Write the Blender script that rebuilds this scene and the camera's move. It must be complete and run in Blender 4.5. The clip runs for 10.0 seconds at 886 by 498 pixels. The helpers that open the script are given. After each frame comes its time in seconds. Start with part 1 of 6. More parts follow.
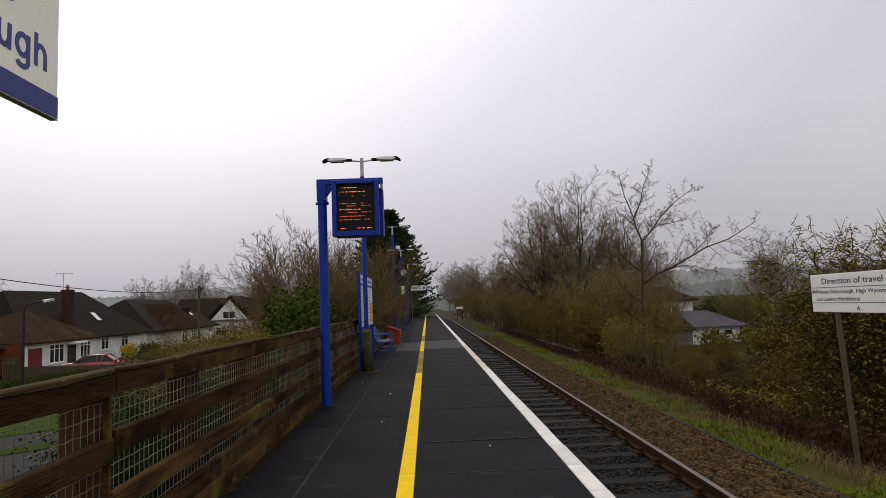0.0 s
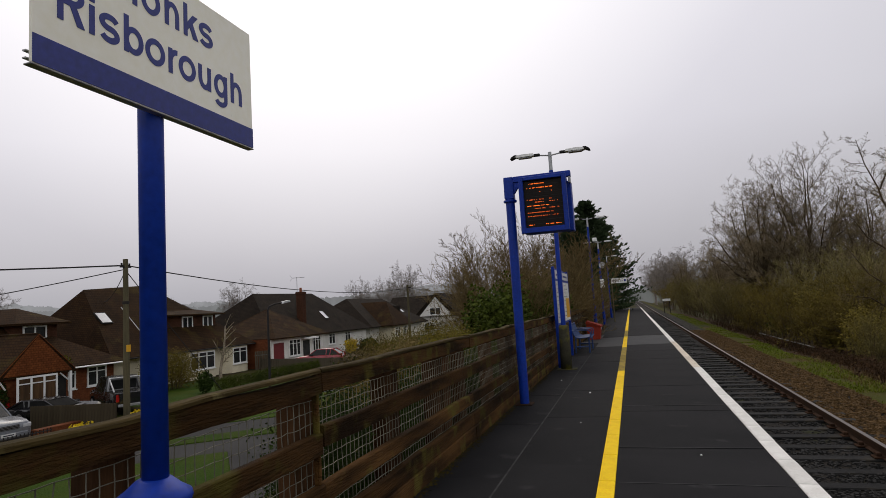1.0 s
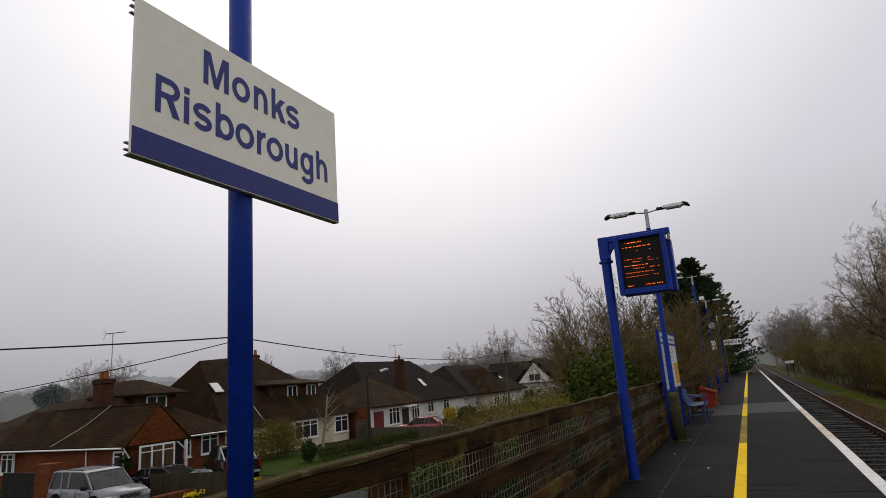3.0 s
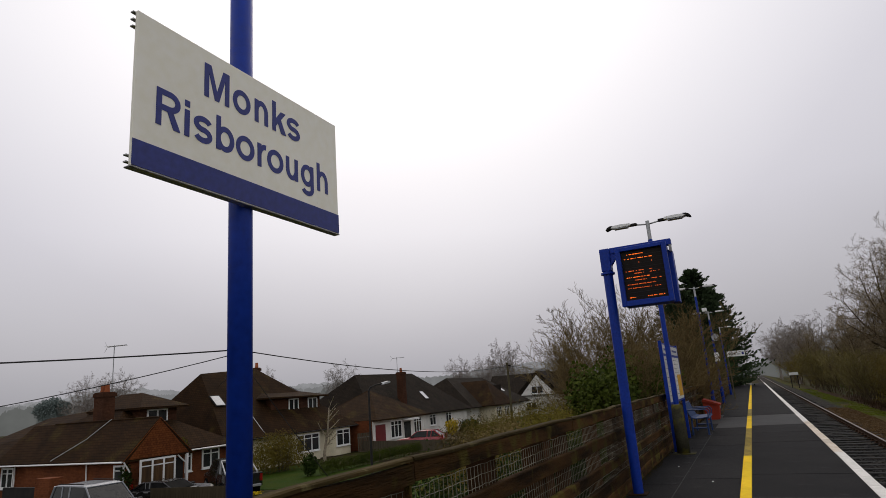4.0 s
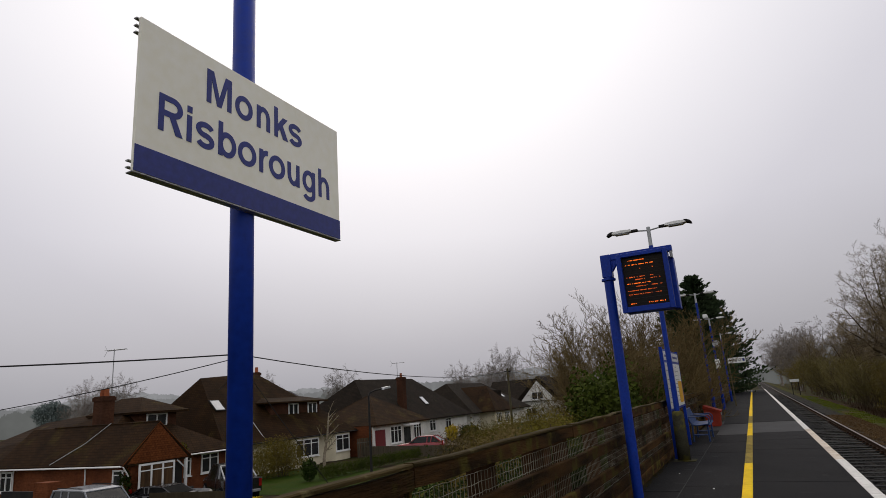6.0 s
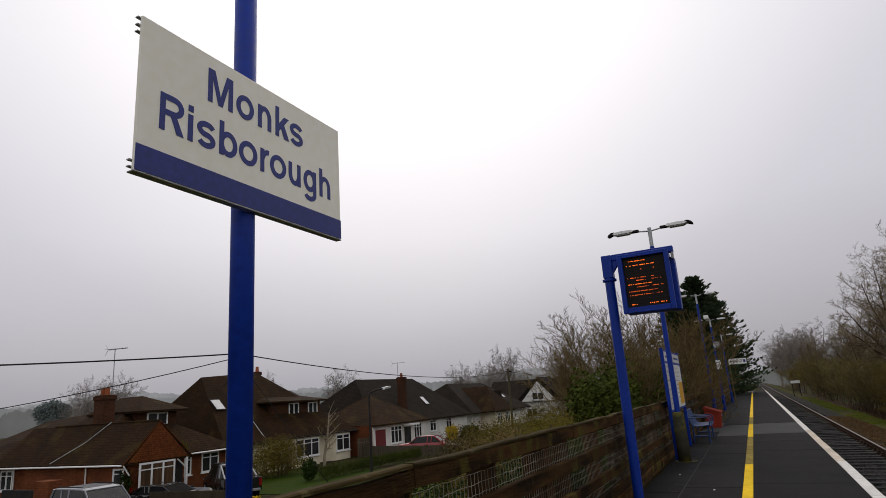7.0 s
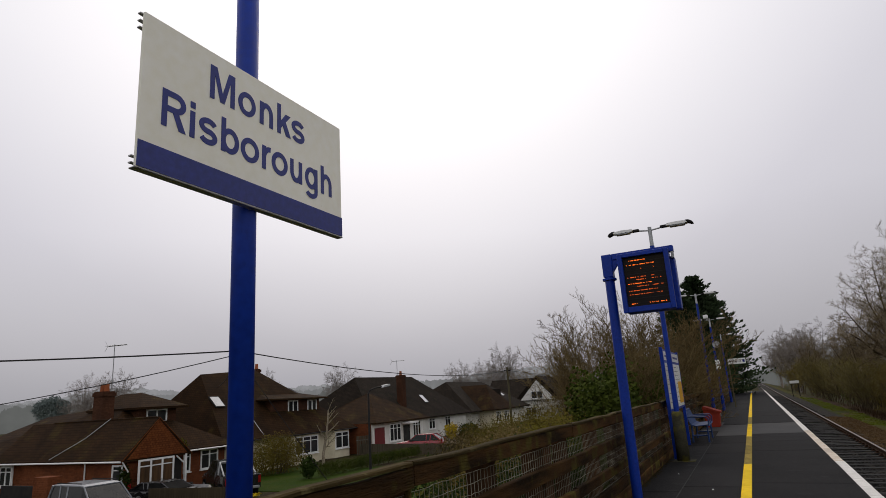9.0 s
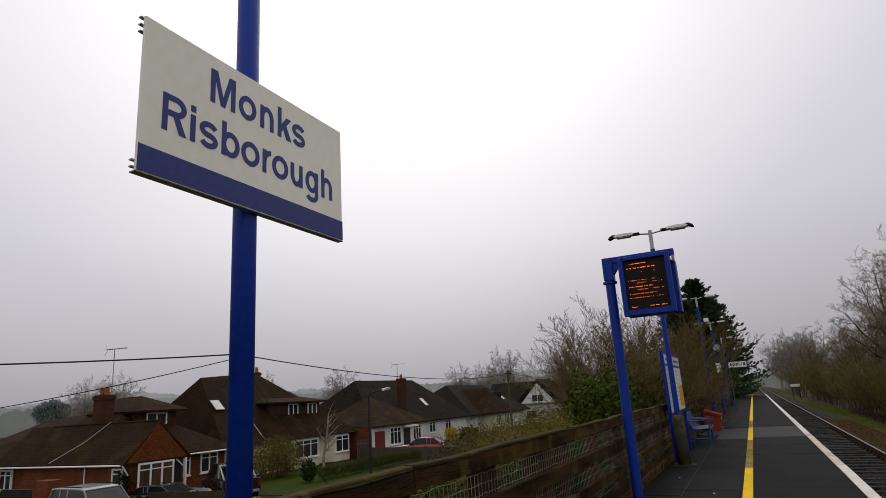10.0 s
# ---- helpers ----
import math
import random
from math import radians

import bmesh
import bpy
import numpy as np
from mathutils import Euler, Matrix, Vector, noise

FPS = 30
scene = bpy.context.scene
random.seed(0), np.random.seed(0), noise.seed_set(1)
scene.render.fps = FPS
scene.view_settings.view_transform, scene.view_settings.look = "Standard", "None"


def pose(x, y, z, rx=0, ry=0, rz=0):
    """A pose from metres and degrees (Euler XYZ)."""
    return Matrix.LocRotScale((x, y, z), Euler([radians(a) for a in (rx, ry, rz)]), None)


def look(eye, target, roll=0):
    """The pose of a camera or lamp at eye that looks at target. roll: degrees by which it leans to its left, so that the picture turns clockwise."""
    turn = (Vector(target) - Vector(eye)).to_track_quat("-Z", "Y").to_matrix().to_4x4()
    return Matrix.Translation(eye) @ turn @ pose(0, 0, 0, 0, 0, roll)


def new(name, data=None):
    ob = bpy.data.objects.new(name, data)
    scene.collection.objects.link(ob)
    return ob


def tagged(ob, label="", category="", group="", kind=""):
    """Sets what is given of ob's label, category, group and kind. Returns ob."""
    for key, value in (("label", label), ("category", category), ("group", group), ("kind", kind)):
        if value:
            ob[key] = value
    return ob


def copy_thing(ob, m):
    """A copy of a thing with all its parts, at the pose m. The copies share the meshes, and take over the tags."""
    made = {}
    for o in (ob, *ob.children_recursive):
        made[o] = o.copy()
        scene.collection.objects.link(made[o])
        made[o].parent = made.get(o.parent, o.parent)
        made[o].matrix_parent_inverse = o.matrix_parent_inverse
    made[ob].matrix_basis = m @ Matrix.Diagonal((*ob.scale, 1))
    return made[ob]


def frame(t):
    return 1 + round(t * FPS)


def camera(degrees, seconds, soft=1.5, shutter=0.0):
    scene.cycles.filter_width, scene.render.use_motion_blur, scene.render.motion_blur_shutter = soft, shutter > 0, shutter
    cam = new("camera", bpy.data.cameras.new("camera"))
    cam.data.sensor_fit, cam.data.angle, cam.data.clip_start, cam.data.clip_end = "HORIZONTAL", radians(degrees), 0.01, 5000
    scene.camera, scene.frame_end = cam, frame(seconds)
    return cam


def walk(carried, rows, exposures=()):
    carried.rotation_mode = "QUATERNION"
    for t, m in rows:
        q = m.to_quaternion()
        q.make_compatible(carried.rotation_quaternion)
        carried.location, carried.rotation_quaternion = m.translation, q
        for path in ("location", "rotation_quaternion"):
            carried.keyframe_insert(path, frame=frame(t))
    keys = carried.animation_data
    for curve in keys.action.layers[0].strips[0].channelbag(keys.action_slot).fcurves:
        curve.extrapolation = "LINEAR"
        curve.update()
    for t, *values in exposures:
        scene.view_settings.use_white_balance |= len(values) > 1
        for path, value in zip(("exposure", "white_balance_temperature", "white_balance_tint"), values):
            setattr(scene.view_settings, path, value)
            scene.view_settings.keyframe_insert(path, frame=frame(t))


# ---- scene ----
cam = camera(72.5, 10.0, soft=0.6)
PATH = [
    (0, (0.156, -0.18, 1.503), (0.215, 1.811, 1.685), -2.3),
    (0.2, (0.229, -0.122, 1.524), (0.008, 1.857, 1.71), -0.6),
    (0.5, (0.256, -0.089, 1.527), (-0.162, 1.859, 1.704), -1.1),
    (0.7, (0.285, -0.084, 1.534), (-0.219, 1.844, 1.703), -1.7),
    (1, (0.249, -0.055, 1.543), (-0.33, 1.849, 1.739), -3.5),
    (1.2, (0.226, -0.026, 1.541), (-0.395, 1.862, 1.766), -3.4),
    (1.5, (0.175, 0.014, 1.548), (-0.495, 1.883, 1.786), -4.9),
    (1.7, (0.21, 0.009, 1.542), (-0.518, 1.854, 1.795), -4.2),
    (2, (0.21, 0.04, 1.554), (-0.548, 1.869, 1.832), -4.2),
    (2.5, (0.245, 0.049, 1.561), (-0.568, 1.843, 1.908), -4.0),
    (3, (0.256, 0.046, 1.565), (-0.587, 1.808, 1.993), -4.2),
    (4.5, (0.258, 0.057, 1.564), (-0.582, 1.81, 2.033), -4.4),
    (5, (0.256, 0.054, 1.568), (-0.583, 1.807, 2.038), -4.3),
    (5.5, (0.256, 0.052, 1.569), (-0.584, 1.803, 2.049), -4.2),
    (7, (0.255, 0.055, 1.57), (-0.588, 1.802, 2.054), -3.9),
    (7.5, (0.252, 0.052, 1.569), (-0.592, 1.801, 2.047), -3.8),
    (8, (0.252, 0.054, 1.57), (-0.588, 1.803, 2.054), -3.6),
    (8.5, (0.251, 0.055, 1.57), (-0.59, 1.804, 2.054), -3.6),
    (9, (0.25, 0.053, 1.569), (-0.594, 1.802, 2.048), -3.6),
    (9.5, (0.251, 0.055, 1.57), (-0.588, 1.804, 2.058), -3.6),
    (10, (0.248, 0.055, 1.572), (-0.595, 1.801, 2.061), -3.6),
]
walk(cam, [(t, look(eye, target, roll)) for t, eye, target, roll in PATH], exposures=[(0.0, 0.16), (0.7, 0.06), (2.0, 0.0), (3.2, -0.08), (10.0, -0.1)])

# ---- world and light ----
world = bpy.data.worlds.new("overcast_sky")
scene.world = world
world.use_nodes = True
wn, wl = world.node_tree.nodes, world.node_tree.links
wn.clear()


def wnode(kind, **kw):
    n = wn.new(kind)
    for k, v in kw.items():
        if k == "op":
            n.operation = v
        else:
            n.inputs[int(k[1:])].default_value = v
    return n


SUN_AZ, SUN_EL = 30.0, 46.0   # degrees to the left of the track, and up
sun_dir = Vector((-math.sin(radians(SUN_AZ)) * math.cos(radians(SUN_EL)), math.cos(radians(SUN_AZ)) * math.cos(radians(SUN_EL)), math.sin(radians(SUN_EL))))
w_out = wn.new("ShaderNodeOutputWorld")
w_bg = wn.new("ShaderNodeBackground")
w_co = wn.new("ShaderNodeTexCoord")
w_dot = wn.new("ShaderNodeVectorMath")
w_dot.operation = "DOT_PRODUCT"
w_dot.inputs[1].default_value = sun_dir
w_ramp = wn.new("ShaderNodeValToRGB")
w_sep = wn.new("ShaderNodeSeparateXYZ")
w_zr = wn.new("ShaderNodeValToRGB")
w_mul = wn.new("ShaderNodeMixRGB")
w_mul.blend_type, w_mul.inputs[0].default_value = "MULTIPLY", 1.0
w_sky = wn.new("ShaderNodeTexSky")
w_sky.sky_type, w_sky.sun_disc, w_sky.dust_density = "NISHITA", False, 10.0
w_sky.sun_elevation, w_sky.sun_rotation = radians(SUN_EL), radians(-SUN_AZ)
w_add = wn.new("ShaderNodeMixRGB")
w_add.blend_type, w_add.inputs[0].default_value = "ADD", 0.008
w_noise = wn.new("ShaderNodeTexNoise")
w_noise.inputs["Scale"].default_value, w_noise.inputs["Detail"].default_value = 2.2, 4
w_cl = wn.new("ShaderNodeMixRGB")
w_cl.blend_type, w_cl.inputs[0].default_value = "SOFT_LIGHT", 0.22
wl.new(w_co.outputs["Generated"], w_dot.inputs[0])
wl.new(w_co.outputs["Generated"], w_sep.inputs[0])
wl.new(w_co.outputs["Generated"], w_noise.inputs["Vector"])
wl.new(w_dot.outputs["Value"], w_ramp.inputs[0])
wl.new(w_sep.outputs["Z"], w_zr.inputs[0])
wl.new(w_ramp.outputs[0], w_mul.inputs[1])
wl.new(w_zr.outputs[0], w_mul.inputs[2])
wl.new(w_mul.outputs[0], w_cl.inputs[1])
wl.new(w_noise.outputs["Fac"], w_cl.inputs[2])
wl.new(w_cl.outputs[0], w_add.inputs[1])
wl.new(w_sky.outputs[0], w_add.inputs[2])
wl.new(w_add.outputs[0], w_bg.inputs[0])
wl.new(w_bg.outputs[0], w_out.inputs[0])


def stops(ramp, rows):
    e = ramp.color_ramp.elements
    while len(e) > 1:
        e.remove(e[0])
    e[0].position, e[0].color = rows[0][0], (*rows[0][1], 1)
    for p, c in rows[1:]:
        e.new(p).color = (*c, 1)


stops(w_ramp, [(0.0, (0.86, 0.85, 0.86)), (0.3, (0.62, 0.61, 0.625)), (0.5, (0.565, 0.555, 0.59)), (0.75, (0.705, 0.69, 0.745)), (0.93, (0.98, 0.96, 1.0)), (1.0, (1.06, 1.04, 1.07))])
stops(w_zr, [(0.0, (0.58, 0.58, 0.585)), (0.08, (0.71, 0.71, 0.715)), (0.26, (0.92, 0.92, 0.93)), (0.5, (1.0, 1.0, 1.0))])
w_bg.inputs[1].default_value = 1.0

sun_data = bpy.data.lights.new("cloud_veiled_sun", "SUN")
sun_data.energy, sun_data.angle, sun_data.color = 0.6, radians(40), (1.0, 0.88, 0.70)
sun_ob = new("cloud_veiled_sun", sun_data)
sun_ob.matrix_world = look(sun_dir * 50, (0, 0, 0))

# ---- materials ----


def mat(name, col, col2=None, rough=0.8, metal=0.0, scale=3.0, fine=60.0, bump=0.3, mix=0.6, stretch=(1, 1, 1), rand=0.15, dist=0.01, coat=0.0, spots=None):
    """A painted, weathered or natural surface: broad stains, fine grain, relief and a little difference from piece to piece."""
    m = bpy.data.materials.new(name)
    m.use_nodes = True
    n, l = m.node_tree.nodes, m.node_tree.links
    b = n["Principled BSDF"]
    b.inputs["Metallic"].default_value = metal
    b.inputs["Coat Weight"].default_value = coat
    b.inputs["Specular IOR Level"].default_value = 0.5 if rough < 0.5 else 0.06
    co = n.new("ShaderNodeTexCoord")
    mp = n.new("ShaderNodeMapping")
    mp.inputs["Scale"].default_value = stretch
    l.new(co.outputs["Object"], mp.inputs[0])
    big = n.new("ShaderNodeTexNoise")
    big.inputs["Scale"].default_value, big.inputs["Detail"].default_value = scale, 5
    sm = n.new("ShaderNodeTexNoise")
    sm.inputs["Scale"].default_value, sm.inputs["Detail"].default_value = fine, 4
    l.new(mp.outputs[0], big.inputs["Vector"])
    l.new(mp.outputs[0], sm.inputs["Vector"])
    col2 = col2 or tuple(c * 0.6 for c in col)
    r1 = n.new("ShaderNodeValToRGB")
    stops(r1, [(0.5 - 0.3 * mix, col), (0.5 + 0.3 * mix, col2)])
    l.new(big.outputs["Fac"], r1.inputs[0])
    g = n.new("ShaderNodeMixRGB")
    g.blend_type, g.inputs[0].default_value = "OVERLAY", 0.45
    l.new(r1.outputs[0], g.inputs[1])
    l.new(sm.outputs["Fac"], g.inputs[2])
    last = g.outputs[0]
    if spots:
        sp = n.new("ShaderNodeTexNoise")
        sp.inputs["Scale"].default_value, sp.inputs["Detail"].default_value = spots[1], 6
        l.new(co.outputs["Object"], sp.inputs["Vector"])
        rr = n.new("ShaderNodeValToRGB")
        stops(rr, [(spots[2], (0, 0, 0)), (spots[2] + 0.12, (1, 1, 1))])
        l.new(sp.outputs["Fac"], rr.inputs[0])
        ms = n.new("ShaderNodeMixRGB")
        l.new(rr.outputs[0], ms.inputs[0])
        l.new(last, ms.inputs[1])
        ms.inputs[2].default_value = (*spots[0], 1)
        last = ms.outputs[0]
    oi = n.new("ShaderNodeObjectInfo")
    hs = n.new("ShaderNodeHueSaturation")
    mr = n.new("ShaderNodeMapRange")
    mr.inputs[3].default_value, mr.inputs[4].default_value = 1 - rand, 1 + rand
    l.new(oi.outputs["Random"], mr.inputs[0])
    l.new(mr.outputs[0], hs.inputs["Value"])
    l.new(last, hs.inputs["Color"])
    l.new(hs.outputs[0], b.inputs["Base Color"])
    rm = n.new("ShaderNodeMapRange")
    rm.inputs[3].default_value, rm.inputs[4].default_value = max(0.02, rough - 0.15), min(1, rough + 0.15)
    l.new(sm.outputs["Fac"], rm.inputs[0])
    l.new(rm.outputs[0], b.inputs["Roughness"])
    if bump:
        bp = n.new("ShaderNodeBump")
        bp.inputs["Strength"].default_value, bp.inputs["Distance"].default_value = bump, dist
        l.new(sm.outputs["Fac"], bp.inputs["Height"])
        l.new(bp.outputs[0], b.inputs["Normal"])
    return m


def coursed(name, col, col2, mortar, bw, bh, rough=0.85, bump=0.6, moss=None, axis="wall"):
    """Bricks or roof tiles of distant houses, in real sizes; axis picks how the courses lie."""
    m = mat(name, col, col2, rough=rough, scale=0.8, fine=8, bump=0, rand=0.05, spots=moss)
    n, l = m.node_tree.nodes, m.node_tree.links
    b = n["Principled BSDF"]
    co = n.new("ShaderNodeTexCoord")
    sep = n.new("ShaderNodeSeparateXYZ")
    add = n.new("ShaderNodeMath")
    comb = n.new("ShaderNodeCombineXYZ")
    l.new(co.outputs["Object"], sep.inputs[0])
    l.new(sep.outputs["X"], add.inputs[0])
    l.new(sep.outputs["Y"], add.inputs[1])
    l.new(add.outputs[0], comb.inputs[0])
    l.new(sep.outputs["Z"], comb.inputs[1])
    br = n.new("ShaderNodeTexBrick")
    br.inputs["Scale"].default_value = 1.0
    br.inputs["Brick Width"].default_value, br.inputs["Row Height"].default_value = bw, bh
    br.inputs["Mortar Size"].default_value = 0.012
    br.inputs["Color1"].default_value, br.inputs["Color2"].default_value, br.inputs["Mortar"].default_value = (1, 1, 1, 1), (0.72, 0.72, 0.72, 1), (*mortar, 1)
    l.new(comb.outputs[0], br.inputs["Vector"])
    old = b.inputs["Base Color"].links[0].from_socket
    mx = n.new("ShaderNodeMixRGB")
    mx.blend_type, mx.inputs[0].default_value = "MULTIPLY", 1.0
    l.new(old, mx.inputs[1])
    l.new(br.outputs["Color"], mx.inputs[2])
    l.new(mx.outputs[0], b.inputs["Base Color"])
    bp = n.new("ShaderNodeBump")
    bp.inputs["Strength"].default_value, bp.inputs["Distance"].default_value = bump, 0.015
    bp.invert = True
    l.new(br.outputs["Fac"], bp.inputs["Height"])
    l.new(bp.outputs[0], b.inputs["Normal"])
    return m


def glow(name, col, strength):
    m = bpy.data.materials.new(name)
    m.use_nodes = True
    b = m.node_tree.nodes["Principled BSDF"]
    b.inputs["Base Color"].default_value = (*col, 1)
    b.inputs["Emission Color"].default_value = (*col, 1)
    b.inputs["Emission Strength"].default_value = strength
    return m


OLDTIMBER = mat("grey_brown_board", (0.0651, 0.0522, 0.0330), (0.0434, 0.0348, 0.0225), rough=0.9, scale=2, fine=20, stretch=(3, 3, 0.3), rand=0.12)
PALEBOARD = mat("silvered_fence_board", (0.115, 0.096, 0.068), (0.080, 0.067, 0.048), rough=0.9, scale=2, fine=20, stretch=(3, 3, 0.3), rand=0.10)
BLUE = mat("blue_gloss_paint", (0.003, 0.032, 0.30), (0.003, 0.025, 0.23), rough=0.45, scale=2, fine=30, bump=0.05, rand=0.06)
NAVY = mat("navy_vinyl", (0.035, 0.045, 0.22), (0.03, 0.04, 0.19), rough=0.5, scale=1.5, fine=40, bump=0.02, rand=0)
SIGNWHITE = mat("off_white_enamel", (0.9010, 0.8768, 0.7650), (0.8586, 0.8348, 0.7250), rough=0.45, scale=2, fine=25, bump=0.02, rand=0, spots=((0.42, 0.40, 0.33), 14, 0.74))
ALU = mat("dull_aluminium", (0.42, 0.42, 0.42), (0.3, 0.3, 0.3), rough=0.5, metal=0.7, bump=0.05)
GALV = mat("galvanised_steel", (0.45, 0.46, 0.47), (0.34, 0.35, 0.36), rough=0.5, metal=0.6, bump=0.1)
DARKMETAL = mat("dark_metal", (0.020, 0.020, 0.022), (0.032, 0.029, 0.026), rough=0.6, bump=0.1)
ASPHALT = mat("wet_dark_asphalt", (0.0150, 0.0148, 0.0160), (0.0085, 0.0084, 0.0096), rough=0.8, scale=0.9, fine=160, bump=0.5, dist=0.006, rand=0.16, spots=((0.034, 0.034, 0.036), 2.2, 0.62))
PALEASPH = mat("pale_worn_asphalt", (0.058, 0.058, 0.059), (0.045, 0.045, 0.0465), rough=0.7, scale=1.2, fine=160, bump=0.4, dist=0.005, rand=0.05)
SEAM = mat("pale_joint_grit", (0.060, 0.060, 0.060), (0.022, 0.022, 0.022), rough=0.9, scale=6, fine=90)
PATCH = mat("black_bitumen_joint", (0.010, 0.010, 0.011), rough=0.5, fine=90)
YELLOW = mat("yellow_road_paint", (0.85, 0.58, 0.012), (0.72, 0.46, 0.012), rough=0.7, scale=5, fine=70, bump=0.3, dist=0.003, rand=0.06, spots=((0.35, 0.25, 0.04), 9, 0.70))
OLDYELLOW = mat("worn_yellow_paint", (0.36, 0.26, 0.04), (0.16, 0.13, 0.05), rough=0.8, scale=6, fine=70, bump=0.3, dist=0.003, rand=0.3, spots=((0.07, 0.065, 0.05), 11, 0.58))
WHITE = mat("white_edge_paint", (0.74, 0.73, 0.70), (0.60, 0.59, 0.56), rough=0.7, scale=4, fine=70, bump=0.3, dist=0.003, rand=0.07, spots=((0.33, 0.31, 0.27), 12, 0.68))
OLDWHITE = mat("worn_white_paint", (0.4830, 0.3990, 0.3045), (0.6510, 0.6090, 0.5460), rough=0.8, scale=7, fine=60, bump=0.3, dist=0.003, rand=0.14)
WOOD = mat("weathered_fence_timber", (0.0800, 0.0400, 0.0135), (0.0190, 0.0105, 0.0044), rough=0.88, scale=2.6, fine=34, bump=0.7, stretch=(3, 0.35, 3), rand=0.40, dist=0.03, mix=0.45, spots=((0.078, 0.064, 0.014), 3.2, 0.53))
WOODTOP = mat("mossy_rail_timber", (0.0600, 0.0420, 0.0150), (0.0230, 0.0170, 0.0062), rough=0.9, scale=2.5, fine=26, bump=1.0, stretch=(3, 0.3, 3), rand=0.2, mix=0.5, spots=((0.125, 0.105, 0.045), 7, 0.63))
UPRIGHT = mat("brown_upright_timber", (0.0697, 0.0340, 0.0152), (0.0340, 0.0170, 0.0080), rough=0.85, scale=3, fine=26, bump=0.8, stretch=(3, 3, 0.3), rand=0.4)
WIRE = mat("galvanised_wire", (0.2300, 0.2200, 0.1750), (0.1200, 0.1100, 0.0850), rough=0.55, metal=0.0, bump=0)
RAILTOP = mat("polished_rail_steel", (0.17, 0.148, 0.130), (0.11, 0.092, 0.080), rough=0.42, metal=0.6, bump=0.05, stretch=(1, 0.1, 1))
RUST = mat("rusty_rail_steel", (0.0415, 0.0210, 0.0122), (0.0248, 0.0149, 0.0099), rough=0.9, scale=5, fine=50)
SLEEPER = mat("wet_dark_sleeper", (0.0197, 0.0197, 0.0197), (0.0098, 0.0098, 0.0098), rough=0.65, scale=4, fine=30, bump=0.6, stretch=(0.4, 3, 3), rand=0.35, spots=((0.030, 0.026, 0.020), 3, 0.55))
BALLAST = mat("dark_wet_ballast", (0.0251, 0.0216, 0.0172), (0.0098, 0.0085, 0.0075), rough=0.75, scale=7, fine=24, bump=1.0, dist=0.05, spots=((0.030, 0.036, 0.010), 1.4, 0.60))
STONEB = mat("brown_ballast_stone", (0.1200, 0.0720, 0.0300), (0.0360, 0.0235, 0.0120), rough=0.9, scale=5, fine=30, bump=0.6, mix=0.7)
STONED = mat("dark_ballast_stone", (0.0328, 0.0320, 0.0312), (0.0115, 0.0115, 0.0115), rough=0.7, scale=2.5, fine=30, bump=0.6, mix=0.9)
GROUND = mat("rough_grass_and_earth", (0.0288, 0.0384, 0.0070), (0.0360, 0.0240, 0.0098), rough=0.95, scale=0.25, fine=7, bump=1.0, dist=0.08, mix=0.5, spots=((0.028, 0.019, 0.010), 0.5, 0.52))
LAWN = mat("wet_spring_lawn", (0.0210, 0.0500, 0.0013), (0.0370, 0.0560, 0.0027), rough=0.95, scale=0.8, fine=14, bump=1.0, dist=0.06, mix=0.6, spots=((0.035, 0.032, 0.012), 1.1, 0.60))
BRAMBLE = mat("dead_bramble_litter", (0.052, 0.028, 0.013), (0.022, 0.013, 0.007), rough=0.95, scale=0.9, fine=14, bump=0.5, dist=0.08, mix=0.5, spots=((0.045, 0.048, 0.010), 0.7, 0.60))
ROAD = mat("grey_wet_road", (0.0500, 0.0490, 0.0495), (0.0340, 0.0334, 0.0340), rough=0.85, scale=0.4, fine=40, bump=0.2, spots=((0.056, 0.055, 0.054), 0.9, 0.62))
DRIVE = mat("buff_gravel_drive", (0.125, 0.098, 0.066), (0.080, 0.064, 0.046), rough=0.95, scale=1, fine=40, bump=0.7)
CONC = mat("grey_concrete", (0.20, 0.19, 0.175), (0.13, 0.125, 0.115), rough=0.9, scale=1.5, fine=40)
BRICK = coursed("red_brick", (0.1898, 0.0630, 0.0270), (0.1207, 0.0420, 0.0200), (0.9, 0.85, 0.8), 0.225, 0.075)
BRICKDK = coursed("dark_brick", (0.095, 0.042, 0.024), (0.058, 0.028, 0.018), (0.9, 0.85, 0.8), 0.225, 0.075)
TILEHUNG = coursed("orange_hung_tile", (0.2090, 0.0651, 0.0198), (0.1375, 0.0441, 0.0162), (0.5, 0.5, 0.5), 0.18, 0.11)
ROOF = coursed("brown_roof_tile", (0.0430, 0.0215, 0.0085), (0.0255, 0.0135, 0.0062), (0.35, 0.35, 0.35), 0.20, 0.13, moss=((0.058, 0.038, 0.011), 0.7, 0.56))
ROOFDK = coursed("dark_roof_tile", (0.0300, 0.0222, 0.0160), (0.0190, 0.0148, 0.0112), (0.35, 0.35, 0.35), 0.20, 0.13, moss=((0.038, 0.032, 0.018), 0.8, 0.64))
SLATE = coursed("grey_slate", (0.11, 0.10, 0.115), (0.085, 0.08, 0.09), (0.6, 0.6, 0.6), 0.3, 0.2)
RENDER = mat("cream_render", (0.7020, 0.6392, 0.4824), (0.5805, 0.5236, 0.3886), rough=0.9, scale=0.8, fine=25, rand=0.05)
RENDERW = mat("white_render", (0.7440, 0.7320, 0.6960), (0.6000, 0.5880, 0.5520), rough=0.9, scale=0.8, fine=25, rand=0.05)
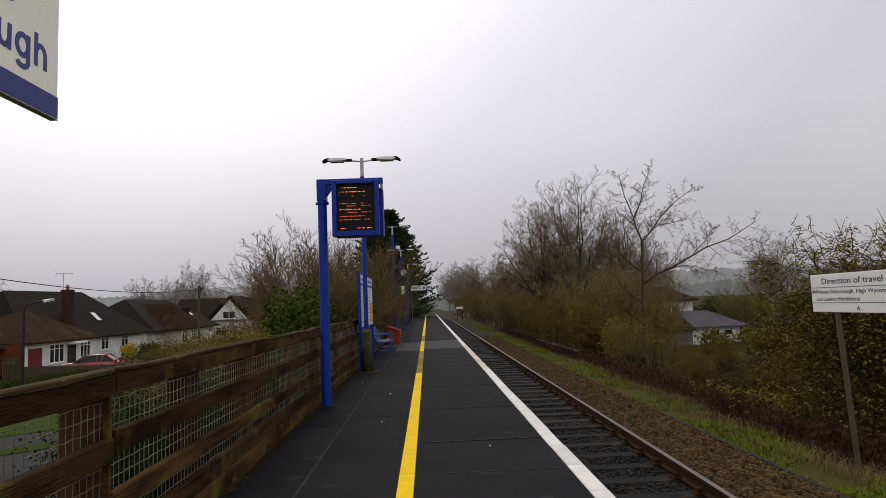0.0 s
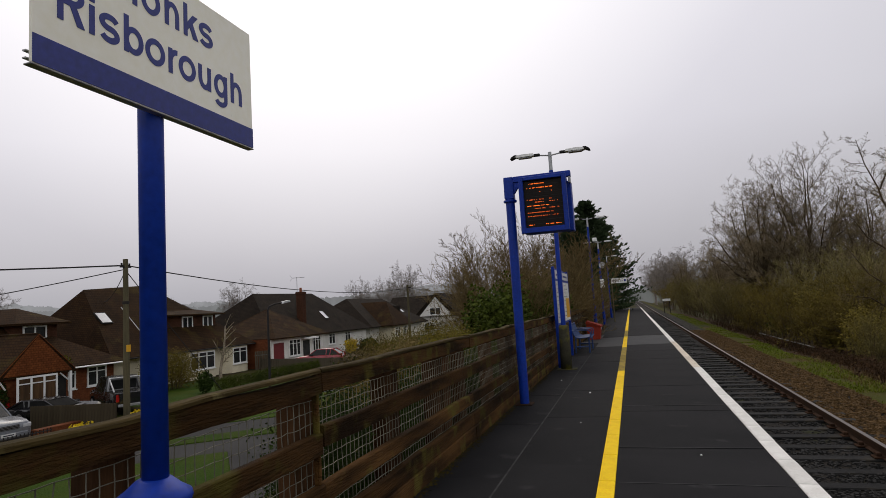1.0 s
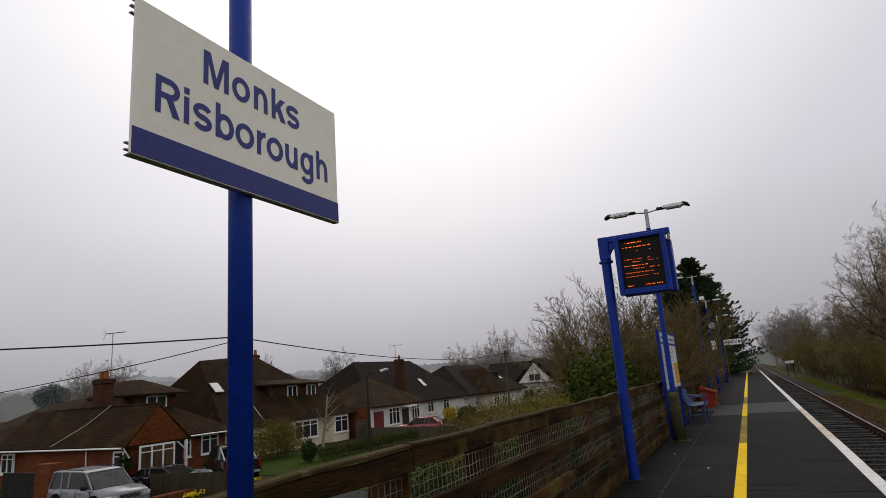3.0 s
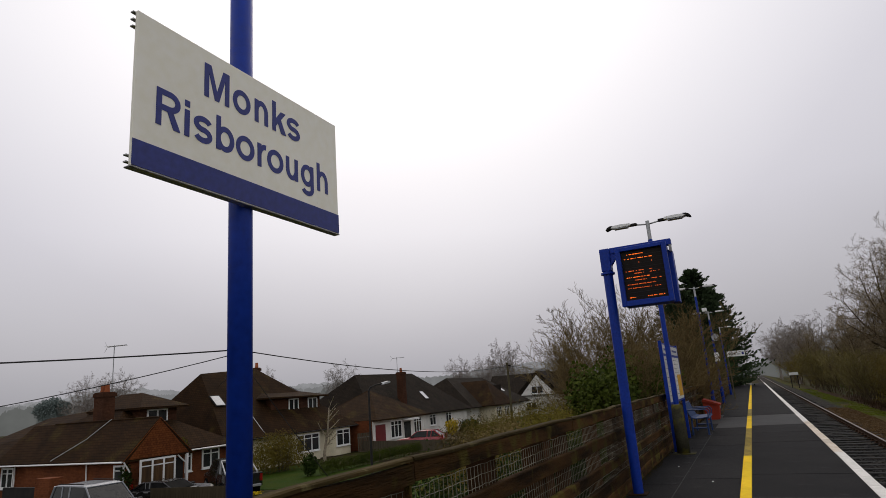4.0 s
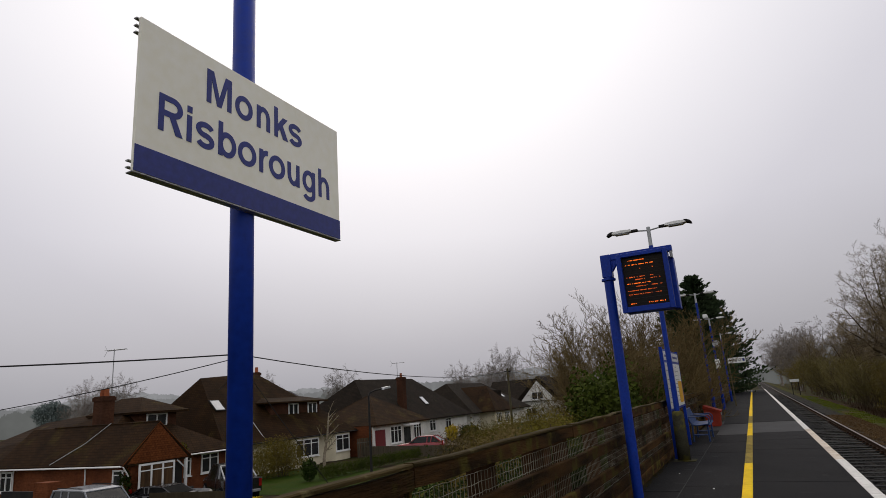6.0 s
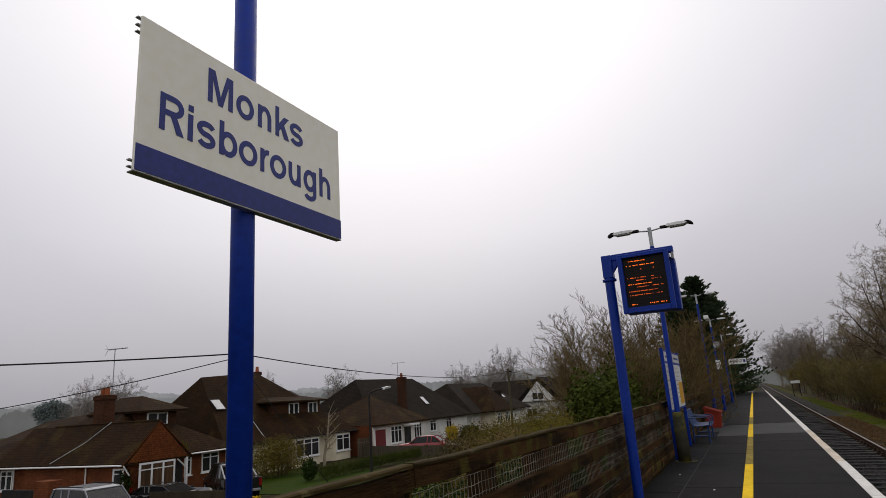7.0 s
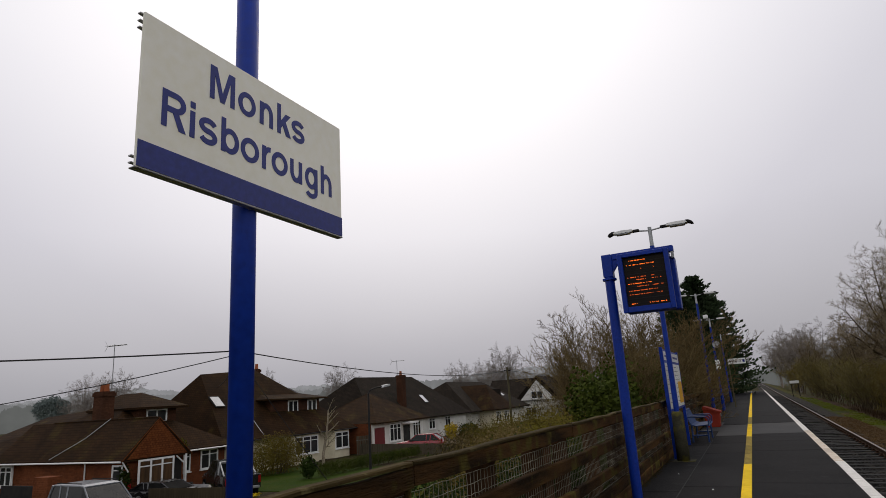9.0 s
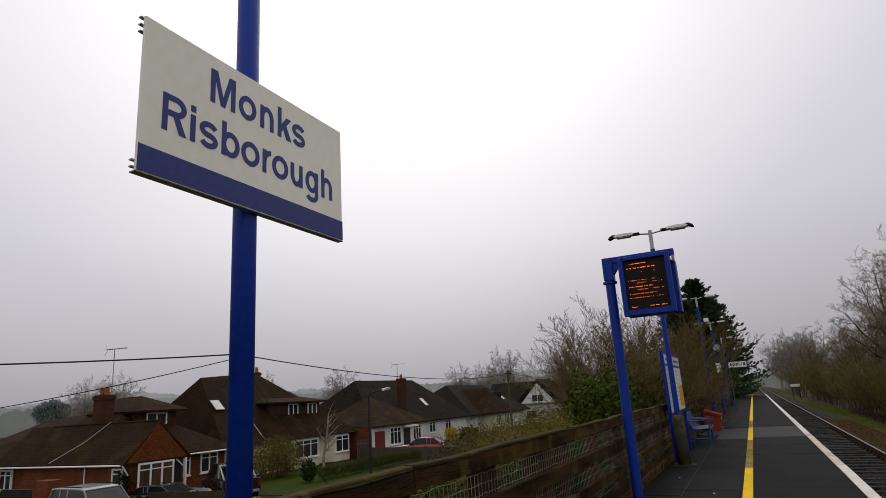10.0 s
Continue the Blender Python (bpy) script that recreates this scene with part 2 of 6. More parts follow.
UPVC = mat("white_window_frame", (0.84, 0.84, 0.83), (0.76, 0.76, 0.75), rough=0.4, bump=0.02, rand=0.03)
GLASS = mat("dark_window_glass", (0.020, 0.022, 0.024), (0.035, 0.036, 0.036), rough=0.12, scale=1, fine=3, bump=0.02, rand=0.3)
CURTAINED = mat("glass_before_brown_curtains", (0.115, 0.062, 0.028), (0.05, 0.03, 0.016), rough=0.15, scale=1.5, fine=12, bump=0, stretch=(4, 4, 0.4), rand=0.3)
REDDOOR = mat("red_garage_door", (0.15, 0.010, 0.014), (0.11, 0.008, 0.011), rough=0.45, bump=0.05)
# pale base colour paints the sky's reflection into the roof panes
SKYGLASS = mat("roof_glass_painted_sky", (0.55, 0.56, 0.58), (0.48, 0.49, 0.51), rough=0.1, bump=0)
TERRA = mat("terracotta", (0.36, 0.11, 0.045), (0.25, 0.08, 0.04), rough=0.8)
POLEWOOD = mat("tarred_pole_timber", (0.11, 0.095, 0.055), (0.07, 0.062, 0.038), rough=0.9, stretch=(4, 4, 0.3))
BARK = mat("grey_brown_bark", (0.105, 0.078, 0.048), (0.055, 0.042, 0.028), rough=0.95, scale=2, fine=20, bump=0.8, dist=0.02, rand=0.15, spots=((0.115, 0.100, 0.028), 2.5, 0.58))
TWIG = mat("brown_twigs", (0.1953, 0.1661, 0.0694), (0.1074, 0.0910, 0.0377), rough=0.95, scale=0.6, fine=6, bump=0, rand=0.15)
TWIGG = mat("grey_brown_twigs", (0.235, 0.182, 0.108), (0.132, 0.102, 0.062), rough=0.95, scale=0.6, fine=6, bump=0, rand=0.12)
OLIVE = mat("olive_budding_leaf", (0.170, 0.132, 0.024), (0.082, 0.066, 0.014), rough=0.85, scale=0.9, fine=9, bump=0, rand=0.2, mix=0.8)
TWIGT = mat("tan_hazel_twigs", (0.185, 0.134, 0.058), (0.105, 0.076, 0.036), rough=0.95, scale=0.6, fine=6, bump=0, rand=0.12)
TWIGY = mat("lichen_yellow_twigs", (0.1758, 0.1323, 0.0317), (0.0879, 0.0659, 0.0196), rough=0.95, scale=0.9, fine=6, bump=0, rand=0.2)
SCRUB = mat("olive_brown_scrub", (0.0545, 0.0433, 0.0097), (0.0256, 0.0182, 0.0059), rough=0.95, scale=0.8, fine=9, bump=0, rand=0.25, mix=0.8)
LEAF = mat("dark_ivy_leaf", (0.0289, 0.0467, 0.0080), (0.0119, 0.0221, 0.0048), rough=0.75, scale=1.2, fine=9, bump=0, rand=0.25, mix=0.8)
LEAFY = mat("yellow_green_leaf", (0.1357, 0.1125, 0.0126), (0.0649, 0.0621, 0.0090), rough=0.8, scale=1.2, fine=9, bump=0, rand=0.25, mix=0.8)
BUSH = mat("olive_evergreen_leaf", (0.0580, 0.0708, 0.0072), (0.0215, 0.0346, 0.0048), rough=0.75, scale=1.2, fine=9, bump=0, rand=0.25, mix=0.8)
# leaf colour lifted towards grey, painting mist onto a far evergreen
MISTLEAF = mat("mist_greyed_far_leaf", (0.1620, 0.1957, 0.1827), (0.1215, 0.1485, 0.1446), rough=0.9, scale=0.4, fine=3, bump=0, rand=0.1)
CARGLASS = mat("car_window_glass", (0.010, 0.011, 0.012), (0.014, 0.015, 0.016), rough=0.18, scale=1, fine=3, bump=0, rand=0)
CONIFER = mat("dark_conifer_needle", (0.026, 0.044, 0.020), (0.038, 0.056, 0.024), rough=0.85, scale=1.2, fine=9, bump=0, rand=0.1)
# twig colour paled and greyed to paint in the haze of distance
MISTTWIG = mat("haze_greyed_far_twigs", (0.234, 0.205, 0.181), (0.164, 0.143, 0.126), rough=0.95, scale=0.6, fine=6, bump=0, rand=0.12)
GRASSB = mat("grass_blade", (0.0950, 0.1450, 0.0070), (0.1300, 0.1400, 0.0150), rough=0.8, scale=0.9, fine=4, bump=0, mix=0.8)
BIRCH = mat("pale_birch_bark", (0.40, 0.34, 0.26), (0.22, 0.18, 0.13), rough=0.9, scale=4, fine=20, stretch=(1, 1, 3))
STRAW = mat("dry_straw_grass", (0.20, 0.132, 0.054), (0.11, 0.078, 0.032), rough=0.9, scale=0.9, fine=4, bump=0, mix=0.8)
VERGE = mat("verge_turf", (0.0430, 0.0560, 0.0050), (0.0640, 0.0440, 0.0150), rough=0.95, scale=0.45, fine=12, bump=1.0, dist=0.05, mix=0.7)
DAFF = mat("daffodil_yellow", (0.65, 0.48, 0.02), (0.5, 0.36, 0.02), rough=0.7, bump=0)
FORSY = mat("forsythia_yellow", (0.48, 0.33, 0.012), (0.30, 0.24, 0.02), rough=0.8, bump=0)
SILVER = mat("silver_car_paint", (0.185, 0.198, 0.220), (0.165, 0.178, 0.200), rough=0.3, metal=0.15, bump=0, fine=400, coat=0.4, rand=0)
REDCAR = mat("red_car_paint", (0.30, 0.012, 0.022), (0.25, 0.010, 0.018), rough=0.25, bump=0, coat=0.6, rand=0)
BLACKCAR = mat("black_car_paint", (0.008, 0.008, 0.010), (0.012, 0.012, 0.014), rough=0.22, bump=0, coat=0.6, rand=0)
RUBBER = mat("black_rubber", (0.012, 0.012, 0.012), rough=0.85)
RIM = mat("grey_alloy_rim", (0.35, 0.35, 0.36), rough=0.35, metal=0.7, bump=0)
LENS = mat("clear_lamp_lens", (0.55, 0.56, 0.58), (0.45, 0.46, 0.48), rough=0.15, bump=0)
REDLENS = mat("red_lamp_lens", (0.35, 0.01, 0.01), rough=0.2, bump=0)
GRITRED = mat("red_grit_plastic", (0.30, 0.040, 0.022), (0.22, 0.030, 0.018), rough=0.6)
BENCHBLUE = mat("blue_bench_paint", (0.0252, 0.0540, 0.1594), (0.0196, 0.0423, 0.1211), rough=0.4, bump=0.05)
STUMP = mat("mossy_concrete_stump", (0.0550, 0.0523, 0.0360), (0.0330, 0.0319, 0.0216), rough=0.9, scale=4, fine=40, spots=((0.095, 0.085, 0.020), 3.5, 0.52))
PAPER = mat("white_poster_paper", (0.76, 0.77, 0.75), (0.70, 0.71, 0.69), rough=0.3, bump=0)
PALEGREY = mat("pale_grey_paint", (0.56, 0.57, 0.57), (0.47, 0.48, 0.48), rough=0.5, bump=0.03)
YELPAPER = mat("orange_yellow_notice", (0.75, 0.40, 0.015), (0.70, 0.36, 0.015), rough=0.4, bump=0)
INK = mat("dark_print", (0.05, 0.05, 0.07), rough=0.6, bump=0)
SCREEN = mat("black_led_screen", (0.010, 0.008, 0.008), (0.014, 0.010, 0.008), rough=0.35, bump=0)
for m_, v_ in ((BLUE, 0.22), (SCREEN, 0.1), (BENCHBLUE, 0.25), (CARGLASS, 0.28), (GLASS, 0.4), (NAVY, 0.3)):
    m_.node_tree.nodes["Principled BSDF"].inputs["Specular IOR Level"].default_value = v_
LED = glow("orange_led", (1.0, 0.15, 0.008), 1.5)
LEDDIM = glow("dim_orange_led", (1.0, 0.13, 0.008), 0.6)

for glassy in (GLASS, CARGLASS):
    glassy.node_tree.nodes["Principled BSDF"].inputs["Specular IOR Level"].default_value = 0.25

# ---- building helpers ----


def thing(name, loc, label, category, group="", rz=0, kind=""):
    ob = new(name)
    ob.empty_display_size = 0.2
    ob.matrix_world = pose(*loc, 0, 0, rz)
    return tagged(ob, label, category, group, kind)


def meshed(name, bm, material, smooth=False):
    me = bpy.data.meshes.new(name)
    bm.normal_update()
    bm.to_mesh(me)
    bm.free()
    me.materials.append(material)
    if smooth:
        for p in me.polygons:
            p.use_smooth = True
    return me


def part(name, bm, material, parent=None, label="", smooth=False):
    ob = new(name, meshed(name, bm, material, smooth))
    ob.parent = parent
    return tagged(ob, label)


def box(bm, x0, x1, y0, y1, z0, z1, bevel=0.0):
    r = bmesh.ops.create_cube(bm, size=1.0)
    vs = r["verts"]
    for v in vs:
        v.co = Vector(((x0 + x1) / 2 + v.co.x * (x1 - x0), (y0 + y1) / 2 + v.co.y * (y1 - y0), (z0 + z1) / 2 + v.co.z * (z1 - z0)))
    if bevel:
        es = list({e for v in vs for e in v.link_edges})
        bmesh.ops.bevel(bm, geom=es, offset=bevel, segments=1, affect="EDGES", profile=0.5)
    return bm


def boxed(*a, bevel=0.0):
    return box(bmesh.new(), *a, bevel=bevel)


def tube(bm, p0, p1, r0, r1=None, n=12):
    p0, p1 = Vector(p0), Vector(p1)
    r1 = r0 if r1 is None else r1
    r = bmesh.ops.create_cone(bm, cap_ends=True, segments=n, radius1=r0, radius2=r1, depth=(p1 - p0).length)
    m = Matrix.Translation((p0 + p1) / 2) @ (p1 - p0).to_track_quat("Z", "Y").to_matrix().to_4x4()
    bmesh.ops.transform(bm, matrix=m, verts=r["verts"])
    return bm


def tubed(*a, **k):
    return tube(bmesh.new(), *a, **k)


def prism(bm, pts, axis, a, b):
    """A profile drawn in two coordinates, drawn out along the third from a to b."""
    def at(p, v):
        return {"x": (v, p[0], p[1]), "y": (p[0], v, p[1]), "z": (p[0], p[1], v)}[axis]
    lo = [bm.verts.new(at(p, a)) for p in pts]
    hi = [bm.verts.new(at(p, b)) for p in pts]
    bm.faces.new(lo)
    bm.faces.new(list(reversed(hi)))
    for i in range(len(pts)):
        j = (i + 1) % len(pts)
        bm.faces.new((lo[j], lo[i], hi[i], hi[j]))
    bmesh.ops.recalc_face_normals(bm, faces=bm.faces)
    return bm


def prismed(*a):
    return prism(bmesh.new(), *a)


def lathe(bm, rows, n=20):
    rings = [[bm.verts.new((r * math.cos(2 * math.pi * i / n), r * math.sin(2 * math.pi * i / n), z)) for i in range(n)] for r, z in rows]
    for a, b in zip(rings, rings[1:]):
        for i in range(n):
            bm.faces.new((a[i], a[(i + 1) % n], b[(i + 1) % n], b[i]))
    bm.faces.new(list(reversed(rings[0])))
    bm.faces.new(rings[-1])
    return bm


def soup(name, verts, faces, material, parent=None, smooth=False):
    me = bpy.data.meshes.new(name)
    me.from_pydata(verts, [], faces)
    me.materials.append(material)
    if smooth:
        for p in me.polygons:
            p.use_smooth = True
    ob = new(name, me)
    ob.parent = parent
    return ob


def words(name, text, size, material, parent, m, bold=0.0, spacing=1.0, align="LEFT"):
    cu = bpy.data.curves.new(name, "FONT")
    cu.body, cu.size, cu.extrude, cu.offset, cu.space_character, cu.align_x = text, size, 0.0015, bold, spacing, align
    cu.materials.append(material)
    ob = new(name, cu)
    ob.parent = parent
    ob.matrix_local = m
    return ob


def pieces(name, me, parent, places):
    for x, y, z in places:
        o = new(name, me)
        o.parent = parent
        o.location = (x, y, z)

# ---- ground, platform, track ----


def land(x, y):
    """Height of the land: a low embankment carries the line above the gardens on both sides."""
    if -1.9 < x < 5.0:
        z = -1.2
    elif x <= -1.9:
        k = min(1.0, (-1.9 - x) / 6.5)
        z = -0.95 - 1.75 * k * k * (3 - 2 * k)
    else:
        k = min(1.0, (x - 5.0) / 9.0)
        z = -1.12 - 1.9 * k * k * (3 - 2 * k)
    far = max(0.0, math.hypot(x, y) - 150) / 400
    z += min(1.0, far) * 6 * (0.5 + 0.5 * math.sin(x * 0.006 + 1.0)) * (1 if abs(x) > 30 else 0)
    if x > 5.2 or x < -2.5:
        z += 0.12 * noise.noise((x * 0.35, y * 0.35, 0)) if x > 0 else 0.0
    return z


xs = [-900, -600, -400, -280, -200, -150, -110, -80, -60, -50, -40, -30, -24, -20, -16, -13, -11, -9.5, -8.4, -7, -6, -5, -4, -3, -2.4, -1.9, -1.5, 0, 1, 4.9, 5.1] + [5.1 + 0.45 * i for i in range(1, 30)] + [20, 24, 30, 40, 55, 75, 100, 140, 200, 300, 450, 700, 900]
ys = [-300, -150, -80, -40, -20, -10] + [-8 + 1.0 * i for i in range(60)] + [52 + 4 * i for i in range(30)] + [180, 220, 280, 360, 480, 640, 850, 1100]
gv = [(x, y, land(x, y)) for y in ys for x in xs]
nx = len(xs)
gf = [(j * nx + i, j * nx + i + 1, (j + 1) * nx + i + 1, (j + 1) * nx + i) for j in range(len(ys) - 1) for i in range(nx - 1)]
ground = tagged(soup("ground", gv, gf, GROUND, smooth=True), "rough grassy land with bare earth below the railway", "ground", kind="structure")

Y0, Y1 = -9.0, 92.0
EDGE, FENCE = 1.52, -1.62
platform = tagged(part("platform", boxed(-1.78, EDGE - 0.03, Y0, Y1, -1.3, -0.012), CONC), "long station platform of dark damp asphalt", "platform", kind="structure")
# asphalt bays between joints
for bx0, bx1, tag in ((FENCE - 0.15, -0.985, 0), (-0.975, -0.153, 1), (-0.008, EDGE - 0.155, 2)):
    long_me = meshed("asphalt_bay", boxed(bx0, bx1, 0.006, 2.394, -0.05, 0), ASPHALT)
    for i in range(42):
        yy = Y0 + 2.4 * i + (0.0, 0.5, 0.9)[tag]
        if 21.0 < yy + 1.2 < 26.0 or yy + 2.4 > Y1:
            continue
        pieces("asphalt_bay", long_me, platform, [(0, yy, 0.0015 * ((i * 7 + tag * 3) % 3))])
pale = part("asphalt_patch", boxed(FENCE - 0.1, EDGE - 0.155, 20.2, 26.9, -0.05, -0.006), PALEASPH, platform, "paler worn asphalt across the platform")
part("joint_strip", boxed(-0.986, -0.970, Y0, 19.0, -0.05, 0.0045), SEAM, platform, "pale gritty joint")
for i, jy in enumerate((5.35, 6.6, 9.1)):
    part("bitumen_joint", boxed(-0.006, EDGE - 0.165, jy, jy + 0.02, -0.04, 0.006), PATCH, platform)
# white edge slabs and the yellow line, piece by piece
w_me = meshed("edge_slab", boxed(EDGE - 0.152, EDGE, 0.004, 0.755, -0.09, 0.004, bevel=0.006), WHITE)
o_me = meshed("edge_slab", boxed(EDGE - 0.152, EDGE, 0.004, 0.755, -0.09, 0.004, bevel=0.006), OLDWHITE)
for i in range(int((Y1 - Y0) / 0.76)):
    yy = Y0 + 0.76 * i
    pieces("edge_slab", o_me if 13.2 < yy < 21.0 else w_me, platform, [(random.uniform(-0.006, 0.006), yy, 0)])
y_me = meshed("yellow_block", boxed(-0.15, -0.011, 0.004, 0.892, -0.03, 0.004, bevel=0.003), YELLOW)
yo_me = meshed("yellow_block", boxed(-0.15, -0.011, 0.004, 0.892, -0.03, 0.003, bevel=0.003), OLDYELLOW)
for i in range(int((Y1 - 12 - Y0) / 0.9)):
    yy = 13.5 - 0.9 * 26 + 0.9 * i
    old = 13.4 < yy < 19.5 or 24.5 < yy < 29
    pieces("yellow_block", yo_me if old else y_me, platform, [(0, yy, 0)])
part("platform_wall", boxed(EDGE - 0.16, EDGE - 0.06, Y0, Y1, -1.3, -0.1), BRICKDK, platform, "dark brick face of the platform")

# ballast bed with loose stones
bv, bf = [], []
bxs = [1.3 + 0.12 * i for i in range(31)]
bys = [-6 + 0.16 * i for i in range(260)] + [36 + 1.2 * i for i in range(150)] + [220, 300, 420, 600, 900]
for y in bys:
    for x in bxs:
        z = -1.0 + 0.025 * noise.noise((x * 6, y * 6, 3)) - (0.06 if x > 4.6 else 0)
        z += 0.03 * noise.noise((x * 1.2, y * 0.9, 8))
        bv.append((x, y, z))
nb = len(bxs)
bf = [(j * nb + i, j * nb + i + 1, (j + 1) * nb + i + 1, (j + 1) * nb + i) for j in range(len(bys) - 1) for i in range(nb - 1)]
ballast = tagged(soup("ballast_bed", bv, bf, BALLAST), "dark wet ballast under the single track", "ballast", kind="structure")


def stones(name, material, n, x0, x1, y0, y1, zf, s0, s1, label):
    rng = np.random.default_rng(len(name) * 7 + n)
    verts, faces = [], []
    base = [(-1, -1, -0.6), (1, -1, -0.6), (1, 1, -0.6), (-1, 1, -0.6), (-0.6, -0.7, 0.7), (0.7, -0.5, 0.6), (0.5, 0.7, 0.7), (-0.7, 0.5, 0.5)]
    fs = [(0, 1, 5, 4), (1, 2, 6, 5), (2, 3, 7, 6), (3, 0, 4, 7), (4, 5, 6, 7)]
    for _ in range(n):
        x, s, a = rng.uniform(x0, x1), rng.uniform(s0, s1), rng.uniform(0, 6.28)
        y = y0 + (y1 - y0) * rng.uniform(0, 1) ** 1.7
        c, d, k = math.cos(a), math.sin(a), len(verts)
        t = rng.uniform(-0.5, 0.5)
        z = zf(x, y)
        for px, py, pz in base:
            px, pz = px + rng.uniform(-0.3, 0.3), pz + rng.uniform(-0.2, 0.2) + t * py * 0.5
            verts.append((x + s * (c * px - d * py), y + s * (d * px + c * py), z + s * pz))
        faces += [tuple(k + i for i in f) for f in fs]
    return tagged(soup(name, verts, faces, material), label, "stones", kind="stuff")


stones("ballast_stones", STONEB, 15000, 3.66, 5.15, 4.5, 45, lambda x, y: -0.975 - (0.05 if x > 4.5 else 0), 0.018, 0.04, "loose brown ballast stones beside the rail")
stones("track_stones", STONED, 12000, 1.6, 3.4, 4.5, 40, lambda x, y: -0.998, 0.018, 0.038, "loose dark ballast stones between the sleepers")

track = thing("railway_track", (2.79, 0, -1.0), "single railway track with rusty rails on dark sleepers", "track", kind="structure")
for sx, label in ((-0.75, "rusty running rail with worn bright top"), (0.75, "rusty running rail with worn bright top")):
    pr = [(-0.07, 0.03), (0.07, 0.03), (0.07, 0.045), (0.012, 0.06), (0.012, 0.145), (0.036, 0.155), (0.036, 0.195), (-0.036, 0.195), (-0.036, 0.155), (-0.012, 0.145), (-0.012, 0.06), (-0.07, 0.045)]
    rail = part("rail", prismed([(sx + a, b) for a, b in pr], "y", -10, 900), RUST, track, label)
    part("rail_head", boxed(sx - 0.034, sx + 0.034, -10, 900, 0.19, 0.2, bevel=0.004), RAILTOP, rail)
s_me = meshed("sleeper", boxed(-1.25, 1.25, -0.125, 0.125, -0.08, 0.035, bevel=0.015), SLEEPER)
for i in range(150):
    pieces("sleeper", s_me, track, [(random.uniform(-0.03, 0.03), -3 + 0.7 * i, random.uniform(-0.012, 0.012))])
chair = boxed(-0.17, 0.17, -0.09, 0.09, 0.03, 0.06, bevel=0.01)
box(chair, -0.13, -0.06, -0.05, 0.05, 0.05, 0.11, bevel=0.01)
box(chair, 0.06, 0.13, -0.05, 0.05, 0.05, 0.11, bevel=0.01)
c_me = meshed("rail_chair", chair, RUST)
pieces("rail_chair", c_me, track, [(s, -3 + 0.7 * i, 0) for i in range(60) for s in (-0.75, 0.75)])
verge_x = [5.14 + 0.14 * i for i in range(12)]
verge_y = [2 + 0.6 * i for i in range(150)] + [95 + 6 * i for i in range(40)]
vv = [(x, y, land(x, y) + 0.012 + (0.02 * noise.noise((x * 5, y * 3, 1)) if 0 < i < 11 else -0.05)) for y in verge_y for i, x in enumerate(verge_x)]
vf = [(j * 12 + i, j * 12 + i + 1, j * 12 + i + 13, j * 12 + i + 12) for j in range(len(verge_y) - 1) for i in range(11)]
tagged(soup("track_verge", vv, vf, VERGE, smooth=True), "uneven green and straw coloured grass beside the ballast", "grass", kind="structure")
bank_x = [6.5 + 0.35 * i for i in range(22)]
bank_y = [2 + 0.8 * i for i in range(120)]
kv = [(x, y, land(x, y) + 0.02 + (0.16 * abs(noise.noise((x * 1.4, y * 1.1, 4))) + 0.06 * noise.noise((x * 5, y * 5, 2)) if 0 < i < 21 else -0.08)) for y in bank_y for i, x in enumerate(bank_x)]
kf = [(j * 22 + i, j * 22 + i + 1, j * 22 + i + 23, j * 22 + i + 22) for j in range(len(bank_y) - 1) for i in range(21)]
tagged(soup("earth_bank", kv, kf, BRAMBLE, smooth=True), "brown bank of leaf litter below the line", "bank", kind="structure")
duct = tagged(part("cable_pipe", tubed((5.08, 3, -1.02), (5.12, 13, -1.02), 0.03, n=8), DARKMETAL), "thin dark cable pipe lying beside the ballast", "pipe")

# left: lane, verge and drives, laid as thin sheets on the land


def sheet(name, x0, x1, y0, y1, z, material, label, cat):
    return tagged(part(name, boxed(x0, x1, y0, y1, z - 0.06, z), material), label, cat, kind="structure")


G = -2.7
sheet("road", -19.6, -8.6, -60, 140, G + 0.024, ROAD, "wet grey tarmac residential road", "road")
# mown lawns between the road and its side paths, askew to the line
for d0, d1, n0, n1, name, label in ((-9.0, 0.7, 4.0, 21.3, "lawn", "wet green lawn beside the road"), (-6.0, 3.4, 23.6, 24.9, "verge", "narrow strip of mown grass between paths"), (0.4, 9.0, 27.4, 34.0, "lawn", "wet green lawn with a rounded end")):
    lw = tagged(part(name, boxed(d0, d1, n0, n1, G - 0.03, G + 0.06, bevel=0.03), LAWN), label, "grass", kind="structure")
    lw.matrix_world = pose(0, 0, 0, 0, 0, 38.5)
sheet("drive", -29.0, -19.6, 12.5, 20.4, G + 0.032, DRIVE, "buff gravel drive in front of a bungalow", "drive")
sheet("front_lawn", -31.0, -19.6, 26.5, 36.5, G + 0.026, LAWN, "green front lawn", "grass")
sheet("front_drive", -31.0, -19.6, 45.5, 60.0, G + 0.03, DRIVE, "buff drive in front of a house", "drive")

# ---- timber fence with wire mesh ----
fence = thing("platform_fence", (FENCE, 0, 0), "weathered brown timber and wire mesh fence along the platform", "fence", kind="structure")
F_END = 60.0


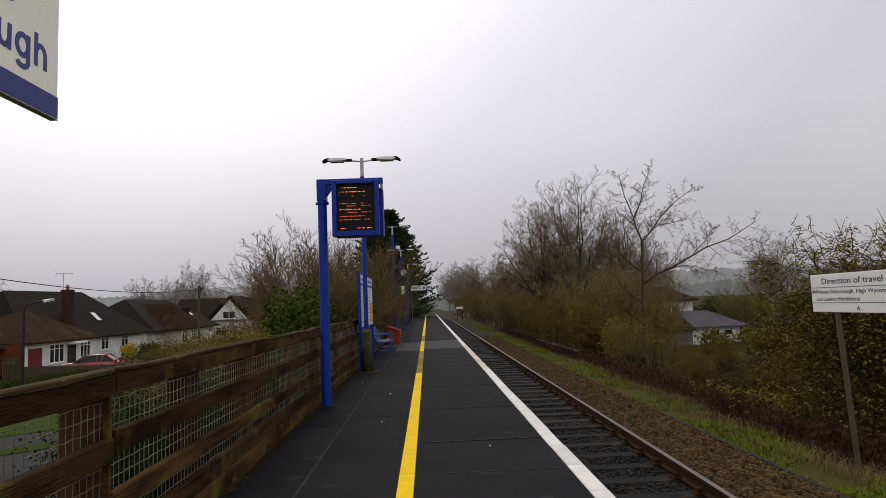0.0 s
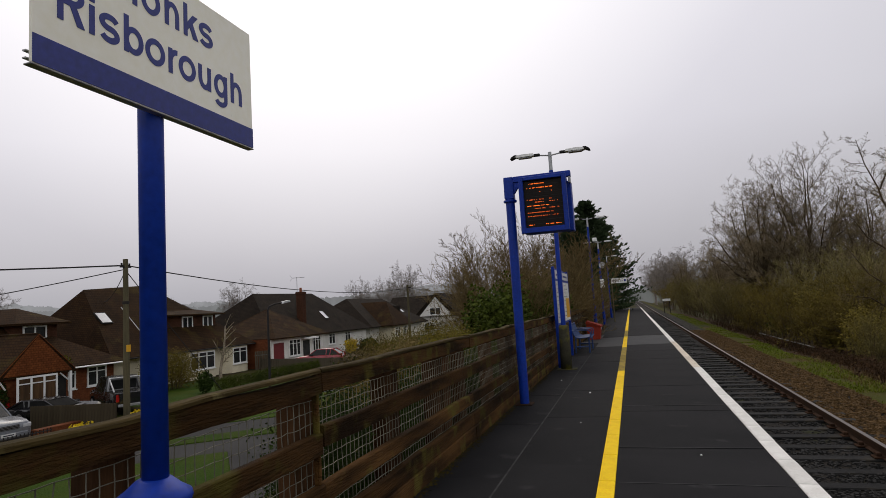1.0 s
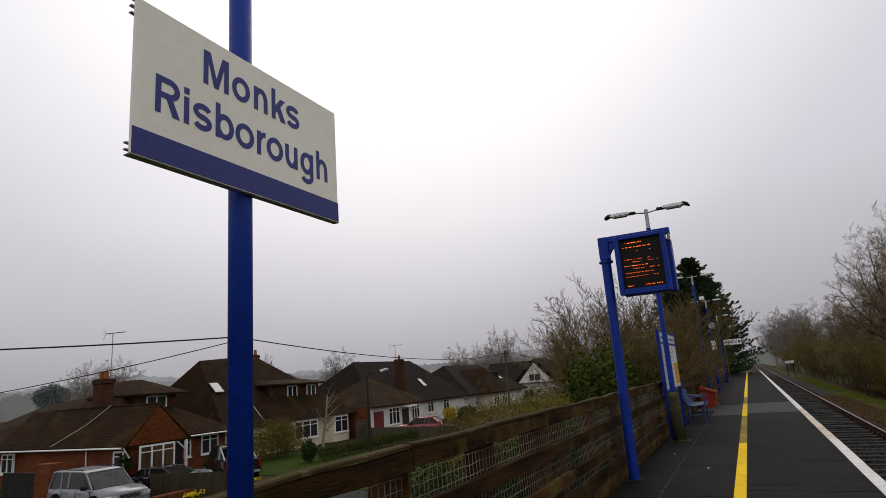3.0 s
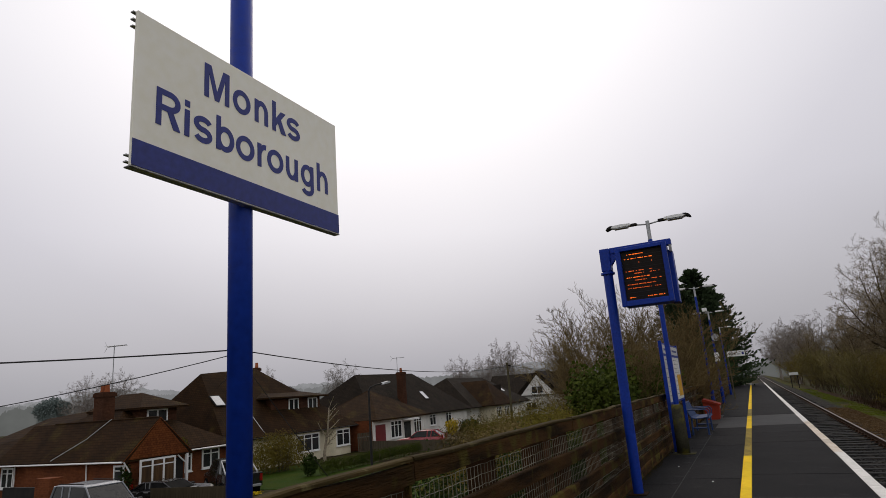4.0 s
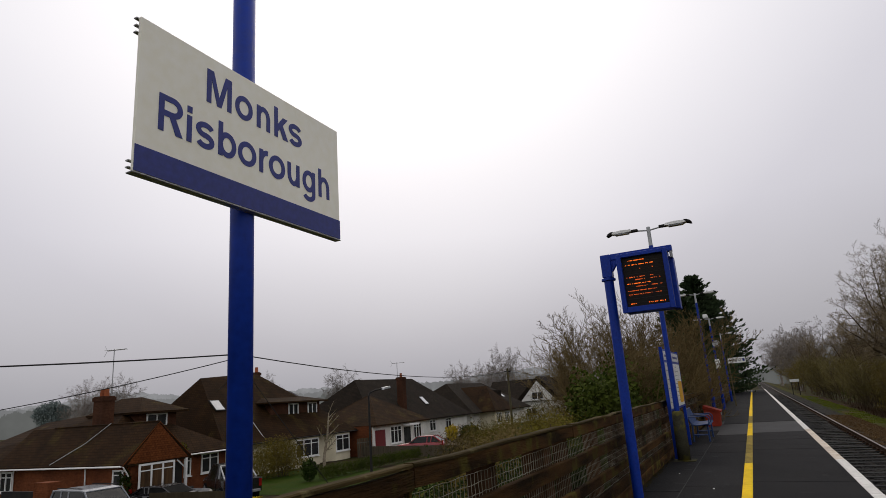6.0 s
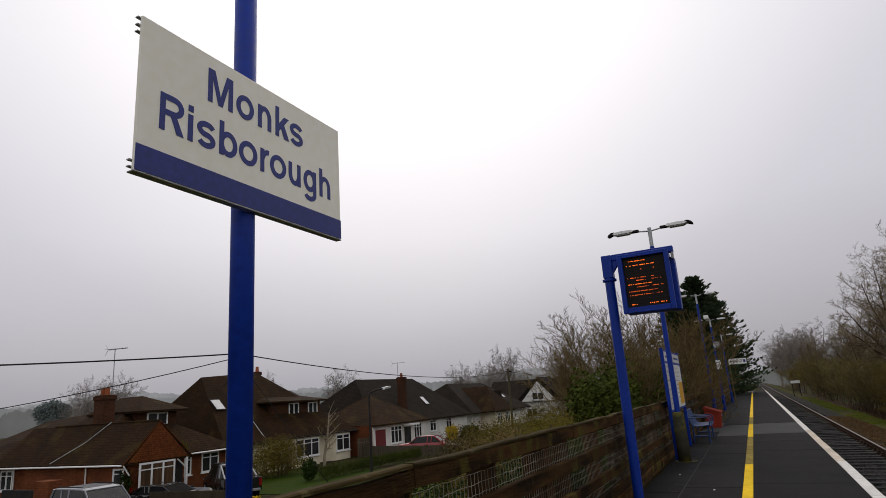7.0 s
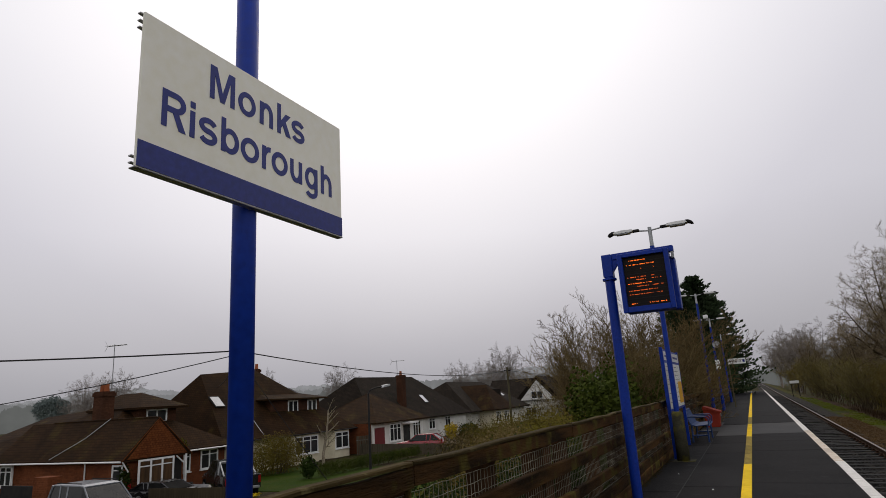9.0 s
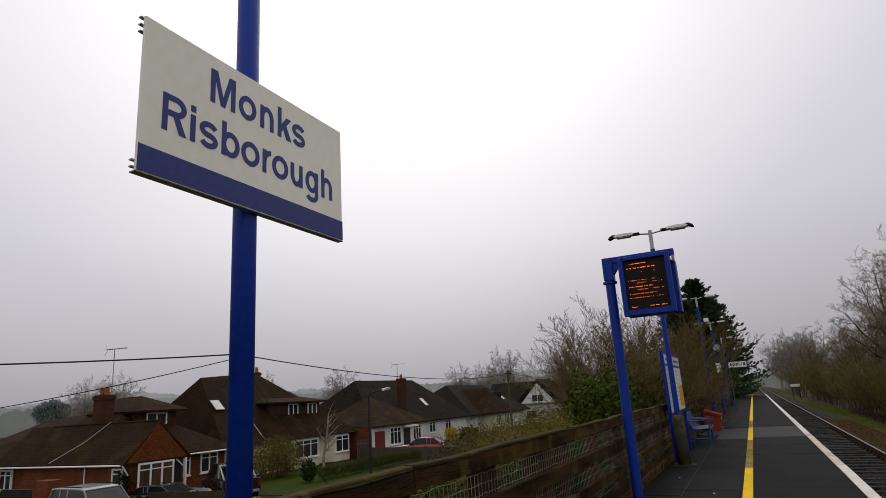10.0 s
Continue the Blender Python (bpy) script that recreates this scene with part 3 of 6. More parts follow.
def timber(name, x0, x1, y0, y1, z0, z1, material, sag=0.012, label=""):
    bm = bmesh.new()
    n = max(2, int((y1 - y0) / 0.45))
    rows = []
    for i in range(n + 1):
        y = y0 + (y1 - y0) * i / n
        d = Vector((random.uniform(-1, 1) * 0.006, 0, random.uniform(-1, 1) * sag * 0.6))
        rows.append([bm.verts.new(Vector(c) + d) for c in ((x0, y, z0), (x1, y, z0), (x1, y, z1 - 0.008), (x1 - 0.01, y, z1), (x0 + 0.01, y, z1), (x0, y, z1 - 0.008))])
    for a, b in zip(rows, rows[1:]):
        for i in range(6):
            bm.faces.new((a[i], a[(i + 1) % 6], b[(i + 1) % 6], b[i]))
    bm.faces.new(list(reversed(rows[0])))
    bm.faces.new(rows[-1])
    bmesh.ops.recalc_face_normals(bm, faces=bm.faces)
    return part(name, bm, material, fence, label)


bay = 3.6
start = 3.35 - 3 * bay
for k in range(18):
    a, b = start + bay * k, start + bay * (k + 1) - 0.012
    if a > F_END:
        break
    dz = random.uniform(-0.005, 0.005)
    mz = 0.765 if a < 3.0 else 0.80
    timber("top_rail", -0.07, 0.0, a, b, 1.072 + dz, 1.185 + dz, WOOD)
    timber("cap_rail", -0.078, 0.005, a, b, 1.186 + dz, 1.210 + dz, WOODTOP, sag=0.02)
    timber("middle_rail", -0.06, 0.0, a, b, mz - 0.062 + dz, mz + 0.066 + dz, WOOD)
    timber("lower_rail", -0.06, 0.0, a, b, 0.415 + dz, 0.53 + dz, WOOD)
    timber("gravel_board", -0.05, 0.003, a, b, 0.165, 0.305, WOOD)
    timber("kick_board", -0.05, 0.012, a, b, -0.03, 0.16, WOOD)
    if k == 3:
        part("joint_post", boxed(-0.058, -0.016, a - 0.042, a - 0.014, 0.0, 1.19, bevel=0.006), WOOD, fence)
    for u, w in ((-0.22, 0.30), (2.0, 0.20)) if a < 3.0 else ((-0.22, 0.30), (1.13, 0.31), (2.40, 0.24), (2.68, 0.28)):
        part("fence_post", boxed(-0.2, -0.072 if u > 0 else -0.104, a + u, a + u + w, -1.0, 1.07 if u > 0 else 1.15, bevel=0.012), UPRIGHT, fence)
    # welded mesh of this bay, stapled behind the rails and a little out of true
    step = 0.064 if a < 14 else 0.128
    mv, mf = [], []
    ny, nz = int((b - a) / step), int(0.94 / (step * 1.15))
    sway = [[random.uniform(-0.006, 0.006) for _ in range(nz + 2)] for _ in range(ny + 2)]
    dip = [[random.uniform(-0.005, 0.005) for _ in range(ny + 2)] for _ in range(nz + 2)]
    node = lambda i, j: (a + 0.03 + i * step + sway[i][j], 0.15 + j * step * 1.15 + dip[j][i])
    lines = [([node(i, j) for j in range(nz + 1)], -0.0635, 0) for i in range(ny + 1)] + [([node(i, j) for i in range(ny + 1)], -0.0668, 1) for j in range(nz + 1)]
    for pts, x, flat in lines:
        k, r = len(mv), 0.0017
        for y, z in pts:
            mv += [(x - r, y - r * (1 - flat), z - r * flat), (x - r, y + r * (1 - flat), z + r * flat), (x + r, y + r * (1 - flat), z + r * flat), (x + r, y - r * (1 - flat), z - r * flat)]
        for n in range(len(pts) - 1):
            mf += [(k + 4 * n + q, k + 4 * n + (q + 1) % 4, k + 4 * n + 4 + (q + 1) % 4, k + 4 * n + 4 + q) for q in range(4)]
    tagged(soup("wire_mesh", mv, mf, WIRE, fence), "sagging square wire mesh")

# ---- station name sign ----
sign = thing("station_name_sign", (-1.37, 1.69, 0), "off-white station name sign with blue band on a blue post", "sign")
post = part("post", tubed((0.007, 0, 0.9), (0.007, 0, 3.75), 0.044, n=28), BLUE, sign, smooth=False)
for p in post.data.polygons:
    p.use_smooth = len(p.vertices) == 4
part("base_sleeve", lathe(bmesh.new(), [(0.112, 0.0), (0.112, 0.925), (0.118, 0.93), (0.126, 0.955), (0.122, 0.972), (0.092, 0.992), (0.058, 1.022), (0.047, 1.026)], 36), BLUE, sign, "wider blue hinged base sleeve", smooth=True)
part("bolt", tubed((0.06, -0.09, 0.90), (0.075, -0.115, 0.90), 0.012, n=6), GALV, sign)
SY0, SY1, SZ0, SZ1 = 1.178 - 1.69, 2.223 - 1.69, 2.302, 2.832
SX = 0.06
panel = part("panel", boxed(SX, SX + 0.012, SY0, SY1, SZ0, SZ1, bevel=0.002), SIGNWHITE, sign)
part("blue_band", boxed(SX + 0.0125, SX + 0.0145, SY0 + 0.001, SY1 - 0.001, SZ0 + 0.002, SZ0 + 0.088), NAVY, panel, "dark blue band along the foot")
part("bottom_channel", boxed(SX - 0.016, SX + 0.016, SY0 - 0.004, SY1 + 0.001, SZ0 - 0.006, SZ0 - 0.0005, bevel=0.002), ALU, panel, "aluminium edge channel")
for z in (SZ0 + 0.012, SZ0 + 0.034, SZ1 - 0.055, SZ1 - 0.03, SZ1 - 0.004):
    part("rib", boxed(SX - 0.016, SX - 0.002, SY0 - 0.006, SY1 - 0.01, z, z + 0.004), ALU, panel)
for z in (SZ0 + 0.1, SZ1 - 0.1):
    part("clamp", boxed(-0.06, SX - 0.003, -0.065, 0.065, z - 0.015, z + 0.015, bevel=0.004), BLUE, sign)
TEXTM = Matrix(((0, 0, 1, 0), (1, 0, 0, 0), (0, 1, 0, 0), (0, 0, 0, 1)))


def lettering(name, text, material, parent, m, width, cap, bold=0.0, weight=0.0):
    """Raised lettering fitted to a width and a capital height."""
    ob = words(name, text, 1.0, material, parent, Matrix(), bold)
    ob.data.bevel_depth, ob.data.bevel_resolution = weight, 0
    bpy.context.view_layer.update()
    xs_ = [c[0] for c in ob.bound_box]
    sx, sy = width / (max(xs_) - min(xs_)), cap / 0.70
    ob.matrix_local = m @ Matrix.Diagonal((sx, sy, 0.08 if weight else 1, 1)) @ Matrix.Translation((-min(xs_), 0, 0))
    return ob



def ribbon(bm, pts, t, z0, z1, closed=False):
    """A flat stroke of even width along a centre line, mitred at its corners."""
    n = len(pts)
    pts = [Vector((p[0], p[1])) for p in pts]
    rows = []
    for i, p in enumerate(pts):
        a = pts[i - 1] if i or closed else None
        b = pts[(i + 1) % n] if i < n - 1 or closed else None
        d0 = (p - a).normalized() if a is not None else (b - p).normalized()
        d1 = (b - p).normalized() if b is not None else d0
        m = Vector((-d0.y - d1.y, d0.x + d1.x)).normalized()
        k = t / 2 / max(0.5, m.dot(Vector((-d0.y, d0.x))))
        rows.append([bm.verts.new((q.x, q.y, z)) for q in (p + m * k, p - m * k) for z in (z0, z1)])
    for i in range(n if closed else n - 1):
        a, b = rows[i], rows[(i + 1) % n]
        for j, k in ((0, 1), (1, 3), (3, 2), (2, 0)):
            bm.faces.new((a[j], a[k], b[k], b[j]))
    if not closed:
        bm.faces.new((rows[0][0], rows[0][2], rows[0][3], rows[0][1]))
        bm.faces.new((rows[-1][0], rows[-1][1], rows[-1][3], rows[-1][2]))


def arc(cx, cy, rx, ry, a0, a1, n=18):
    return [(cx + rx * math.cos(radians(a0 + (a1 - a0) * i / n)), cy + ry * math.sin(radians(a0 + (a1 - a0) * i / n))) for i in range(n + 1)]


def glyph(ch, w, cap, xh, t):
    """One sans-serif letter of the station lettering, drawn from stems, bowls and slanted strokes."""
    h, xo = t / 2, xh + 0.0015
    rx, ring = w / 2 - h, 40
    strokes, solids = [], []
    stem = lambda x, top, foot=0.0: solids.append([(x - h, foot), (x + h, foot), (x + h, top), (x - h, top)])
    bowl = lambda cx, r: strokes.append((arc(cx, xh / 2, r, xo / 2 - h, 0, 360 - 360 / ring, ring - 1), True))
    arch = arc(w / 2, xo - h - 0.40 * xh, rx, 0.40 * xh, 180, 0)
    if ch == "M":
        solids.append([(0, cap), (1.45 * t, cap), (w / 2, 0.27 * cap), (w - 1.45 * t, cap), (w, cap), (w, 0), (w - t, 0), (w - t, 0.74 * cap), (w / 2 + 0.48 * t, 0), (w / 2 - 0.48 * t, 0), (t, 0.74 * cap), (t, 0), (0, 0)])
    elif ch == "o":
        bowl(w / 2, rx)
    elif ch in "nh":
        stem(h, cap if ch == "h" else xh)
        strokes.append((arch + [(w - h, 0)], False))
    elif ch == "u":
        stem(w - h, xh)
        strokes.append(([(w - x, xh - y) for x, y in arch] + [(h, xh)], False))
    elif ch == "r":
        stem(h, xh)
        strokes.append((arc(w * 0.95, xo - h - 0.45 * xh, w * 0.95 - h, 0.45 * xh, 180, 84), False))
    elif ch == "i":
        stem(h, xh)
        stem(h, cap, cap - t * 1.12)
    elif ch == "b":
        stem(h, cap)
        bowl(w / 2, rx)
    elif ch == "g":
        stem(w - h, xh, -0.010)
        bowl(w / 2 - 0.001, rx)
        strokes.append((arc(w / 2, -0.010, rx, 0.022, 0, -158), False))
    elif ch == "s":
        q = (xo + 0.0015 - t) / 4
        strokes.append((arc(w / 2, xo - h - q, rx, q, 22, 262) + arc(w / 2, h - 0.0015 + q, rx, q, 82, -158), False))
    elif ch == "k":
        stem(h, cap)
        solids.append([(t * 0.9, 0.24 * xh), (w, xh), (w - 1.42 * t, xh), (t * 0.9, 0.58 * xh)])
        solids.append([(0.37 * w, 0.50 * xh), (0.60 * w, 0.68 * xh), (w + 0.002, 0), (w - 1.32 * t, 0)])
    elif ch == "R":
        stem(h, cap)
        strokes.append(([(h, cap - h), (w * 0.5, cap - h)] + arc(w * 0.56, cap * 0.715, w * 0.44 - h, cap * 0.285 - h, 84, -84) + [(w * 0.5, cap * 0.43 + h), (h, cap * 0.43 + h)], False))
        solids.append([(0.44 * w, 0.46 * cap), (0.70 * w, 0.46 * cap), (w + 0.002, 0), (w - 1.22 * t, 0)])
    bm = bmesh.new()
    for i, (pts, closed) in enumerate(strokes):
        ribbon(bm, pts, t, 0.0, 0.0016 + 0.0001 * i, closed)
    for i, pts in enumerate(solids):
        prism(bm, pts, "z", 0.0, 0.0018 + 0.0001 * i)
    bmesh.ops.recalc_face_normals(bm, faces=bm.faces)
    return bm


for text, foot, spans in (("Monks", 0.3475, ((0.270, 0.386), (0.404, 0.494), (0.517, 0.591), (0.616, 0.695), (0.703, 0.785))),
                          ("Risborough", 0.1665, ((0.079, 0.172), (0.190, 0.211), (0.228, 0.309), (0.327, 0.412), (0.421, 0.515), (0.532, 0.577), (0.585, 0.678), (0.694, 0.768), (0.789, 0.871), (0.895, 0.971)))):
    for ch, (u0, u1) in zip(text, spans):
        lt = part("letter", glyph(ch, u1 - u0, 0.130, 0.096, 0.0205), NAVY, panel)
        lt.matrix_local = Matrix.Translation((SX + 0.0122, SY0 + u0, SZ0 + foot)) @ TEXTM

# ---- train information display ----
disp = thing("train_information_display", (-1.45, 9.36, 0), "blue framed train display with glowing orange rows on a post", "display")
part("post", tubed((0, 0, 0), (0, 0, 3.22), 0.072, n=20), BLUE, disp)
part("post_head", boxed(-0.075, 0.075, -0.075, 0.075, 3.2, 3.55, bevel=0.008), BLUE, disp)
part("collar", lathe(bmesh.new(), [(0.075, 3.15), (0.105, 3.155), (0.105, 3.185), (0.075, 3.19)], 20), BLUE, disp)
part("base_plate", boxed(-0.13, 0.13, -0.13, 0.13, 0.0, 0.018, bevel=0.004), RUST, disp, "rusty base plate")
part("arm", boxed(0.075, 0.97, -0.06, 0.06, 3.46, 3.55, bevel=0.006), BLUE, disp)
part("gusset", prismed([(0.075, 3.28), (0.2, 3.46), (0.075, 3.46)], "y", -0.04, 0.04), BLUE, disp)
housing = part("housing", boxed(0.2, 0.90, -0.17, 0.17, 2.62, 3.475, bevel=0.012), BLUE, disp)
for x0, x1, z0, z1 in ((0.185, 0.255, 2.61, 3.485), (0.845, 0.912, 2.61, 3.485), (0.255, 0.845, 2.61, 2.69), (0.255, 0.845, 3.43, 3.485)):
    part("bezel", boxed(x0, x1, -0.245, -0.17, z0, z1, bevel=0.006), BLUE, housing)
part("rear_visor", boxed(0.86, 0.96, 0.02, 0.26, 2.62, 3.40, bevel=0.01), BLUE, housing)
part("bracket", boxed(0.93, 0.965, -0.05, 0.05, 3.36, 3.49, bevel=0.004), ALU, housing)
screen = part("screen", boxed(0.254, 0.846, -0.18, -0.171, 2.69, 3.431), SCREEN, housing, "dark screen with rows of orange dots")
for i in range(11):
    part("row_divider", boxed(0.26, 0.84, -0.1835, -0.1802, 2.745 + i * 0.0605, 2.752 + i * 0.0605), DARKMETAL, screen)
rl = random.Random(5)
for r, (z, spans, dim) in enumerate(((3.375, ((0.02, 0.30),), 0), (3.31, ((0.02, 0.42),), 0), (3.245, ((0.22, 0.235), (0.40, 0.415)), 1), (3.125, ((0.02, 0.28), (0.36, 0.40)), 1), (3.085, ((0.14, 0.30), (0.36, 0.44), (0.47, 0.50)), 1), (3.03, ((0.02, 0.36),), 0), (2.985, ((0.14, 0.30), (0.36, 0.44), (0.48, 0.51)), 1), (2.925, ((0.02, 0.42),), 1), (2.87, ((0.02, 0.35), (0.40, 0.5)), 1), (2.735, ((0.02, 0.11), (0.27, 0.52)), 0))):
    bm = bmesh.new()
    for a, b in spans:
        x = a
        while x < b:
            w = rl.uniform(0.004, 0.013)
            if rl.random() < 0.72:
                h = rl.uniform(0.007, 0.014)
                box(bm, 0.275 + x, 0.275 + min(x + w, b), -0.1862, -0.1845, z - h / 2, z + h / 2)
            x += w + 0.004
    tagged(part("led_row", bm, LEDDIM if dim else LED, screen, "orange glowing characters"), kind="stuff")


# ---- lamp posts along the platform ----
def lamp_post(loc, h, double, stump, label):
    lp = thing("platform_lamp_post", loc, label, "lamp post", "lamp posts along the platform")
    part("post", tubed((0, 0, 0.02), (0, 0, h - 0.42), 0.055, 0.05, n=14), BLUE, lp)
    part("neck", tubed((0, 0, h - 0.45), (0, 0, h + 0.02), 0.042, n=12), GALV, lp, "grey metal neck")
    if stump:
        part("stump", lathe(bmesh.new(), [(0.13, 0), (0.125, 0.5), (0.115, 0.97), (0.07, 1.0)], 14), STUMP, lp, "mossy base sleeve", smooth=True)
        part("foot_slab", boxed(-0.2, 0.24, -0.2, 0.2, 0.0, 0.014, bevel=0.004), STUMP, lp)
    else:
        part("base_sleeve", tubed((0, 0, 0), (0, 0, 0.9), 0.085, n=12), BLUE, lp)
    for s in ((-1, 1) if double else (1,)):
        part("bracket", tubed((0, 0, h - 0.06), (s * 0.36, 0, h - 0.012), 0.018, n=8), GALV, lp)
        head = part("lantern", prismed([(s * 0.36, h - 0.028), (s * 0.76, h - 0.034), (s * 0.83, h - 0.012), (s * 0.79, h + 0.022), (s * 0.60, h + 0.034), (s * 0.38, h + 0.022)], "y", -0.095, 0.095), UPVC, lp, "slim pale lantern")
        part("diffuser", boxed(min(s * 0.43, s * 0.75), max(s * 0.43, s * 0.75), -0.08, 0.08, h - 0.058, h - 0.034, bevel=0.01), LENS, head, "pale translucent diffuser")
        part("end_cap", prismed([(s * 0.81, h - 0.012), (s * 0.90, h - 0.05), (s * 0.935, h - 0.052), (s * 0.90, h - 0.005), (s * 0.84, h + 0.028), (s * 0.77, h + 0.034)], "y", -0.10, 0.10), DARKMETAL, head, "dark hooked end cap")
        part("gear_box", boxed(min(s * 0.23, s * 0.38), max(s * 0.23, s * 0.38), -0.055, 0.055, h - 0.042, h + 0.014, bevel=0.012), DARKMETAL, head, "dark gear box")
    return lp


lamp_post((-1.285, 14.1, 0), 5.04, True, True, "blue platform lamp post with twin lanterns and mossy base")
lamp_post((-1.44, 29.6, 0), 5.45, True, False, "blue platform lamp post with twin lanterns by the fence")
lamp_post((-1.36, 37.0, 0), 4.95, True, False, "blue platform lamp post with twin lanterns and a camera")
lamp_post((-1.36, 50.5, 0), 4.95, False, False, "blue platform lamp post with one lantern")
cctv = thing("security_camera", (-1.52, 36.9, 4.98), "small white security camera on a lamp post", "camera")
part("body", boxed(-0.12, 0.12, -0.2, 0.2, 0, 0.2, bevel=0.02), UPVC, cctv)
part("mount", boxed(0.0, 0.18, -0.03, 0.03, -0.1, 0.0), GALV, cctv)
spk = thing("platform_loudspeaker", (-1.30, 36.85, 3.55), "round grey loudspeaker on a lamp post", "loudspeaker")
part("horn", tubed((0.1, -0.25, -0.03), (0.02, 0.0, 0), 0.2, 0.06, n=14), GALV, spk)
part("bracket", boxed(-0.05, 0.03, -0.02, 0.06, -0.04, 0.04), GALV, spk)
pbox = thing("small_notice", (-1.30, 36.9, 2.45), "small white notice on a lamp post", "notice")
part("plate", boxed(-0.12, 0.12, -0.03, 0.0, -0.25, 0.25, bevel=0.004), PAPER, pbox)

# ---- timetable board ----
board = thing("timetable_board", (-1.47, 14.45, 0), "blue framed timetable board with white and yellow posters", "notice board")
for y in (0.0, 1.58, 3.15):
    part("post", boxed(-0.035, 0.035, y - 0.03, y + 0.03, 0, 2.38, bevel=0.005), BLUE, board)
for y0, y1 in ((0.035, 1.545), (1.615, 3.115)):
    case = part("case", boxed(-0.03, 0.03, y0, y1, 0.98, 2.34, bevel=0.004), BLUE, board)
    part("header", boxed(0.031, 0.036, y0 + 0.06, y1 - 0.06, 2.1, 2.30), PAPER, case, "pale header strip")
    part("poster", boxed(0.031, 0.036, y0 + 0.06, y1 - 0.06, 1.03, 2.04), PAPER, case, "white printed timetable")
    rp = random.Random(3)
    bm = bmesh.new()
    for i in range(9):
        box(bm, 0.0362, 0.0375, y0 + 0.14, y0 + 0.14 + rp.uniform(0.4, 1.2), 1.96 - i * 0.1, 1.968 - i * 0.1)
    part("print", bm, INK, case)
    part("header_print", boxed(0.0362, 0.0375, y0 + 0.2, y0 + 1.2, 2.17, 2.22), NAVY, case)
part("yellow_notice", boxed(0.0376, 0.041, 2.15, 3.0, 1.10, 1.62), YELPAPER, board, "orange-yellow notice")

# ---- bench ----
bench = thing("platform_bench", (-1.19, 18.2, 0), "blue slatted metal bench with curved arms by the fence", "bench")
prof = [(0.22, 0.42), (0.19, 0.455), (0.05, 0.44), (-0.12, 0.43), (-0.22, 0.46), (-0.27, 0.56), (-0.33, 0.72), (-0.37, 0.84)]
for i in range(15):
    bm = bmesh.new()
    y = 0.04 + i * 0.11
    for a, b in zip(prof, prof[1:]):
        tube(bm, (a[0], y, a[1]), (b[0], y, b[1]), 0.017, n=6)
    part("slat", bm, BENCHBLUE, bench)
for p in ((0.2, 0.43), (-0.22, 0.44), (-0.37, 0.84)):
    part("rail", tubed((p[0], 0.0, p[1]), (p[0], 1.62, p[1]), 0.02, n=8), BENCHBLUE, bench)
for y in (0.08, 1.54):
    part("leg", tubed((0.16, y, 0), (0.16, y, 0.43), 0.025, n=8), BENCHBLUE, bench)
    part("leg", tubed((-0.24, y, 0), (-0.22, y, 0.44), 0.025, n=8), BENCHBLUE, bench)
    part("foot_bar", tubed((-0.24, y, 0.18), (0.16, y, 0.18), 0.02, n=8), BENCHBLUE, bench)
for y in (0.02, 0.8, 1.6):
    bm = tubed((0.2, y, 0.43), (0.22, y, 0.60), 0.016, n=6)
    tube(bm, (0.22, y, 0.60), (0.16, y, 0.66), 0.016, n=6)
    tube(bm, (0.16, y, 0.66), (-0.3, y, 0.66), 0.016, n=6)
    part("armrest", bm, BENCHBLUE, bench)

# ---- grit bin, way out sign, far signs ----
grit = thing("grit_bin", (-1.22, 24.6, 0), "red plastic grit bin with sloping lid", "bin")
part("tub", prismed([(-0.24, 0.0), (0.2, 0.0), (0.25, 0.48), (-0.28, 0.62)], "y", -0.45, 0.45), GRITRED, grit)
part("lid", prismed([(-0.31, 0.62), (0.29, 0.47), (0.29, 0.52), (-0.27, 0.72)], "y", -0.49, 0.49), GRITRED, grit)
part("hasp", boxed(0.25, 0.275, -0.04, 0.04, 0.36, 0.45), GALV, grit)
wo = thing("way_out_sign", (-0.87, 41.0, 0), "white hanging way out sign on a thin post", "sign")
part("post", tubed((0, 0.04, 0), (0, 0.04, 2.85), 0.04, n=10), POLEWOOD, wo)
wp = part("panel", boxed(-0.03, 0.95, -0.03, 0.0, 2.5, 2.83, bevel=0.004), PAPER, wo)
lettering("lettering", "Way out", INK, wp, Matrix.Translation((0.22, -0.033, 2.60)) @ pose(0, 0, 0, 90, 0, 0), 0.5, 0.13, 0.01)
part("arrow", prismed([(0.05, 2.66), (0.12, 2.74), (0.12, 2.69), (0.17, 2.69), (0.17, 2.63), (0.12, 2.63), (0.12, 2.58)], "y", -0.034, -0.0305), INK, wp)
part("pictogram", boxed(0.78, 0.9, -0.034, -0.0305, 2.59, 2.75), NAVY, wp)

far = thing("trackside_board", (5.2, 95, -1.1), "small white trackside board on dark legs", "sign")
part("plate", boxed(-0.55, 0.55, -0.02, 0.02, 1.75, 2.1, bevel=0.004), PAPER, far)
for x in (-0.4, 0.4):
    part("leg", boxed(x - 0.05, x + 0.05, 0.02, 0.08, 0, 2.0), DARKMETAL, far)

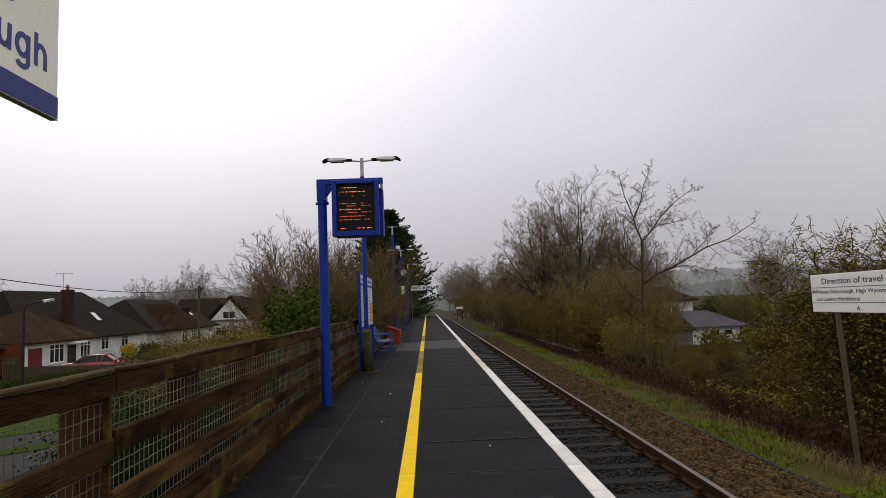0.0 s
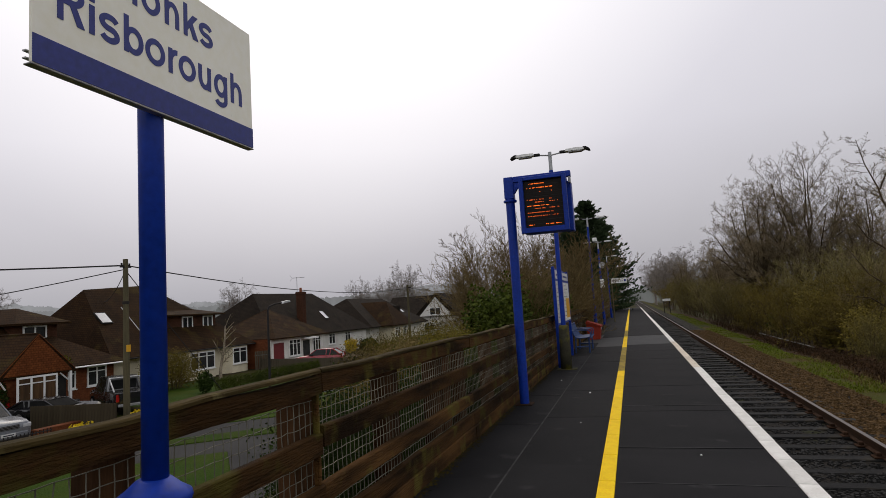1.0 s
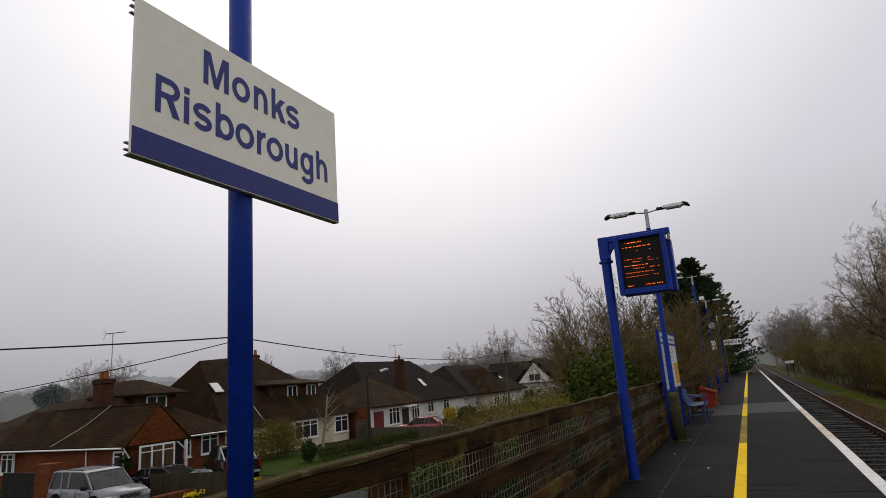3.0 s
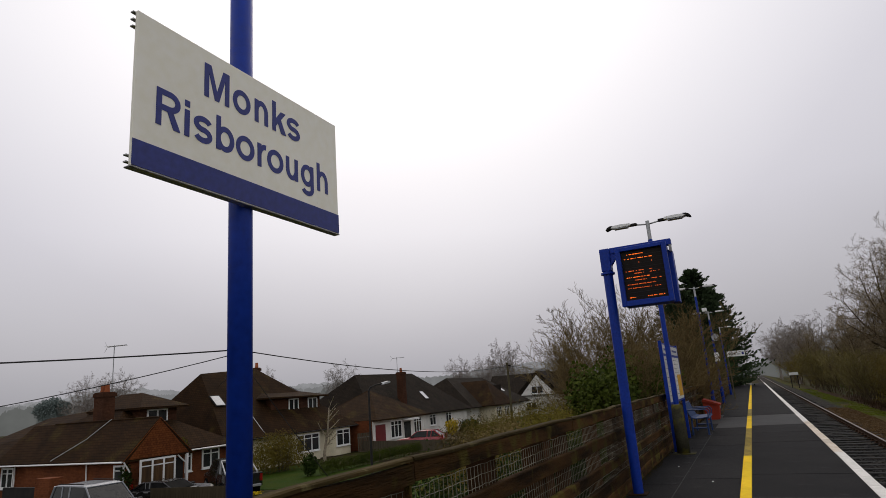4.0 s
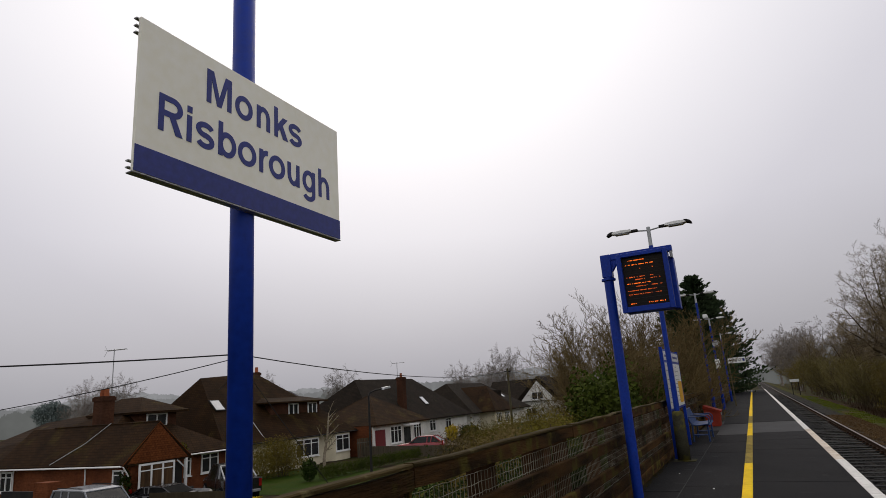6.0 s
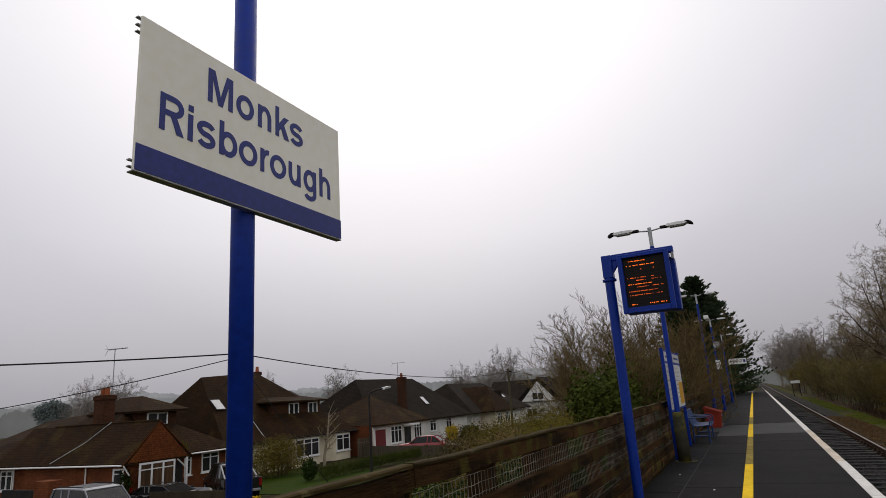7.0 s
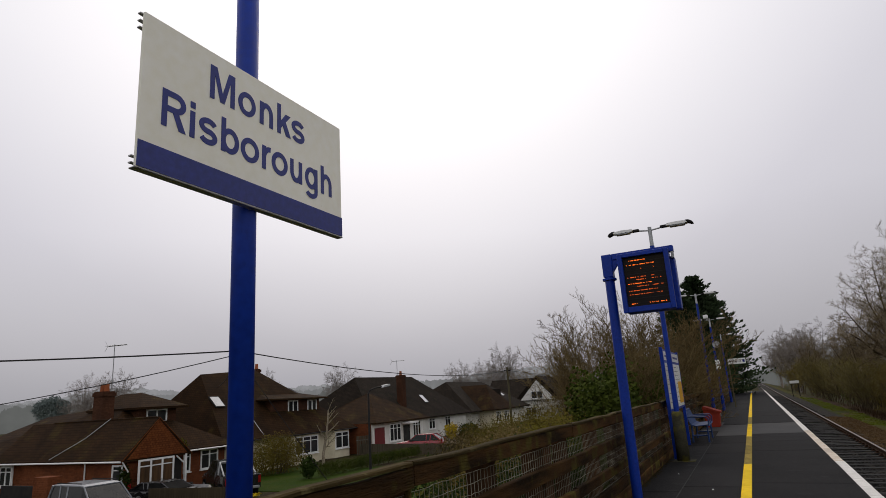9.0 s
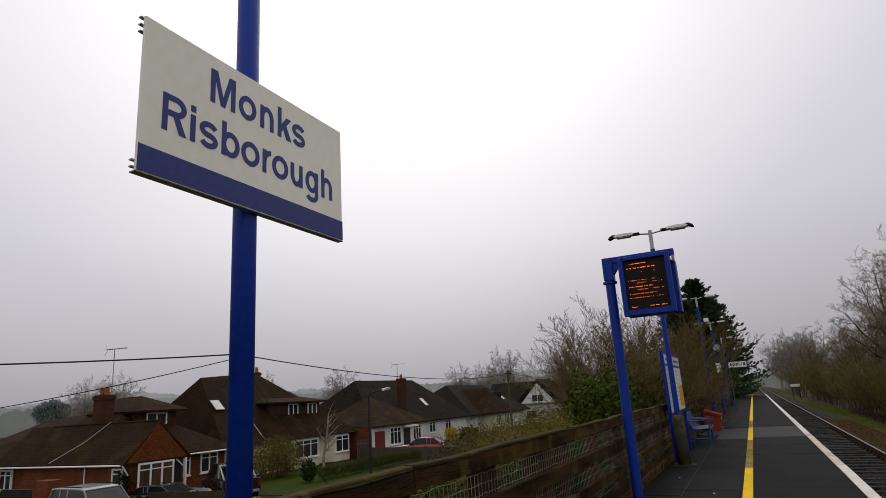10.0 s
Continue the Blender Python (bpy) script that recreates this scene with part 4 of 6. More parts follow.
# ---- direction of travel sign across the track ----
dt = thing("direction_of_travel_sign", (6.5, 9.3, -1.6), "white direction of travel sign on leaning grey posts", "sign")
dp = part("panel", boxed(-0.03, 0.0, -2.13, 0.31, 2.737, 3.335, bevel=0.004), PAPER, dt)
for y in (-0.14, -1.6):
    part("post", tubed((0.06, y - 0.16, -0.1), (0.04, y, 3.40), 0.04, n=10), POLEWOOD, dt)
for z in (3.12, 2.88):
    part("rule", boxed(-0.033, -0.0305, -2.11, 0.29, z, z + 0.008), INK, dp)
TM2 = Matrix(((0, 0, -1, 0), (-1, 0, 0, 0), (0, 1, 0, 0), (0, 0, 0, 1)))
lettering("lettering", "Direction of travel", INK, dp, Matrix.Translation((-0.0315, 0.03, 3.18)) @ TM2, 1.30, 0.09, 0.0, 0.012)
lettering("lettering", "Princes Risborough, High Wycombe", INK, dp, Matrix.Translation((-0.0315, 0.19, 3.03)) @ TM2, 1.62, 0.058, 0.0, 0.012)
lettering("lettering", "and London Marylebone", INK, dp, Matrix.Translation((-0.0315, 0.19, 2.915)) @ TM2, 0.98, 0.058, 0.0, 0.012)
lettering("lettering", "A", INK, dp, Matrix.Translation((-0.0315, -0.71, 2.77)) @ TM2, 0.07, 0.07, 0.008)
part("arrow", prismed([(0.29, 3.06), (0.245, 3.09), (0.245, 3.072), (0.205, 3.072), (0.205, 3.048), (0.245, 3.048), (0.245, 3.03)], "x", -0.033, -0.0305), INK, dp)


# ---- houses ----
def hip(bm, x0, x1, y0, y1, ze, a, b, th=0.12):
    """A hipped or gabled roof over a rectangle: eaves at ze, ridge from a to b."""
    lo = [(x0, y0), (x1, y0), (x1, y1), (x0, y1)]
    A, B = bm.verts.new(a), bm.verts.new(b)
    e = [bm.verts.new((x, y, ze)) for x, y in lo]
    u = [bm.verts.new((x, y, ze - th)) for x, y in lo]
    if abs(b[0] - a[0]) >= abs(b[1] - a[1]):   # ridge along x, a at the x0 end
        fs = [(e[0], e[1], B, A), (e[1], e[2], B), (e[2], e[3], A, B), (e[3], e[0], A)]
    else:                                      # ridge along y, a at the y0 end
        fs = [(e[0], e[1], A), (e[1], e[2], B, A), (e[2], e[3], B), (e[3], e[0], A, B)]
    for f in fs:
        bm.faces.new(f)
    for i in range(4):
        j = (i + 1) % 4
        bm.faces.new((e[j], e[i], u[i], u[j]))
    bm.faces.new((u[0], u[1], u[2], u[3]))
    bmesh.ops.recalc_face_normals(bm, faces=bm.faces)
    return bm


def roofed(*a, **k):
    return hip(bmesh.new(), *a, **k)


def window(parent, face, at, u0, u1, z0, z1, cols=2, top=0.28, depth=0.06, glass=None):
    """A framed window on a wall that faces +x ('x') or -y ('y'); at is the wall's plane."""
    s = 1 if face == "x" else -1
    w = new("window")
    w.parent = parent

    def bb(ua, ub, za, zb, d0, d1):
        lo, hi = sorted((at + s * d0, at + s * d1))
        return boxed(lo, hi, ua, ub, za, zb) if face == "x" else boxed(ua, ub, lo, hi, za, zb)
    fw = 0.09
    fr = bb(u0, u1, z0, z0 + fw, 0.0, depth)

    def more(ua, ub, za, zb):
        lo, hi = sorted((at, at + s * depth))
        box(fr, lo, hi, ua, ub, za, zb) if face == "x" else box(fr, ua, ub, lo, hi, za, zb)
    more(u0, u1, z1 - fw, z1)
    n = cols
    step = (u1 - u0 - fw) / n
    for i in range(n + 1):
        more(u0 + i * step, u0 + i * step + fw, z0 + fw, z1 - fw)
    if top:
        zt = z1 - (z1 - z0) * top
        for i in range(n):
            more(u0 + i * step + fw, u0 + (i + 1) * step, zt, zt + 0.05)
    w_fr = part("window_frame", fr, UPVC, w)
    for i in range(n):
        part("pane", bb(u0 + i * step + fw, u0 + (i + 1) * step, z0 + fw, z1 - fw, 0.004, 0.02), glass or GLASS, w)
    part("window_sill", bb(u0 - 0.05, u1 + 0.05, z0 - 0.06, z0 - 0.005, 0.0, depth + 0.06), UPVC, w)
    return w


def gutter(parent, p0, p1, material=None):
    part("gutter", tubed(p0, p1, 0.045, n=8), material or UPVC, parent)


def chimney(parent, x, y, z0, z1, s, material, pots=2):
    c = part("chimney", boxed(x - s, x + s, y - s, y + s, z0, z1), material, parent)
    part("chimney_cap", boxed(x - s - 0.06, x + s + 0.06, y - s - 0.06, y + s + 0.06, z1 - 0.28, z1 - 0.06), material, c)
    for i in range(pots):
        o = (i - (pots - 1) / 2) * s * 0.95
        part("chimney_pot", tubed((x + o, y, z1), (x + o, y, z1 + 0.42), 0.15, 0.12, n=10), TERRA, c)
    return c


def aerial(name_loc, h, group="television aerials"):
    a = thing("television_aerial", name_loc, "thin metal television aerial on a chimney mast", "aerial", group)
    part("mast", tubed((0, 0, 0), (0, 0, h), 0.028, n=6), GALV, a)
    part("boom", tubed((-0.55, 0, h - 0.08), (0.85, 0.2, h - 0.05), 0.022, n=5), GALV, a)
    for i in range(8):
        x = -0.45 + i * 0.16
        part("element", tubed((x, -0.22 + x * 0.24, h - 0.07), (x + 0.02, 0.22 + x * 0.24, h - 0.07), 0.014, n=4), GALV, a)
    for s in (-1, 1):
        part("reflector", tubed((-0.5, -0.1, h - 0.08), (-0.75, -0.1, h - 0.08 + s * 0.32), 0.014, n=4), GALV, a)
    return a


def roof_window(parent, loc, slope, w, h):
    """A pale roof light lying on a slope that falls towards +x."""
    m = Matrix.Translation(loc) @ Matrix.Rotation(radians(slope), 4, "Y")
    bm = boxed(-h / 2, h / 2, -w / 2, w / 2, 0.0, 0.08, bevel=0.01)
    bm.transform(m)
    f = part("roof_window", bm, DARKMETAL, parent, "pale roof light")
    bm = boxed(-h / 2 + 0.08, h / 2 - 0.08, -w / 2 + 0.08, w / 2 - 0.08, 0.08, 0.09)
    bm.transform(m)
    part("pane", bm, SKYGLASS, f)


# brick bungalow with an orange tile-hung gable
H1 = thing("brick_bungalow", (0, 0, -0.1), "red brick bungalow with brown tiled roof and tile-hung gable", "house")
part("wall", boxed(-46, -31.6, 21.8, 31, -3.4, -0.42), BRICK, H1)
part("wing_wall", boxed(-37, -28.55, 21.45, 25.05, -3.4, -0.42), BRICK, H1)
part("roof", roofed(-46.6, -31.1, 21.25, 31.6, -0.38, (-43.0, 26.2, 2.05), (-35.0, 26.2, 2.55)), ROOF, H1)
part("wing_roof", roofed(-39.5, -28.32, 21.15, 25.35, -0.35, (-39.4, 23.2, 1.62), (-28.35, 23.2, 1.62)), ROOF, H1)
part("gable", prismed([(21.4, -0.36), (25.1, -0.36), (23.2, 1.50)], "x", -28.5, -28.30), TILEHUNG, H1, "orange hung tiles")
for a, b in (((-28.28, 21.1, -0.42), (-28.28, 23.2, 1.60)), ((-28.28, 25.4, -0.42), (-28.28, 23.2, 1.60))):
    part("verge", tubed(a, b, 0.022, n=5), TILEHUNG, H1)
gutter(H1, (-46.5, 21.13, -0.48), (-28.4, 21.1, -0.44))
gutter(H1, (-30.98, 26.0, -0.48), (-30.98, 31.5, -0.48))
part("downpipe", tubed((-31.5, 21.36, -0.5), (-31.5, 21.4, -2.6), 0.04, n=6), UPVC, H1)
part("downpipe", tubed((-38.4, 21.7, -0.5), (-38.4, 21.72, -2.6), 0.04, n=6), UPVC, H1)
part("bay", prismed([(-28.56, 21.75), (-28.02, 22.1), (-28.02, 23.75), (-28.56, 24.05)], "z", -2.75, -1.62), BRICK, H1, "brick base of a bay window")
window(H1, "x", -28.06, 21.85, 24.0, -1.72, -0.42, cols=3, glass=CURTAINED)
window(H1, "y", 21.44, -29.4, -28.6, -1.55, -0.6, cols=1, top=0.3)
for x0, x1 in ((-45.0, -43.6), (-42.6, -41.8), (-39.8, -38.6)):
    window(H1, "y", 21.8, x0, x1, -1.75, -0.62, cols=2, top=0.3)
window(H1, "y", 21.8, -36.9, -35.1, -1.2, -0.62, cols=3, top=0)
window(H1, "x", -31.6, 27.2, 28.2, -1.75, -0.55, cols=2)
window(H1, "x", -31.6, 29.0, 30.4, -1.75, -0.55, cols=2)
porch = part("porch_post", boxed(-28.4, -28.28, 24.95, 25.07, -2.7, -0.42), UPVC, H1)
part("porch_bracket", tubed((-28.34, 25.0, -0.95), (-28.34, 24.4, -0.45), 0.04, n=4), UPVC, H1)
part("porch_bracket", tubed((-28.3, 21.5, -0.95), (-28.3, 21.15, -0.45), 0.04, n=4), UPVC, H1)
part("door", boxed(-28.56, -28.5, 24.2, 24.9, -2.7, -0.6), DARKMETAL, H1, "dark front door")
chimney(H1, -34.7, 24.4, 0.6, 3.3, 0.40, BRICKDK, 2)
dm = part("dormer", boxed(-37.6, -33.5, 25.9, 28.6, 0.5, 2.25), BRICKDK, H1, "hipped dormer")
part("dormer_roof", roofed(-38.0, -32.9, 25.5, 29.1, 2.26, (-37.0, 27.2, 3.2), (-35.0, 27.2, 3.2)), ROOF, dm)
window(dm, "x", -33.5, 26.4, 27.9, 1.3, 2.12, cols=2, top=0)
part("ridge_tiles", tubed((-37.3, 23.2, 1.63), (-28.4, 23.2, 1.63), 0.05, n=6), ROOF, H1)
part("cable", tubed((-32.25, 23.2, 1.70), (-32.9, 22.2, 0.72), 0.02, n=4), GALV, H1)
part("cable", tubed((-32.9, 22.2, 0.72), (-34.2, 21.12, -0.26), 0.02, n=4), GALV, H1)
aerial((-34.35, 24.6, 2.8), 3.2)

# chalet bungalow with cream bays
H2 = thing("chalet_bungalow", (0, 0, -0.14), "cream rendered chalet bungalow under a steep brown roof", "house")
part("wall", boxed(-41.5, -32.4, 31.6, 45.9, -3.4, -0.3), RENDER, H2)
part("roof", roofed(-42.2, -31.6, 30.9, 46.3, -0.25, (-36.6, 33.3, 4.55), (-36.6, 39.0, 4.95)), ROOF, H2)
for y0, y1 in ((37.6, 41.6), (42.7, 45.8)):
    part("bay", prismed([(-32.42, y0), (-31.75, y0 + 0.5), (-31.75, y1 - 0.5), (-32.42, y1)], "z", -2.9, -0.32), RENDER, H2, "cream bay")
    window(H2, "x", -31.76, y0 + 0.6, y1 - 0.6, -1.85, -0.5, cols=3 if y0 < 40 else 2)
dm2 = part("dormer", boxed(-36.2, -33.3, 37.2, 43.2, 0.9, 2.45), BRICKDK, H2, "brown tile-hung dormer")
part("dormer_roof", roofed(-37.0, -32.8, 36.5, 43.8, 2.46, (-36.6, 38.6, 3.25), (-36.6, 41.6, 3.25)), ROOF, dm2)
window(dm2, "x", -33.3, 39.2, 40.4, 1.15, 2.3, cols=2, top=0)
window(dm2, "x", -33.3, 41.6, 42.8, 1.15, 2.3, cols=2, top=0)
roof_window(H2, (-34.28, 32.75, 2.42), 44.7, 0.95, 1.1)
gutter(H2, (-31.55, 31, -0.34), (-31.55, 46.3, -0.34), DARKMETAL)
chimney(H2, -37.4, 40.0, 3.6, 5.1, 0.22, BRICKDK, 1)
part("cable", tubed((-34.6, 34.6, 3.2), (-31.7, 34.9, -0.2), 0.03, n=4), GALV, H2)

# white fronted house with red garage
H3 = thing("white_fronted_house", (0, 0, -0.18), "white fronted house with dark roof and a red garage door", "house")
part("wall", boxed(-42, -32.5, 50.2, 71.5, -3.4, -0.05), RENDERW, H3)
part("wing_wall", boxed(-35, -30.1, 46.45, 55.6, -3.4, 0.0), RENDERW, H3)
part("side_wall", boxed(-34.8, -30.2, 46.34, 46.44, -3.4, -0.02), BRICK, H3, "brick side wall")
part("roof", roofed(-43, -32.0, 49.6, 72.0, -0.1, (-36.5, 53.2, 4.4), (-36.5, 65.2, 4.5)), ROOFDK, H3)
part("wing_roof", roofed(-37.5, -29.6, 46.36, 56.4, 0.02, (-33.7, 51.1, 2.65), (-33.4, 51.2, 2.66)), ROOF, H3)
part("garage_door", boxed(-30.1, -30.04, 46.8, 48.4, -2.6, -0.45, bevel=0.01), REDDOOR, H3, "dark red garage door")
window(H3, "x", -30.1, 49.3, 51.3, -1.8, -0.25, cols=3)
window(H3, "x", -30.1, 53.6, 55.2, -1.7, -0.2, cols=3)
part("front_door", boxed(-30.1, -30.05, 51.8, 53.0, -2.6, -0.5, bevel=0.01), GLASS, H3)
part("porch_hood", boxed(-30.0, -29.2, 51.5, 53.3, -0.35, -0.2), UPVC, H3)
for y in (58.5, 61.5, 65.5):
    window(H3, "x", -32.5, y, y + 1.5, -1.5, -0.3, cols=2)
chimney(H3, -33.45, 57.45, 0.6, 4.45, 0.36, BRICKDK, 1)
roof_window(H3, (-33.9, 63.1, 1.82), 45, 0.9, 1.3)
aerial((-33.9, 57.5, 4.12), 1.75)

H4 = thing("brown_roofed_house", (0, 0, -0.25), "white house with dark hipped roof and roof window", "house")
part("wall", boxed(-44, -33, 74, 95, -3.4, -0.1), RENDERW, H4)
part("roof", roofed(-45, -32.2, 73, 96, -0.05, (-38, 77.5, 4.0), (-38, 90, 4.0)), ROOFDK, H4)
part("front_roof", roofed(-38, -30.4, 76, 84, 0.0, (-37.9, 80, 3.3), (-33.0, 80, 3.3)), ROOF, H4)
part("bay", boxed(-33, -30.9, 77, 83, -3.4, -0.1), RENDER, H4)
for y in (77.6, 80.6):
    window(H4, "x", -30.9, y, y + 1.8, -1.7, -0.3, cols=3)
part("dormer", boxed(-37, -34.4, 85, 89, 1.2, 2.7), ROOFDK, H4)
roof_window(H4, (-35.2, 91, 1.95), 35, 1.0, 1.2)

H5 = thing("white_gabled_house", (0, 0, -0.3), "white gabled house with dark roof", "house")
part("wall", boxed(-41, -31, 98, 110, -3.4, 0.6), RENDERW, H5)
part("roof", roofed(-42, -26, 99.5, 111, 0.6, (-41.9, 104.5, 4.4), (-26.1, 104.5, 4.4)), ROOFDK, H5)
part("gable_wall", prismed([(-34.5, -3.4), (-28.0, -3.4), (-28.0, 0.8), (-31.25, 4.2), (-34.5, 0.8)], "y", 97.6, 104), RENDERW, H5)
part("gable_roof", roofed(-35.2, -27.3, 97.2, 104.6, 0.75, (-31.25, 97.25, 4.6), (-31.25, 104.5, 4.6)), ROOFDK, H5)
part("gable_face", prismed([(-34.2, 0.7), (-28.3, 0.7), (-31.25, 3.85)], "y", 97.05, 97.15), RENDERW, H5)
window(H5, "y", 97.05, -32.3, -30.3, 0.9, 2.1, cols=2, top=0)
window(H5, "y", 97.6, -33.6, -31.8, -1.7, -0.4, cols=2)
H6 = thing("distant_house", (0, 0, 0), "grey slate roofed house beyond the gardens", "house")
part("wall", boxed(-66, -56, 62, 74, -3.4, 0.8), RENDERW, H6)
part("roof", roofed(-66.6, -55.4, 61.4, 74.6, 0.8, (-61, 64, 4.4), (-61, 72, 4.4)), SLATE, H6)
for y in (64.5, 67.5, 70.5):
    roof_window(H6, (-58.2, y, 2.68), 33, 0.9, 1.2)

# bungalow beyond the line
H7 = thing("slate_roofed_bungalow", (0, 0, 0), "low white bungalow with grey slate roof beyond the hedge", "house")
part("wall", boxed(23.5, 28.2, 54, 62, -3.6, -1.45), RENDERW, H7)
part("roof", roofed(23.0, 28.8, 53.4, 62.6, -1.42, (24.2, 58, -0.05), (27.2, 58, -0.1)), SLATE, H7)
part("side_roof", roofed(18.4, 23.6, 52.6, 60, -1.52, (18.5, 56, -0.2), (23.5, 56, -0.2)), ROOF, H7)
part("side_wall", boxed(18.8, 23.5, 53.1, 59.5, -3.6, -1.55), CONC, H7)
window(H7, "y", 54, 25.4, 26.4, -2.3, -1.7, cols=1, top=0)
window(H7, "y", 54, 26.7, 27.6, -2.3, -1.7, cols=1, top=0)
H8 = thing("white_house", (0, 0, 0), "white house with brown roof among trees", "house")
part("wall", boxed(25, 32, 72, 80, -3.6, 0.9), RENDERW, H8)
part("roof", roofed(24.4, 32.6, 71.4, 80.6, 0.9, (26.5, 76, 2.6), (30.5, 76, 2.6)), ROOF, H8)
window(H8, "y", 72, 28.6, 30.2, -0.7, 0.4, cols=2)


# ---- parked cars ----
def wheel(parent, x, y, r, w):
    wl_ = new("wheel")
    wl_.parent = parent
    wl_.location = (x, y, r)
    s = 1 if y > 0 else -1
    part("tyre", tubed((0, -w / 2, 0), (0, w / 2, 0), r, n=20), RUBBER, wl_)
    rim = tubed((0, s * w / 2, 0), (0, s * (w / 2 + 0.006), 0), r * 0.66, n=16)
    for i in range(5):
        a = i * 2 * math.pi / 5
        tube(rim, (0.05 * math.cos(a), s * (w / 2 + 0.012), 0.05 * math.sin(a)), (r * 0.6 * math.cos(a), s * (w / 2 + 0.01), r * 0.6 * math.sin(a)), 0.03, n=5)
    part("rim", rim, RIM, wl_)


def loft(bm, rows):
    """Closed skin through cross-sections (x, half width, bottom z, shoulder z, top half width, top z)."""
    rings = []
    for x, hw, z0, zs, tw, zt in rows:
        rings.append([bm.verts.new(c) for c in ((x, -hw, z0), (x, -hw * 1.02, (z0 + zs) / 2), (x, -hw, zs), (x, -tw, zt), (x, tw, zt), (x, hw, zs), (x, hw * 1.02, (z0 + zs) / 2), (x, hw, z0))])
    for a, b in zip(rings, rings[1:]):
        for i in range(8):
            bm.faces.new((a[i], a[(i + 1) % 8], b[(i + 1) % 8], b[i]))
    bm.faces.new(list(reversed(rings[0])))
    bm.faces.new(rings[-1])
    bmesh.ops.recalc_face_normals(bm, faces=bm.faces)
    bmesh.ops.bevel(bm, geom=list(bm.edges), offset=0.035, segments=2, affect="EDGES", clamp_overlap=True)
    return bm


def car(name, loc, rz, paint, label, L=4.5, W=1.9, Ht=1.74, belt=1.05, hood=1.02, wr=0.37, boxy=1.0, nose=1.15, tail=0.25, rails=False, glass=None):
    """A parked car that faces its own +x; nose: bonnet length, tail: rake of the rear window."""
    c = thing(name, loc, label, "car", "parked cars", rz)
    h, b0 = W / 2, 0.28 + 0.30 * (wr - 0.31)
    xr, xf = -L / 2, L / 2
    rows = [(xr, h * 0.86, 0.45, 0.75, h * 0.8, belt * 0.9), (xr + 0.12, h * 0.97, b0, 0.8, h * 0.93, belt), (xr + 0.9, h, b0, 0.82, h * 0.95, belt), (xf - nose - 0.2, h, b0, 0.82, h * 0.95, belt), (xf - nose * 0.55, h, b0, 0.8, h * 0.9, hood), (xf - 0.25, h * 0.97, b0, 0.78, h * 0.86, hood - 0.05), (xf - 0.05, h * 0.92, 0.32, 0.72, h * 0.82, hood - 0.11), (xf, h * 0.88, 0.38, 0.66, h * 0.78, hood - 0.17)]
    body = part("body", loft(bmesh.new(), rows), paint, c, smooth=True)
    cx0, cx1 = xr + 0.1, xf - nose
    t = h * (0.74 + 0.06 * boxy)
    part("glass", loft(bmesh.new(), [(cx0 + 0.02, h * 0.90, belt - 0.05, belt, t * 0.98, belt + 0.02), (cx0 + tail, h * 0.91, belt - 0.05, belt, t, Ht - 0.07), (cx1 - 0.75, h * 0.91, belt - 0.05, belt, t, Ht - 0.06), (cx1, h * 0.88, belt - 0.06, belt - 0.02, t * 0.98, belt)]), glass or CARGLASS, c, "dark windows")
    part("roof", loft(bmesh.new(), [(cx0 + tail - 0.05, t * 0.97, Ht - 0.09, Ht - 0.04, t * 0.8, Ht - 0.03), (cx0 + tail + 0.5, t * 1.02, Ht - 0.08, Ht - 0.03, t * 0.85, Ht), (cx1 - 0.95, t * 1.02, Ht - 0.08, Ht - 0.03, t * 0.85, Ht - 0.01), (cx1 - 0.68, t * 0.98, Ht - 0.12, Ht - 0.08, t * 0.85, Ht - 0.07)]), paint, c)
    for s in (-1, 1):
        for (xa, za), (xb, zb), r in (((cx0 + 0.05, belt), (cx0 + tail, Ht - 0.06), 0.06), ((cx1 - 0.02, belt - 0.02), (cx1 - 0.72, Ht - 0.07), 0.035), (((cx0 + cx1) / 2 - 0.15, belt), ((cx0 + cx1) / 2 - 0.2, Ht - 0.06), 0.04), ((cx0 + 0.95, belt), (cx0 + 0.85, Ht - 0.06), 0.04)):
            part("pillar", tubed((xa, s * h * 0.9, za), (xb, s * t * 1.0, zb), r, n=6), paint, c)
        for x in (xr + 0.85, xf - 0.88):
            part("wheel_arch", tubed((x, s * (h - 0.3), wr), (x, s * (h * 1.016), wr), wr + 0.075, n=24), RUBBER, c)
            wheel(c, x, s * (h - 0.075), wr, 0.22)
        part("headlight", boxed(xf - 0.34, xf + 0.006, min(s * h * 0.56, s * h * 0.93), max(s * h * 0.56, s * h * 0.93), hood - 0.36, hood - 0.19, bevel=0.03), LENS, c)
        part("tail_light", boxed(xr - 0.01, xr + 0.1, min(s * h * 0.7, s * h * 0.92), max(s * h * 0.7, s * h * 0.92), 0.72, 1.02, bevel=0.02), REDLENS, c)
        part("mirror", boxed(cx1 - 0.42, cx1 - 0.2, min(s * h * 0.98, s * h * 1.18), max(s * h * 0.98, s * h * 1.18), belt + 0.0, belt + 0.16, bevel=0.03), DARKMETAL, c)
        part("sill_strip", boxed(xr + 1.3, xf - 1.35, min(s * h, s * h * 1.025), max(s * h, s * h * 1.025), 0.58, 0.66), RUBBER, c)
        for x in (-1.0, 0.05, 1.1):
            part("door_seam", boxed(x, x + 0.012, min(s * h, s * h * 1.022), max(s * h, s * h * 1.022), 0.42, belt - 0.03), RUBBER, c)
        for x in (-0.75, 0.25):
            part("door_handle", boxed(x, x + 0.16, min(s * h * 0.99, s * h * 1.03), max(s * h * 0.99, s * h * 1.03), belt - 0.16, belt - 0.12), paint, c)
